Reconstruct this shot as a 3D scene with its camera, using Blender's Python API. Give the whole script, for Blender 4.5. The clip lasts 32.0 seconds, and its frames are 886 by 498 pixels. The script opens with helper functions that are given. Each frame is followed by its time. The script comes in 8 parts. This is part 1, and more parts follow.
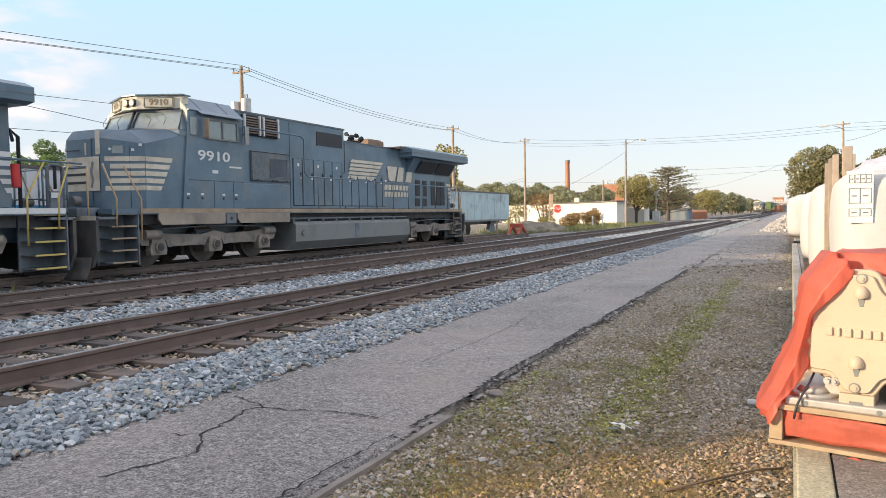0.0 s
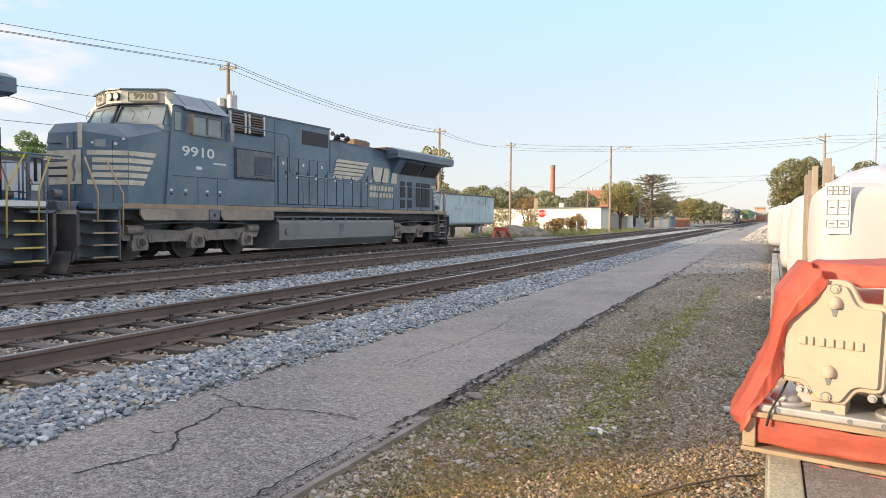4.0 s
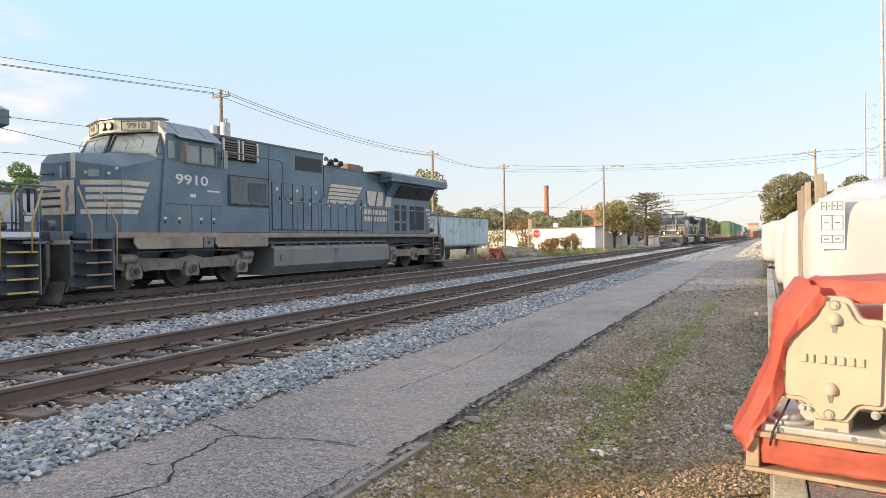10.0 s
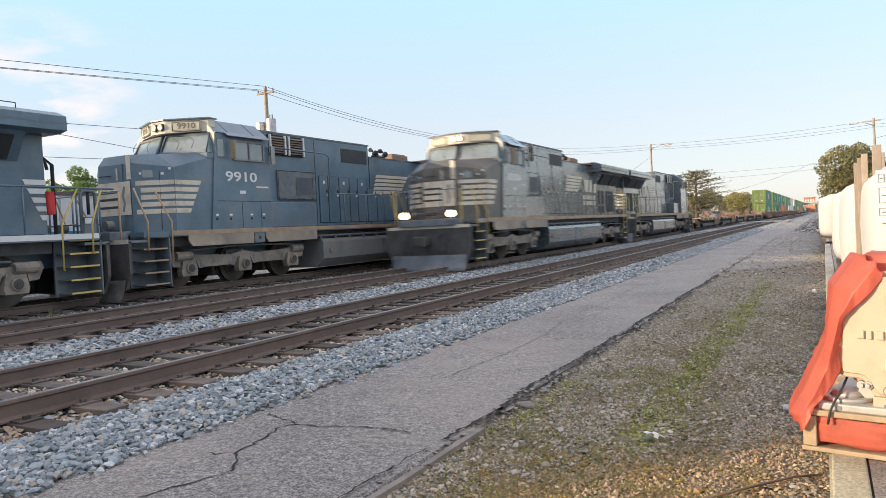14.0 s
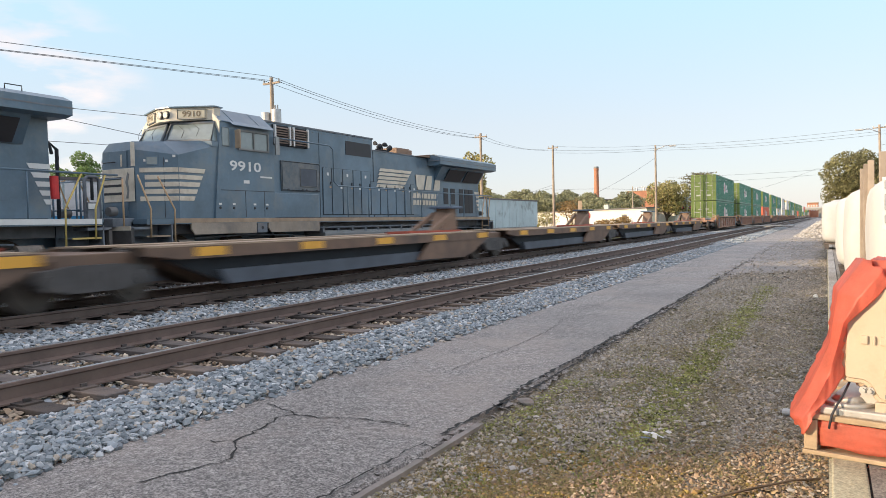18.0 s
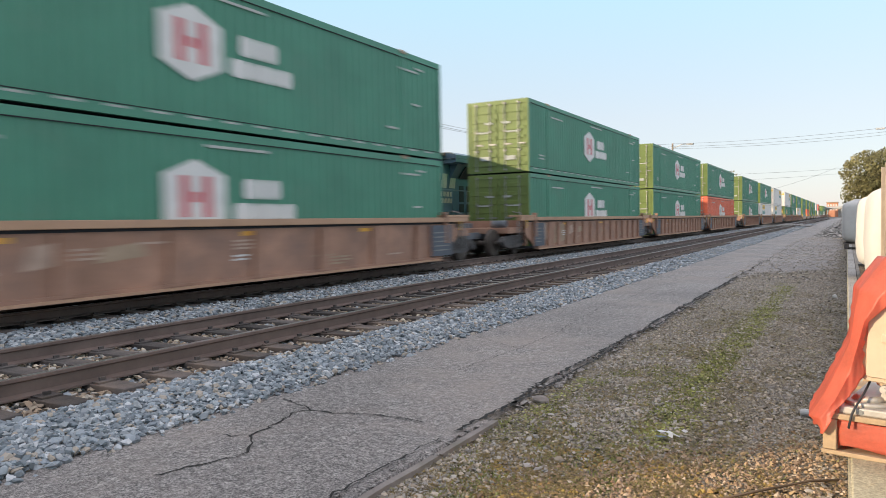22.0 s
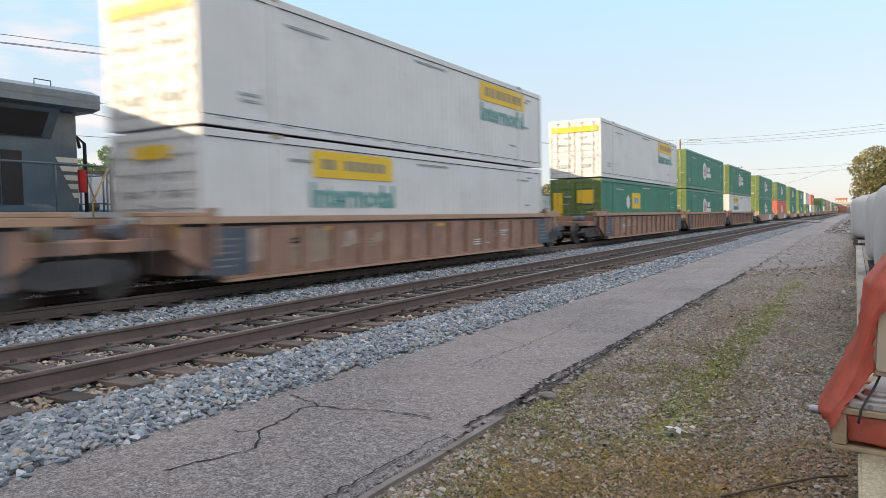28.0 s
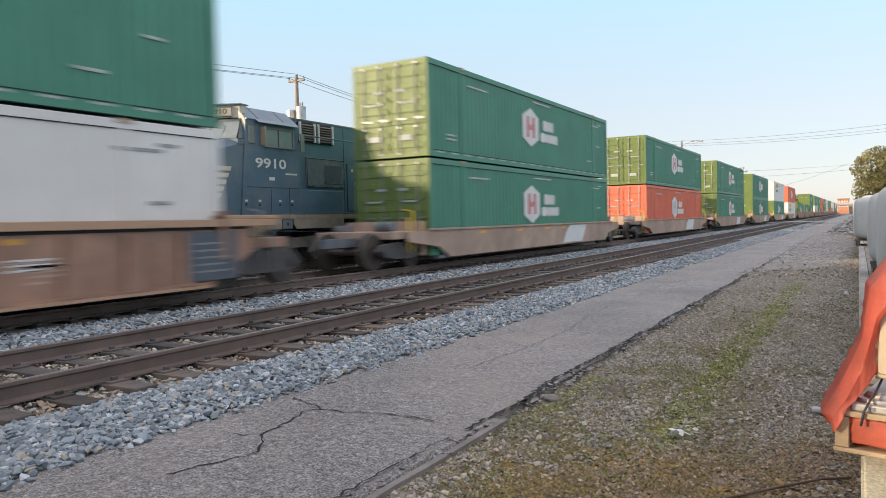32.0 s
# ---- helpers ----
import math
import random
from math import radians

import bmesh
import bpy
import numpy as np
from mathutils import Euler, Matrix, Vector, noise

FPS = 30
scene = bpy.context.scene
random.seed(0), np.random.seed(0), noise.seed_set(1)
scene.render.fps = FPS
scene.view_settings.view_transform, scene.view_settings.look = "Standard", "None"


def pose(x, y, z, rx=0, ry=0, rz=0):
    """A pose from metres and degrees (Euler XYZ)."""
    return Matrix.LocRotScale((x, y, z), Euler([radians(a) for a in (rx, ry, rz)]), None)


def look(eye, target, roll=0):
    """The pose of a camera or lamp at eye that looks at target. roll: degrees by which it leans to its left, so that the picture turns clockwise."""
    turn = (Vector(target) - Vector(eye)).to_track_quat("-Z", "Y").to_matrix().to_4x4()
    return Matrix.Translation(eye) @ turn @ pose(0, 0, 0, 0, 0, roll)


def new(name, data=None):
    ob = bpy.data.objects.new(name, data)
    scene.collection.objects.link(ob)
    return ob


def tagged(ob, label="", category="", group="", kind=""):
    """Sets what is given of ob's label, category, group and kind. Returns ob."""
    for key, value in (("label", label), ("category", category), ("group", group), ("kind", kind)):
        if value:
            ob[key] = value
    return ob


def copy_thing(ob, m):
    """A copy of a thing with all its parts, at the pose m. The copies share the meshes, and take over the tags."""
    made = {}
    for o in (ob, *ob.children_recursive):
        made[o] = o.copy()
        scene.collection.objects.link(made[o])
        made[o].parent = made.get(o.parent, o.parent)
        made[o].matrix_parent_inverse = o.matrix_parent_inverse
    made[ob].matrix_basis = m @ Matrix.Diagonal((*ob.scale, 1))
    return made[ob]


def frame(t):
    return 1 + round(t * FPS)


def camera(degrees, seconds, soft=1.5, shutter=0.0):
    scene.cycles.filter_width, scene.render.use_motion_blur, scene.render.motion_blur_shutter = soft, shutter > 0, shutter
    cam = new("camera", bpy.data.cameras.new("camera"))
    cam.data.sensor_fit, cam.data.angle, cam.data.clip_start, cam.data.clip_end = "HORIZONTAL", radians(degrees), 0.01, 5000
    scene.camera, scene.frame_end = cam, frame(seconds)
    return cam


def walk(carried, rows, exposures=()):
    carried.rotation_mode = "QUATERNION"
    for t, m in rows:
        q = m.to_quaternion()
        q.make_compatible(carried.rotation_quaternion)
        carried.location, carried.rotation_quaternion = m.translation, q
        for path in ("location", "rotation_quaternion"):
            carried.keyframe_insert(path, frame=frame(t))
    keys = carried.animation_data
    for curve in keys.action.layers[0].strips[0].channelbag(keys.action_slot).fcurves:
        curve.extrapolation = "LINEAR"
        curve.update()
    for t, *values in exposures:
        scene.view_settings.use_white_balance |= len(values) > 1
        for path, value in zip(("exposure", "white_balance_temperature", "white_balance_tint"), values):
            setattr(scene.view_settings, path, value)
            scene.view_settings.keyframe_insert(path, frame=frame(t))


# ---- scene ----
cam = camera(63.31, 32.0, soft=0.62, shutter=0.5)
PATH = [
    (0, pose(-0.008, 0.016, 1.495, 87.30, 0.91, 25.86)),
    (0.5, pose(-0.010, 0.009, 1.498, 87.30, 0.77, 25.00)),
    (1, pose(-0.007, 0.012, 1.493, 87.30, 0.56, 24.54)),
    (1.5, pose(-0.002, 0.001, 1.495, 87.54, 0.82, 25.01)),
    (2, pose(0.002, 0.004, 1.498, 87.73, 0.89, 25.03)),
    (2.5, pose(0.014, -0.004, 1.503, 88.37, 1.27, 25.50)),
    (3, pose(0.009, -0.003, 1.500, 88.34, 0.45, 24.83)),
    (3.5, pose(0.007, 0.006, 1.493, 87.88, -0.49, 24.70)),
    (5.5, pose(0.006, 0.043, 1.493, 86.49, 0.00, 24.37)),
    (6, pose(0.005, 0.044, 1.495, 86.47, 0.44, 23.86)),
    (6.5, pose(0.000, 0.039, 1.492, 86.43, -0.03, 23.72)),
    (7, pose(0.000, 0.042, 1.494, 86.48, 0.15, 23.83)),
    (7.5, pose(-0.005, 0.042, 1.491, 86.41, -0.29, 23.54)),
    (8, pose(-0.004, 0.042, 1.491, 86.60, 0.02, 23.74)),
    (8.5, pose(0.002, 0.046, 1.500, 87.81, 0.70, 24.02)),
    (9, pose(0.001, 0.043, 1.498, 89.23, 0.91, 24.15)),
    (9.5, pose(-0.002, 0.036, 1.499, 89.35, 0.83, 24.26)),
    (10, pose(-0.003, 0.032, 1.500, 89.24, 0.75, 24.24)),
    (10.5, pose(0.006, 0.027, 1.503, 89.49, 0.55, 24.30)),
    (11, pose(0.007, 0.019, 1.503, 89.41, 0.42, 24.73)),
    (11.5, pose(0.006, 0.009, 1.507, 89.24, 0.76, 25.25)),
    (12, pose(0.004, 0.012, 1.507, 89.15, 0.89, 25.63)),
    (12.5, pose(0.007, 0.011, 1.507, 89.30, 1.13, 25.97)),
    (13, pose(0.005, 0.006, 1.509, 89.26, 1.23, 26.41)),
    (13.5, pose(0.008, -0.005, 1.513, 88.65, 2.83, 27.61)),
    (14, pose(0.015, -0.006, 1.508, 88.33, 2.84, 27.95)),
    (14.5, pose(0.010, -0.002, 1.510, 88.22, 2.62, 27.74)),
    (15, pose(0.015, 0.003, 1.506, 88.53, 2.19, 26.51)),
    (15.5, pose(0.009, -0.004, 1.504, 88.63, 1.50, 26.64)),
    (17.5, pose(0.007, -0.012, 1.501, 88.20, 1.18, 27.84)),
    (18, pose(0.000, -0.016, 1.504, 87.96, 1.27, 28.11)),
    (18.5, pose(0.001, -0.013, 1.501, 87.82, 1.37, 28.43)),
    (19, pose(0.000, -0.007, 1.498, 87.50, 1.38, 28.33)),
    (19.5, pose(-0.004, -0.006, 1.494, 87.16, 1.42, 27.98)),
    (20, pose(-0.001, -0.003, 1.493, 87.12, 0.88, 27.88)),
    (20.5, pose(-0.008, -0.013, 1.494, 87.36, 1.36, 28.57)),
    (21, pose(-0.004, -0.019, 1.500, 87.64, 0.92, 29.56)),
    (21.5, pose(-0.007, -0.024, 1.501, 87.80, 0.56, 29.55)),
    (22, pose(-0.004, -0.019, 1.496, 87.82, 1.00, 29.32)),
    (22.5, pose(-0.001, -0.012, 1.498, 87.87, 1.33, 29.24)),
    (23, pose(-0.000, -0.018, 1.494, 88.11, 1.41, 29.05)),
    (23.5, pose(-0.003, -0.018, 1.498, 87.99, 1.33, 28.98)),
    (24, pose(-0.002, -0.021, 1.500, 88.12, 1.11, 28.89)),
    (24.5, pose(-0.004, -0.021, 1.497, 88.01, 1.20, 29.13)),
    (25, pose(-0.009, -0.031, 1.499, 87.91, 1.35, 29.41)),
    (25.5, pose(-0.003, -0.019, 1.494, 87.67, 1.34, 29.50)),
    (26, pose(-0.006, -0.023, 1.500, 87.87, 1.45, 29.11)),
    (26.5, pose(-0.006, -0.020, 1.495, 87.84, 1.40, 29.40)),
    (28.5, pose(-0.007, -0.017, 1.488, 87.54, 1.02, 29.97)),
    (29, pose(-0.008, -0.027, 1.489, 87.62, 0.89, 30.08)),
    (29.5, pose(-0.010, -0.029, 1.489, 87.65, 0.73, 29.76)),
    (30, pose(-0.004, -0.026, 1.493, 87.70, 1.05, 29.91)),
    (30.5, pose(-0.004, -0.026, 1.492, 87.68, 1.23, 29.83)),
    (31, pose(-0.002, -0.027, 1.494, 87.39, 1.23, 29.75)),
    (31.5, pose(0.003, -0.023, 1.493, 87.39, 1.47, 29.91)),
    (32, pose(-0.004, -0.022, 1.496, 87.74, 1.33, 30.00)),
]
walk(cam, PATH, ((0.0, 0.16), (12.5, 0.16), (15.0, 0.14), (20.0, 0.12), (22.5, 0.10), (32.0, 0.10)))

# ---- light ----
SUN_AZ, SUN_EL = 46.4, 12.3          # the sun stands behind and to the left, degrees from -Y towards -X
sun_dir = Vector((-math.sin(radians(SUN_AZ)) * math.cos(radians(SUN_EL)), -math.cos(radians(SUN_AZ)) * math.cos(radians(SUN_EL)), math.sin(radians(SUN_EL))))
sun = new("sun", bpy.data.lights.new("sun", "SUN"))
sun.data.energy, sun.data.angle, sun.data.color = 6.0, radians(0.6), (1.0, 0.79, 0.54)
sun.matrix_world = look(sun_dir * 50, (0, 0, 0))
world = bpy.data.worlds.new("sky")
scene.world = world
world.use_nodes = True
wn, wl = world.node_tree.nodes, world.node_tree.links
sky = wn.new("ShaderNodeTexSky")
sky.sky_type, sky.sun_disc = "NISHITA", False
sky.sun_elevation, sky.sun_rotation = radians(SUN_EL), radians(180 + SUN_AZ)
sky.air_density, sky.dust_density, sky.ozone_density = 1.0, 0.4, 1.5
# a thin even haze over the clear sky, paler towards the horizon
wc = wn.new("ShaderNodeTexCoord")
wsep = wn.new("ShaderNodeSeparateXYZ")
wl.new(wc.outputs["Generated"], wsep.inputs[0])
haze = wn.new("ShaderNodeValToRGB")
haze.color_ramp.elements[0].position, haze.color_ramp.elements[0].color = 0.0, (0.575, 0.57, 0.66, 1)
haze.color_ramp.elements[1].position, haze.color_ramp.elements[1].color = 0.62, (1.22, 1.14, 1.20, 1)
el = haze.color_ramp.elements.new(0.13)
el.color = (0.60, 0.635, 0.71, 1)
el = haze.color_ramp.elements.new(0.30)
el.color = (0.51, 0.76, 0.89, 1)
el = haze.color_ramp.elements.new(0.40)
el.color = (0.64, 0.79, 0.94, 1)
wl.new(wsep.outputs["Z"], haze.inputs[0])
# a few low evening clouds in the west
cn = wn.new("ShaderNodeTexNoise")
cn.inputs["Scale"].default_value, cn.inputs["Detail"].default_value = 11.0, 6.0
cmap = wn.new("ShaderNodeMapping")
cmap.inputs["Scale"].default_value = (1, 1, 3.2)
wl.new(wc.outputs["Generated"], cmap.inputs[0])
wl.new(cmap.outputs[0], cn.inputs["Vector"])
cdot = wn.new("ShaderNodeVectorMath")
cdot.operation = "DOT_PRODUCT"
cdot.inputs[1].default_value = Vector((-0.823, 0.543, 0.168)).normalized()
wl.new(wc.outputs["Generated"], cdot.inputs[0])
cm1, cm2, cmul = wn.new("ShaderNodeMapRange"), wn.new("ShaderNodeMapRange"), wn.new("ShaderNodeMath")
cm1.inputs[1].default_value, cm1.inputs[2].default_value = 0.9925, 0.9995
cm2.inputs[1].default_value, cm2.inputs[2].default_value = 0.46, 0.66
wl.new(cdot.outputs["Value"], cm1.inputs[0])
wl.new(cn.outputs[0], cm2.inputs[0])
cmul.operation = "MULTIPLY"
wl.new(cm1.outputs[0], cmul.inputs[0])
wl.new(cm2.outputs[0], cmul.inputs[1])
cmix = wn.new("ShaderNodeMix")
cmix.data_type = "RGBA"
cmix.inputs[7].default_value = (0.95, 0.80, 0.76, 1)
wl.new(cmul.outputs[0], cmix.inputs[0])
wl.new(haze.outputs[0], cmix.inputs[6])
back2 = wn.new("ShaderNodeBackground")
back2.inputs["Strength"].default_value = 0.88
wl.new(cmix.outputs[2], back2.inputs["Color"])
wn["Background"].inputs["Strength"].default_value = 0.06
wl.new(sky.outputs["Color"], wn["Background"].inputs["Color"])
addb = wn.new("ShaderNodeAddShader")
wl.new(wn["Background"].outputs[0], addb.inputs[0])
wl.new(back2.outputs[0], addb.inputs[1])
wl.new(addb.outputs[0], wn["World Output"].inputs["Surface"])


# ---- materials ----
def mat(name, col, rough=0.7, metal=0.0, var=0.25, scale=3.0, fine=40.0, bump=0.15, dirt=None, dirt_amt=0.5, dirt_scale=1.2, rnd=0.0, island=0.0, bdist=0.01, spec=0.5, speck=0.0, speck_scale=120.0, leaf=0.0, pal=None):
    """A procedural surface: colour that varies at two scales, stains of a second colour, fine relief."""
    m = bpy.data.materials.new(name)
    m.use_nodes = True
    n, l = m.node_tree.nodes, m.node_tree.links
    b = n["Principled BSDF"]
    b.inputs["Roughness"].default_value, b.inputs["Metallic"].default_value = rough, metal
    b.inputs["Specular IOR Level"].default_value = spec
    co = n.new("ShaderNodeTexCoord")

    def noise_tex(s, detail=4.0, rg=0.6):
        t = n.new("ShaderNodeTexNoise")
        t.inputs["Scale"].default_value, t.inputs["Detail"].default_value, t.inputs["Roughness"].default_value = s, detail, rg
        l.new(co.outputs["Object"], t.inputs["Vector"])
        return t

    def mix(a, b_, fac, kind="MIX"):
        x = n.new("ShaderNodeMix")
        x.data_type, x.blend_type = "RGBA", kind
        for s, v in ((0, fac), (6, a), (7, b_)):
            if hasattr(v, "is_linked"):
                l.new(v, x.inputs[s])
            else:
                x.inputs[s].default_value = v if s == 0 else (*v, 1)
        return x.outputs[2]

    def ramp(src, lo, hi):
        r = n.new("ShaderNodeMapRange")
        r.inputs[1].default_value, r.inputs[2].default_value = lo, hi
        l.new(src, r.inputs[0])
        return r.outputs[0]
    big, small = noise_tex(scale), noise_tex(fine, 6.0, 0.65)
    dark, light = [c * (1 - var) for c in col], [min(1, c * (1 + var)) for c in col]
    c = mix(dark, light, ramp(big.outputs[0], 0.3, 0.7))
    if pal:
        # stones of several sorts, one colour each
        isl, cr = n.new("ShaderNodeNewGeometry"), n.new("ShaderNodeValToRGB")
        cr.color_ramp.interpolation = "CONSTANT"
        while len(cr.color_ramp.elements) < len(pal):
            cr.color_ramp.elements.new(0.5)
        for k, pc in enumerate(pal):
            cr.color_ramp.elements[k].position, cr.color_ramp.elements[k].color = k / len(pal), (*pc, 1)
        l.new(isl.outputs["Random Per Island"], cr.inputs[0])
        c = mix(c, cr.outputs[0], 0.85)
    c = mix(c, mix([x * (1 - var) for x in (1, 1, 1)], (1 + var * 0.6,) * 3, small.outputs[0]), 0.8, "MULTIPLY")
    if speck:
        v1 = noise_tex(speck_scale, 3.0, 0.8)
        v2 = noise_tex(speck_scale * 0.28, 4.0, 0.8)
        c = mix(c, mix((1 - speck,) * 3, (1 + speck,) * 3, ramp(v1.outputs[0], 0.38, 0.62)), 1.0, "MULTIPLY")
        c = mix(c, mix((1 - speck * .6,) * 3, (1 + speck * .6,) * 3, ramp(v2.outputs[0], 0.36, 0.64)), 1.0, "MULTIPLY")
    if dirt:
        d = noise_tex(dirt_scale, 6.0, 0.7)
        c = mix(c, dirt, ramp(d.outputs[0], 0.62 - 0.25 * dirt_amt, 0.80 - 0.1 * dirt_amt))
    if rnd:
        o = n.new("ShaderNodeObjectInfo")
        c = mix(c, mix((1 - rnd,) * 3, (1 + rnd,) * 3, o.outputs["Random"]), 1.0, "MULTIPLY")
    if island:
        o = n.new("ShaderNodeNewGeometry")
        c = mix(c, mix((1 - island,) * 3, (1 + island,) * 3, o.outputs["Random Per Island"]), 1.0, "MULTIPLY")
    l.new(c, b.inputs["Base Color"])
    if leaf:
        tr, mx = n.new("ShaderNodeBsdfTranslucent"), n.new("ShaderNodeMixShader")
        l.new(c, tr.inputs["Color"])
        mx.inputs[0].default_value = leaf
        l.new(b.outputs[0], mx.inputs[1])
        l.new(tr.outputs[0], mx.inputs[2])
        l.new(mx.outputs[0], n["Material Output"].inputs["Surface"])
    rr = n.new("ShaderNodeMapRange")
    rr.inputs[3].default_value, rr.inputs[4].default_value = max(0.05, rough - 0.12), min(1, rough + 0.12)
    l.new(small.outputs[0], rr.inputs[0])
    l.new(rr.outputs[0], b.inputs["Roughness"])
    if bump:
        bp = n.new("ShaderNodeBump")
        bp.inputs["Strength"].default_value, bp.inputs["Distance"].default_value = bump, bdist
        l.new(small.outputs[0], bp.inputs["Height"])
        l.new(bp.outputs[0], b.inputs["Normal"])
    return m


def glow(name, col, strength):
    m = bpy.data.materials.new(name)
    m.use_nodes = True
    b = m.node_tree.nodes["Principled BSDF"]
    b.inputs["Base Color"].default_value = b.inputs["Emission Color"].default_value = (*col, 1)
    b.inputs["Emission Strength"].default_value = strength
    return m


M = {}
M["ground"] = mat("ground_gravel", (0.225, 0.195, 0.15), 0.95, var=0.35, scale=1.3, fine=30, bump=0.9, dirt=(0.145, 0.13, 0.075), dirt_amt=0.6, dirt_scale=0.9, bdist=0.03, speck=0.75, speck_scale=60)
M["asphalt"] = mat("old_asphalt", (0.236, 0.221, 0.21), 0.72, var=0.22, scale=0.5, fine=85, bump=1.0, bdist=0.015, dirt=(0.315, 0.272, 0.24), dirt_amt=0.6, dirt_scale=0.45, speck=0.78, speck_scale=64, spec=0.8)
M["crack"] = mat("crack_dark", (0.018, 0.018, 0.017), 0.95, var=0.3, bump=0.2)
M["bed"] = mat("ballast_bed", (0.185, 0.178, 0.172), 0.95, var=0.4, scale=2, fine=14, bump=0.9, bdist=0.05, speck=0.6, speck_scale=22)
M["stone"] = mat("ballast_stone", (0.29, 0.32, 0.345), 0.85, var=0.24, scale=9, fine=70, bump=0.3, island=0.30, pal=((0.26, 0.31, 0.34), (0.33, 0.37, 0.395), (0.21, 0.245, 0.275), (0.37, 0.40, 0.415), (0.18, 0.21, 0.235), (0.30, 0.34, 0.365), (0.26, 0.30, 0.335), (0.33, 0.285, 0.23), (0.42, 0.44, 0.455)))
M["pebble"] = mat("pebbles", (0.31, 0.285, 0.25), 0.9, var=0.2, scale=4, fine=60, bump=0.1, island=0.4, pal=((0.35, 0.325, 0.295), (0.41, 0.375, 0.33), (0.23, 0.195, 0.15), (0.30, 0.25, 0.185), (0.42, 0.395, 0.355), (0.32, 0.305, 0.285), (0.26, 0.23, 0.165), (0.37, 0.315, 0.25)))
# brownish gravel with the low sun's warmth added to its colours
M["pebblewarm"] = mat("pebbles_brown_sunwarmed", (0.30, 0.21, 0.14), 0.9, var=0.2, scale=4, fine=60, bump=0.1, island=0.4, pal=((0.34, 0.245, 0.17), (0.38, 0.29, 0.21), (0.20, 0.135, 0.09), (0.28, 0.185, 0.11), (0.42, 0.34, 0.26), (0.30, 0.21, 0.13), (0.25, 0.185, 0.10)))
M["rail"] = mat("rail_rust", (0.158, 0.115, 0.098), 0.75, 0.1, var=0.25, scale=2, fine=30, bump=0.2)
M["railtop"] = mat("rail_polished", (0.42, 0.42, 0.43), 0.3, 0.9, var=0.1, scale=2, fine=30, bump=0.02)
M["tie"] = mat("tie_wood", (0.092, 0.08, 0.075), 0.9, var=0.35, scale=3, fine=25, bump=0.6, rnd=0.4, bdist=0.02, dirt=(0.16, 0.115, 0.085), dirt_amt=0.5, dirt_scale=1.5)
# black paint, its sky reflection put into a bluish base colour
M["black"] = mat("loco_black_sky_tint", (0.100, 0.162, 0.220), 0.36, var=0.25, scale=0.8, fine=12, bump=0.05, dirt=(0.165, 0.195, 0.21), dirt_amt=0.5, dirt_scale=0.9, spec=0.6)
M["under"] = mat("underframe", (0.15, 0.172, 0.20), 0.7, var=0.35, scale=2, fine=20, bump=0.2, dirt=(0.22, 0.20, 0.18), dirt_amt=0.5)
M["truck"] = mat("truck_grime", (0.27, 0.23, 0.195), 0.82, var=0.35, scale=2, fine=20, bump=0.3, dirt=(0.13, 0.12, 0.115), dirt_amt=0.6, dirt_scale=3)
M["tank"] = mat("tank_grime", (0.215, 0.222, 0.22), 0.6, var=0.28, scale=0.8, fine=20, bump=0.1, dirt=(0.14, 0.15, 0.155), dirt_amt=0.55, dirt_scale=0.8)
M["white"] = mat("stripe_white", (0.62, 0.56, 0.46), 0.6, var=0.12, scale=2, fine=15, bump=0.03, dirt=(0.35, 0.29, 0.22), dirt_amt=0.35, dirt_scale=1.5)
M["sill"] = mat("sill_dirty_white", (0.36, 0.27, 0.19), 0.75, var=0.25, scale=2, fine=20, bump=0.05)
M["yellow"] = mat("handrail_yellow", (0.56, 0.42, 0.13), 0.55, var=0.15, scale=4, fine=30, bump=0.03)
M["orangerail"] = mat("handrail_faded", (0.50, 0.34, 0.20), 0.6, var=0.15, scale=4, fine=30, bump=0.03)
M["winglass"] = mat("dark_window", (0.20, 0.24, 0.245), 0.05, var=0.2, scale=1.5, bump=0.0, spec=1.0)
M["wheel"] = mat("wheel_steel", (0.10, 0.085, 0.075), 0.6, 0.5, var=0.2, bump=0.1)
M["lamp"] = glow("headlight_on", (1.0, 0.66, 0.36), 6)
M["lens"] = mat("lamp_lens", (0.13, 0.13, 0.13), 0.4, 0.0, bump=0)
M["brown"] = mat("well_rust_brown", (0.365, 0.21, 0.145), 0.72, var=0.28, scale=1.2, fine=14, bump=0.12, dirt=(0.21, 0.135, 0.11), dirt_amt=0.6, dirt_scale=1.1)
M["browntop"] = mat("well_sill_tan", (0.47, 0.295, 0.19), 0.7, var=0.25, scale=1.5, fine=16, bump=0.1, dirt=(0.28, 0.175, 0.125), dirt_amt=0.5, dirt_scale=1.5)
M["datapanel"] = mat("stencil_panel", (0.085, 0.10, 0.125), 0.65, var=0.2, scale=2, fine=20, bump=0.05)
M["skirt"] = mat("skirt_faded_tan", (0.33, 0.275, 0.22), 0.75, var=0.25, scale=1.2, fine=20, bump=0.08, dirt=(0.17, 0.16, 0.155), dirt_amt=0.65, dirt_scale=1.0)
M["rustbrown"] = mat("rusty_roof_steel", (0.25, 0.165, 0.115), 0.8, var=0.25, scale=2, fine=20, bump=0.1, dirt=(0.15, 0.12, 0.10), dirt_amt=0.5, dirt_scale=2)
M["slat"] = mat("louvre_brown", (0.17, 0.125, 0.10), 0.75, var=0.2, scale=3, fine=20, bump=0.05)
M["boardtext"] = mat("board_numeral", (0.20, 0.155, 0.10), 0.6, var=0.1, bump=0)
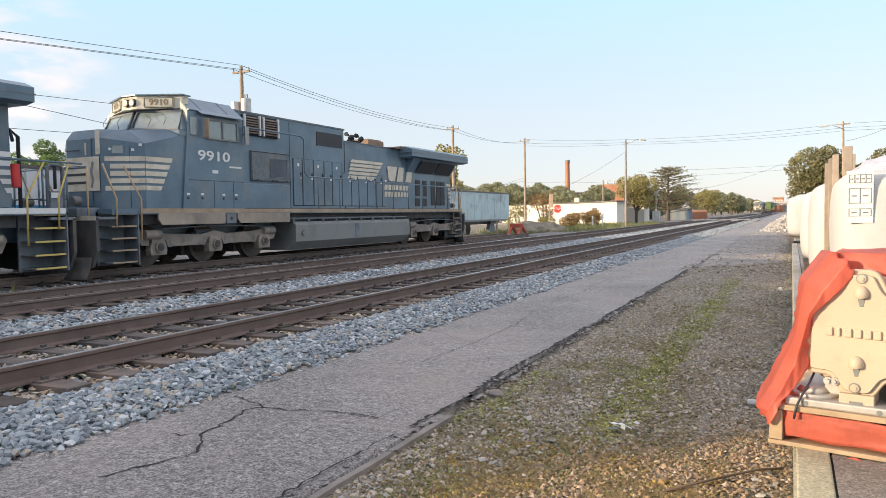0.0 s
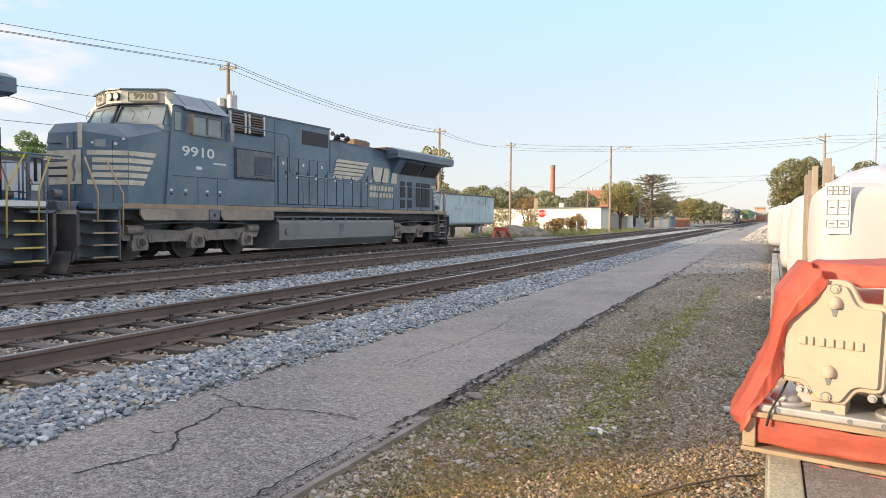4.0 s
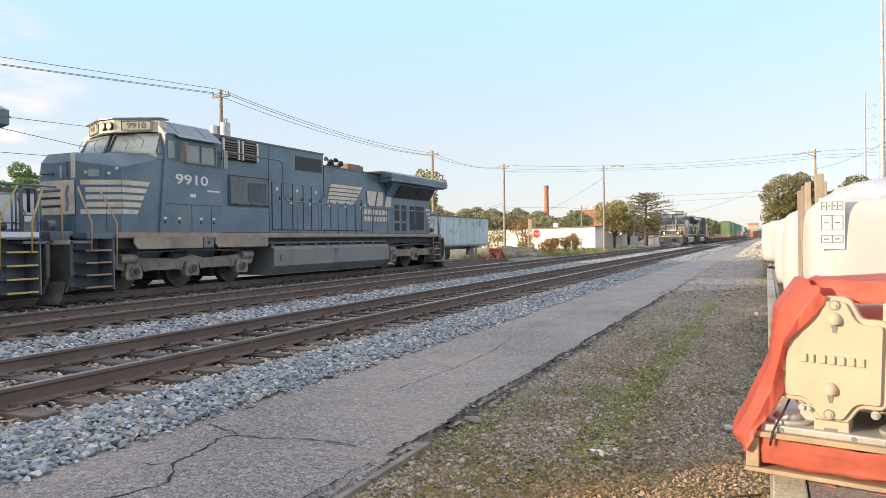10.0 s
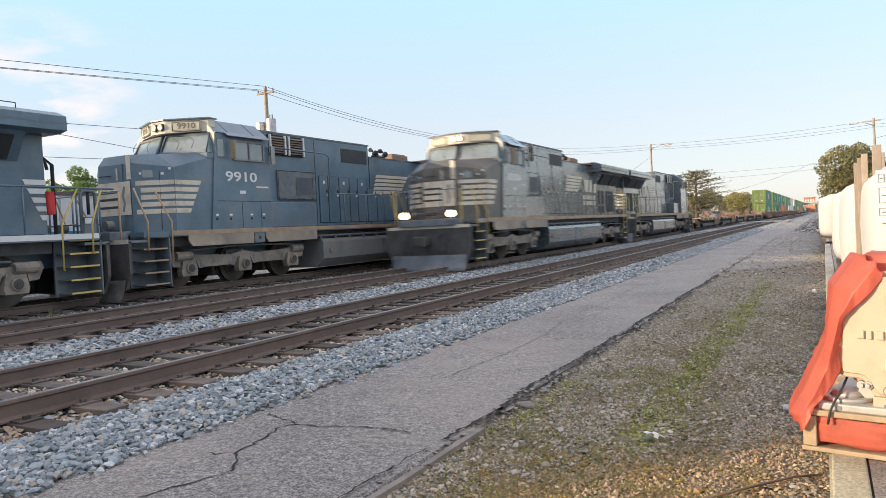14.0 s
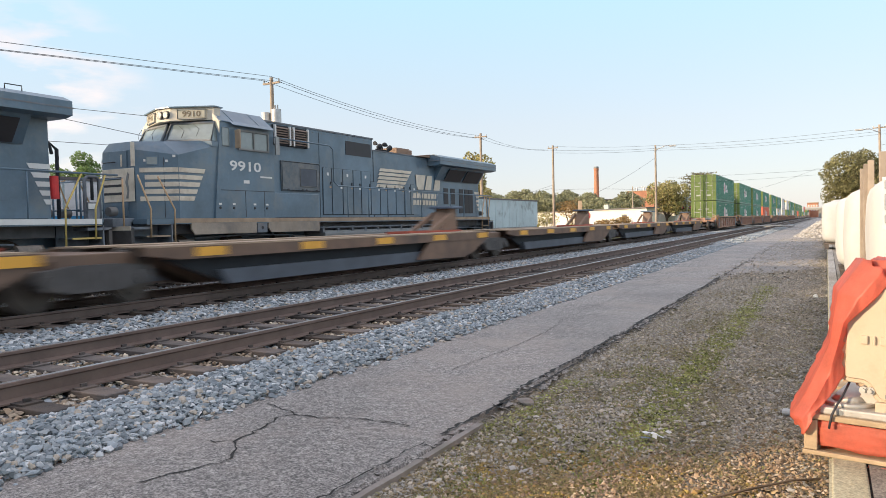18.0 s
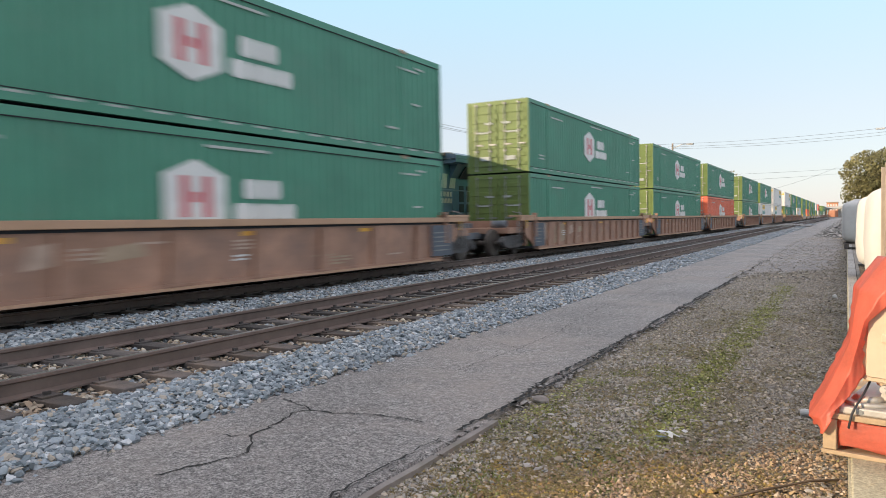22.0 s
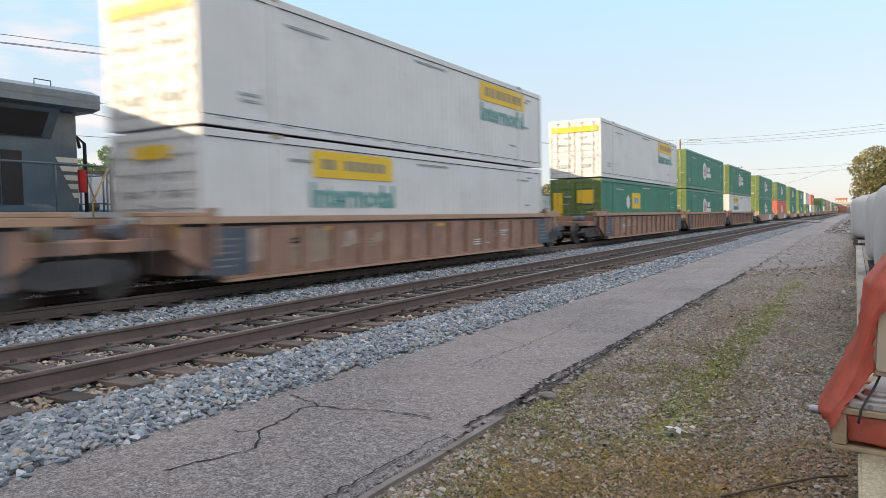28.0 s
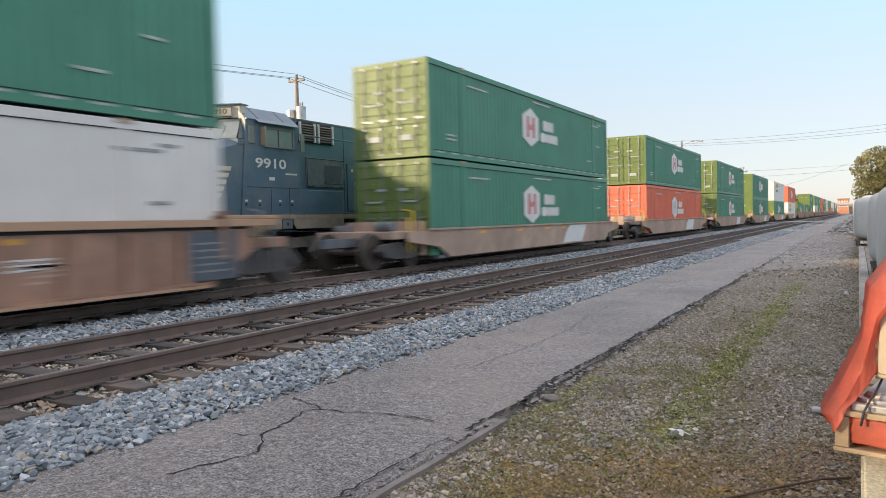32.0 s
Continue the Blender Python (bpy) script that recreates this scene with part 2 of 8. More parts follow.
# near-black for joints and black fittings, also for strips of painted shade
M["seam"] = mat("joint_and_shade_dark", (0.02, 0.024, 0.03), 0.8, var=0.2, bump=0)
M["grey"] = mat("well_grey_brown", (0.42, 0.30, 0.235), 0.75, var=0.2, scale=1.2, fine=14, bump=0.1, dirt=(0.27, 0.19, 0.155), dirt_amt=0.5, dirt_scale=0.8)
M["spine"] = mat("spine_rust", (0.185, 0.118, 0.082), 0.75, var=0.3, scale=1.0, fine=14, bump=0.12, dirt=(0.09, 0.068, 0.058), dirt_amt=0.7, dirt_scale=0.9)
M["hitchblue"] = mat("hitch_plate", (0.10, 0.14, 0.20), 0.6, bump=0.05)
M["green"] = mat("container_green", (0.062, 0.24, 0.162), 0.5, var=0.14, scale=0.6, fine=9, bump=0.05, dirt=(0.09, 0.225, 0.162), dirt_amt=0.4, dirt_scale=0.5)
# the container green as door ends show it in sun, yellowed in the base colour
M["greenlt"] = mat("container_green_sunlit", (0.138, 0.195, 0.056), 0.48, var=0.15, scale=0.8, fine=9, bump=0.05, spec=0.4)
M["red"] = mat("container_red", (0.68, 0.155, 0.085), 0.5, var=0.12, scale=0.6, fine=9, bump=0.05, dirt=(0.55, 0.135, 0.09), dirt_amt=0.4, dirt_scale=0.5)
M["cwhite"] = mat("container_white", (0.68, 0.67, 0.65), 0.5, var=0.07, scale=0.6, fine=9, bump=0.04, dirt=(0.52, 0.50, 0.475), dirt_amt=0.35, dirt_scale=0.5)
M["decal"] = mat("decal_white", (0.66, 0.67, 0.66), 0.55, var=0.08, bump=0)
M["dusty"] = mat("loco_dusty_grey", (0.088, 0.112, 0.135), 0.28, var=0.25, scale=0.8, fine=12, bump=0.03, dirt=(0.15, 0.155, 0.155), dirt_amt=0.5, dirt_scale=0.6, spec=0.9)
M["dusty"].node_tree.nodes["Principled BSDF"].inputs["Coat Weight"].default_value = 0.7
M["dusty"].node_tree.nodes["Principled BSDF"].inputs["Coat Roughness"].default_value = 0.12
M["nosedark"] = mat("nose_black", (0.10, 0.095, 0.09), 0.4, var=0.25, scale=1, fine=12, bump=0.05, dirt=(0.20, 0.175, 0.145), dirt_amt=0.45, dirt_scale=1.5)
M["markfaint"] = mat("marking_worn_white", (0.42, 0.45, 0.435), 0.6, var=0.15, bump=0)
M["flaking"] = mat("flaking_paint", (0.105, 0.13, 0.15), 0.6, var=0.2, scale=3, fine=20, bump=0.1, dirt=(0.21, 0.21, 0.20), dirt_amt=0.8, dirt_scale=2.6)
M["bandwhite"] = mat("bright_white_panel", (0.84, 0.86, 0.88), 0.6, var=0.06, scale=0.7, fine=8, bump=0.03)
# grime, with the shade under the cars darkened into the base colour
M["freighttruck"] = mat("freight_truck_shade_grime", (0.075, 0.072, 0.072), 0.8, var=0.3, scale=3, fine=20, bump=0.2, dirt=(0.13, 0.11, 0.095), dirt_amt=0.4)
M["boardcream"] = mat("number_board", (0.50, 0.46, 0.36), 0.6, var=0.08, scale=4, bump=0)
M["decalfaint"] = mat("decal_worn", (0.45, 0.33, 0.26), 0.7, var=0.2, scale=5, bump=0)
M["decalred"] = mat("decal_red", (0.55, 0.13, 0.15), 0.55, var=0.06, bump=0)
M["decalyel"] = mat("decal_yellow", (0.78, 0.50, 0.02), 0.55, var=0.06, bump=0)
M["reflect"] = mat("reflector_amber", (0.72, 0.37, 0.05), 0.5, var=0.15, bump=0)
M["decalteal"] = mat("decal_teal", (0.13, 0.32, 0.30), 0.55, var=0.06, bump=0)
M["decalblk"] = mat("decal_dark", (0.03, 0.03, 0.035), 0.6, var=0.1, bump=0)
M["graffiti"] = mat("graffiti_blue", (0.05, 0.32, 0.62), 0.55, var=0.2, scale=3, bump=0)
M["steel"] = mat("bar_steel", (0.30, 0.30, 0.30), 0.45, 0.6, bump=0.03)
M["concrete"] = mat("old_concrete", (0.32, 0.30, 0.275), 0.9, var=0.2, scale=1.2, fine=40, bump=0.4, dirt=(0.20, 0.19, 0.16), dirt_amt=0.5, dirt_scale=1.5, speck=0.35, speck_scale=90)
M["dockslab"] = mat("dock_slab_concrete", (0.235, 0.205, 0.17), 0.9, var=0.25, scale=1.5, fine=60, bump=0.35, dirt=(0.15, 0.135, 0.11), dirt_amt=0.6, dirt_scale=2.2, speck=0.4, speck_scale=120)
M["edgepaint"] = mat("kerb_worn_yellow", (0.40, 0.36, 0.24), 0.88, var=0.2, scale=3, fine=40, bump=0.3, dirt=(0.52, 0.38, 0.10), dirt_amt=0.35, dirt_scale=2.5, speck=0.25, speck_scale=90)
M["pallet"] = mat("pallet_wood", (0.40, 0.29, 0.18), 0.8, var=0.25, scale=6, fine=50, bump=0.3, dirt=(0.30, 0.23, 0.16), dirt_amt=0.5, dirt_scale=4)
M["cream"] = mat("cast_cream", (0.50, 0.40, 0.285), 0.55, var=0.08, scale=4, fine=60, bump=0.08, dirt=(0.46, 0.31, 0.21), dirt_amt=0.4, dirt_scale=5)
M["orange"] = mat("orange_wrap", (0.80, 0.235, 0.155), 0.34, var=0.15, scale=8, fine=90, bump=0.55, bdist=0.004, leaf=0.58)
M["bag"] = mat("white_sack", (0.52, 0.51, 0.49), 0.75, var=0.08, scale=3, fine=220, bump=0.15, dirt=(0.44, 0.42, 0.385), dirt_amt=0.4, dirt_scale=1.5)
M["bagtop"] = mat("sack_film", (0.43, 0.44, 0.49), 0.5, var=0.12, scale=3, fine=40, bump=0.15)
M["polewood"] = mat("pole_wood", (0.34, 0.275, 0.215), 0.9, var=0.25, scale=3, fine=30, bump=0.3)
M["wire"] = mat("cable_black", (0.03, 0.03, 0.035), 0.7, bump=0)
M["brick"] = mat("brick_wall", (0.44, 0.20, 0.12), 0.85, var=0.2, scale=0.5, fine=6, bump=0.1)
M["wallwhite"] = mat("painted_wall", (0.70, 0.66, 0.58), 0.8, var=0.08, scale=0.4, fine=6, bump=0.05)
M["roof"] = mat("roof_grey", (0.16, 0.15, 0.15), 0.85, bump=0.1)
M["trailer"] = mat("weathered_white", (0.46, 0.56, 0.58), 0.7, var=0.12, scale=0.7, fine=8, bump=0.05, dirt=(0.10, 0.105, 0.10), dirt_amt=0.4, dirt_scale=0.9)
M["leaf"] = mat("leaves", (0.37, 0.33, 0.14), 0.7, var=0.25, scale=0.4, fine=5, bump=0, island=0.5, leaf=0.4)
M["leafbig"] = mat("leaves_olive", (0.25, 0.23, 0.105), 0.7, var=0.25, scale=0.4, fine=5, bump=0, island=0.55, leaf=0.4)
M["leafdk"] = mat("leaves_dark", (0.32, 0.32, 0.19), 0.7, var=0.25, scale=0.4, fine=5, bump=0, island=0.5, leaf=0.4)
M["leafcedar"] = mat("cedar_needles", (0.33, 0.295, 0.17), 0.75, var=0.25, scale=0.4, fine=5, bump=0, island=0.45, leaf=0.4)
M["leafbr"] = mat("leaves_brown", (0.36, 0.23, 0.09), 0.75, var=0.25, scale=0.4, fine=5, bump=0, island=0.4, leaf=0.35)
M["leafgreen"] = mat("leaves_green", (0.17, 0.25, 0.09), 0.7, var=0.25, scale=0.4, fine=5, bump=0, island=0.4, leaf=0.45)
M["bark"] = mat("bark", (0.11, 0.08, 0.06), 0.95, var=0.3, bump=0.4)
M["grass"] = mat("grass_blades", (0.21, 0.22, 0.09), 0.8, var=0.25, bump=0, island=0.45, leaf=0.3)
M["moss"] = mat("moss", (0.20, 0.215, 0.065), 0.95, var=0.3, scale=3, fine=40, bump=0.3, island=0.45, leaf=0.15)
M["mossclump"] = mat("moss_clumps", (0.19, 0.165, 0.095), 0.95, var=0.3, scale=6, fine=60, bump=0.3, island=0.4, pal=((0.21, 0.18, 0.10), (0.15, 0.13, 0.08), (0.25, 0.215, 0.12), (0.12, 0.105, 0.075), (0.22, 0.21, 0.095), (0.20, 0.16, 0.10)))
M["mossgreen"] = mat("moss_green_clumps", (0.29, 0.31, 0.10), 0.95, var=0.3, scale=6, fine=60, bump=0.3, island=0.4, pal=((0.31, 0.33, 0.10), (0.23, 0.245, 0.09), (0.38, 0.39, 0.13), (0.18, 0.18, 0.08)))
# olive moss with golden sunlight put into its colours
M["mosslit"] = mat("moss_sunlit_gold", (0.27, 0.19, 0.06), 0.95, var=0.3, scale=6, fine=60, bump=0.3, island=0.4, pal=((0.29, 0.20, 0.05), (0.21, 0.145, 0.055), (0.33, 0.24, 0.065), (0.15, 0.11, 0.055), (0.27, 0.165, 0.06)))
M["leaflitter"] = mat("leaf_litter", (0.205, 0.15, 0.06), 0.9, var=0.3, scale=3, fine=40, bump=0.1, island=0.4)
M["alu"] = mat("cast_aluminium", (0.44, 0.415, 0.38), 0.5, 0.35, var=0.15, scale=6, fine=50, bump=0.08, dirt=(0.30, 0.26, 0.22), dirt_amt=0.4, dirt_scale=8)
M["woodstrip"] = mat("weathered_strip", (0.23, 0.205, 0.19), 0.9, var=0.25, scale=4, fine=40, bump=0.3, dirt=(0.16, 0.15, 0.12), dirt_amt=0.6, dirt_scale=3)
M["pile"] = mat("pile_stone", (0.38, 0.36, 0.335), 0.9, var=0.2, scale=2, fine=20, bump=0.2, island=0.4)
M["bumperred"] = mat("bumper_red", (0.40, 0.085, 0.05), 0.7, var=0.2, bump=0.1)
M["stonebr"] = mat("ballast_stone_rusty", (0.34, 0.27, 0.20), 0.88, var=0.16, scale=5, fine=60, bump=0.2, island=0.35, pal=((0.36, 0.28, 0.20), (0.42, 0.34, 0.25), (0.25, 0.19, 0.14), (0.38, 0.36, 0.33), (0.30, 0.22, 0.15), (0.46, 0.40, 0.31)))
M["signred"] = mat("sign_red", (0.55, 0.03, 0.03), 0.5, bump=0)
M["signalmetal"] = mat("signal_silver", (0.5, 0.5, 0.5), 0.5, 0.4, bump=0)
M["blue"] = mat("blue_grey", (0.14, 0.20, 0.26), 0.7, bump=0.05)


def soil_moss(m):
    """Thin moss in a strip along the middle of the gravel and leaf mould near the dock's end."""
    n, l = m.node_tree.nodes, m.node_tree.links
    b = n["Principled BSDF"]
    src = b.inputs["Base Color"].links[0].from_socket
    co, sep = n.new("ShaderNodeTexCoord"), n.new("ShaderNodeSeparateXYZ")
    l.new(co.outputs["Object"], sep.inputs[0])
    tex = n.new("ShaderNodeTexNoise")
    tex.inputs["Scale"].default_value, tex.inputs["Detail"].default_value = 2.2, 8.0
    l.new(co.outputs["Object"], tex.inputs["Vector"])

    def op(kind, a, b_):
        x = n.new("ShaderNodeMath")
        x.operation = kind
        for s, v in ((0, a), (1, b_)):
            if hasattr(v, "is_linked"):
                l.new(v, x.inputs[s])
            else:
                x.inputs[s].default_value = v
        return x.outputs[0]
    dist = op("ABSOLUTE", op("ADD", sep.outputs["X"], 1.2), 0.0)
    strip = op("SUBTRACT", 1.0, op("MULTIPLY", dist, 3.2))
    near = op("LESS_THAN", op("ABSOLUTE", op("SUBTRACT", sep.outputs["Y"], 10.0), 0.0), 8.0)
    fac = op("MULTIPLY", op("MULTIPLY", strip, near), op("MULTIPLY", op("SUBTRACT", tex.outputs[0], 0.36), 4.5))
    cl = n.new("ShaderNodeClamp")
    l.new(fac, cl.inputs[0])
    x = n.new("ShaderNodeMix")
    x.data_type = "RGBA"
    l.new(cl.outputs[0], x.inputs[0])
    l.new(src, x.inputs[6])
    x.inputs[7].default_value = (0.21, 0.22, 0.04, 1)
    l.new(x.outputs[2], b.inputs["Base Color"])


soil_moss(M["ground"])


# ---- mesh helpers ----
def part(name, bm, material, parent=None, label=""):
    """Links a bmesh as one mesh object, under a thing or a part."""
    me = bpy.data.meshes.new(name)
    bm.normal_update()
    bm.to_mesh(me)
    bm.free()
    me.materials.append(M[material] if isinstance(material, str) else material)
    ob = new(name, me)
    ob.parent = parent
    if label:
        tagged(ob, label)
    return ob


def share(name, me, parent, m=None):
    ob = new(name, me)
    ob.parent = parent
    if m is not None:
        ob.matrix_basis = m
    return ob


def thing(name, label, category, group="", kind="", at=None):
    ob = new(name)
    ob.empty_display_size = 0.2
    if at is not None:
        ob.matrix_basis = at
    return tagged(ob, label, category, group, kind)


def B():
    return bmesh.new()


def box(bm, x0, x1, y0, y1, z0, z1, bev=0.0):
    vs = bmesh.ops.create_cube(bm, size=1.0, matrix=Matrix.Translation(((x0 + x1) / 2, (y0 + y1) / 2, (z0 + z1) / 2)) @ Matrix.Diagonal((abs(x1 - x0), abs(y1 - y0), abs(z1 - z0), 1)))["verts"]
    if bev:
        es = list({e for v in vs for e in v.link_edges})
        bmesh.ops.bevel(bm, geom=es, offset=bev, segments=2, affect="EDGES", profile=0.5)
    return bm


def rod(bm, a, b, r, seg=8, r2=None):
    a, b = Vector(a), Vector(b)
    d = b - a
    m = Matrix.Translation((a + b) / 2) @ d.to_track_quat("Z", "Y").to_matrix().to_4x4()
    bmesh.ops.create_cone(bm, cap_ends=True, segments=seg, radius1=r, radius2=r if r2 is None else r2, depth=d.length, matrix=m)
    return bm


def tube(bm, pts, r, seg=6):
    """A round bar bent along the points, in one piece."""
    pts = [Vector(p) for p in pts]
    rings = []
    side = None
    for i, p in enumerate(pts):
        d = (pts[min(i + 1, len(pts) - 1)] - pts[max(i - 1, 0)]).normalized()
        if d.length == 0:
            d = (p - pts[i - 1]).normalized()
        if side is None:
            side = d.orthogonal().normalized()
        side = (side - d * side.dot(d)).normalized()
        up = d.cross(side)
        rings.append([bm.verts.new(p + (side * math.cos(2 * math.pi * k / seg) + up * math.sin(2 * math.pi * k / seg)) * r) for k in range(seg)])
    for a, b in zip(rings, rings[1:]):
        for k in range(seg):
            f = bm.faces.new((a[k], a[(k + 1) % seg], b[(k + 1) % seg], b[k]))
            f.smooth = True
    bm.faces.new(rings[0][::-1])
    bm.faces.new(rings[-1])
    return bm


def prism(bm, prof, x0, x1, axis="x"):
    """A closed outline swept along one axis: (y, z) pairs along x, (x, z) pairs along y, (x, y) pairs along z."""
    def put(p, s):
        return {"x": (s, p[0], p[1]), "y": (p[0], s, p[1]), "z": (p[0], p[1], s)}[axis]
    a = [bm.verts.new(put(p, x0)) for p in prof]
    b = [bm.verts.new(put(p, x1)) for p in prof]
    n = len(prof)
    fs = [bm.faces.new(a), bm.faces.new(b[::-1])]
    for i in range(n):
        fs.append(bm.faces.new((a[i], b[i], b[(i + 1) % n], a[(i + 1) % n])))
    bmesh.ops.recalc_face_normals(bm, faces=fs)
    return bm


def smooth(ob, angle=40):
    for p in ob.data.polygons:
        p.use_smooth = True
    ob.data.set_sharp_from_angle(angle=radians(angle))
    return ob


def raw(name, verts, faces, material, parent=None, label=""):
    me = bpy.data.meshes.new(name)
    me.from_pydata(verts, [], faces)
    me.materials.append(M[material])
    ob = new(name, me)
    ob.parent = parent
    if label:
        tagged(ob, label)
    return ob


def text_part(name, s, size, m, material, parent, depth=0.004, label="", bold=0.0):
    cu = bpy.data.curves.new(name, "FONT")
    cu.body, cu.size, cu.extrude, cu.align_x, cu.align_y, cu.offset = s, size, depth, "CENTER", "CENTER", bold
    cu.resolution_u = 3
    tmp = bpy.data.objects.new(name, cu)
    me = bpy.data.meshes.new_from_object(tmp)
    bpy.data.objects.remove(tmp)
    me.materials.clear()
    me.materials.append(M[material])
    ob = new(name, me)
    ob.parent, ob.matrix_basis = parent, m
    if label:
        tagged(ob, label)
    return ob


def scatter(name, pts, sizes, material, seed, flat=0.7, kind_label="", category="gravel", parent=None, lite=False):
    """Many small angular stones in one mesh."""
    rng = np.random.default_rng(seed)
    n = len(pts)
    base = np.array([(1, 0, 0), (-1, 0, 0), (0, 1, 0), (0, -1, 0), (0, 0, 1), (0, 0, -1)], float)
    extra = np.array([(.62, .62, .5), (-.62, .62, .5), (-.62, -.62, .5), (.62, -.62, .5)], float)
    shape = np.concatenate([base[[0, 2, 1, 3]] * [1, 1, 1], extra, base[[4]] * 0.85, base[[5]] * 0.8])
    F = [(0, 4, 3 + 4), (0, 7, 3), (0, 1, 4), (1, 5, 4), (1, 2, 5), (2, 6, 5), (2, 3, 6), (3, 7, 6), (4, 5, 8), (5, 6, 8), (6, 7, 8), (7, 4, 8), (1, 0, 9), (2, 1, 9), (3, 2, 9), (0, 3, 9)]
    F[0] = (0, 4, 7)
    if lite:
        shape = np.array([(1, .1, 0), (.1, 1, 0), (-1, 0, .1), (0, -1, -.1), (.25, .2, .9), (-.35, .1, .75)])
        F = [(0, 1, 4), (1, 5, 4), (1, 2, 5), (2, 3, 5), (3, 4, 5), (3, 0, 4)]
    F = np.array(F)
    k = len(shape)
    v = np.repeat(shape[None], n, 0) * rng.uniform(0.55, 1.3, (n, k, 3))
    v *= (np.asarray(sizes)[:, None] * rng.uniform(0.7, 1.3, (n, 3)))[:, None, :] * np.array([1, 1, flat])
    a = rng.uniform(0, 6.283, n)
    tilt = rng.uniform(-0.7, 0.7, n)
    ca, sa, ct, st = np.cos(a)[:, None], np.sin(a)[:, None], np.cos(tilt)[:, None], np.sin(tilt)[:, None]
    x, y, z = v[..., 0], v[..., 1], v[..., 2]
    x, z = x * ct - z * st, x * st + z * ct
    x, y = x * ca - y * sa, x * sa + y * ca
    v = np.stack([x, y, z], -1) + np.asarray(pts)[:, None, :]
    f = (F[None] + (np.arange(n) * k)[:, None, None]).reshape(-1, 3)
    me = bpy.data.meshes.new(name)
    me.vertices.add(n * k)
    me.vertices.foreach_set("co", v.reshape(-1))
    me.loops.add(len(f) * 3)
    me.loops.foreach_set("vertex_index", f.reshape(-1).astype(np.int32))
    me.polygons.add(len(f))
    me.polygons.foreach_set("loop_start", (np.arange(len(f)) * 3).astype(np.int32))
    me.update(calc_edges=True)
    me.shade_flat()
    me.materials.append(M[material])
    ob = new(name, me)
    ob.parent = parent
    return tagged(ob, kind_label, category, kind="stuff")


# ---- plan ----
XA, XB, XC = -6.59, -11.145, -15.70     # track centres
RAIL_Z, GAUGE = 0.30, 1.508
V, T0, S0 = 18.9, 13.0, 38.9                         # the passing train: speed, and its reference at one time


# ---- ground ----
def ground_sheet():
    bm = B()
    xs = [-2500, -400, -120, -40, -20, -2.6, -2.25, -1.2, 0.02, 6, 40, 200, 2500]
    ys = [-2500, -200, -40, 0, 2, 4, 6, 8, 12, 16, 24, 40, 80, 160, 400, 900, 2500]
    g = [[bm.verts.new((x, y, -0.03 if x > -2.5 else -0.06)) for x in xs] for y in ys]
    for r in range(len(ys) - 1):
        for c in range(len(xs) - 1):
            bm.faces.new((g[r][c], g[r][c + 1], g[r + 1][c + 1], g[r + 1][c]))
    return tagged(part("ground", bm, "ground"), "flat grey-brown gravel and dirt ground", "ground", kind="structure")


def noisy(y, amp, f=0.8, s=0.0):
    return amp * (noise.noise(Vector((y * f, s, 1.7))) + 0.5 * noise.noise(Vector((y * f * 3.1, s, 4.2))))


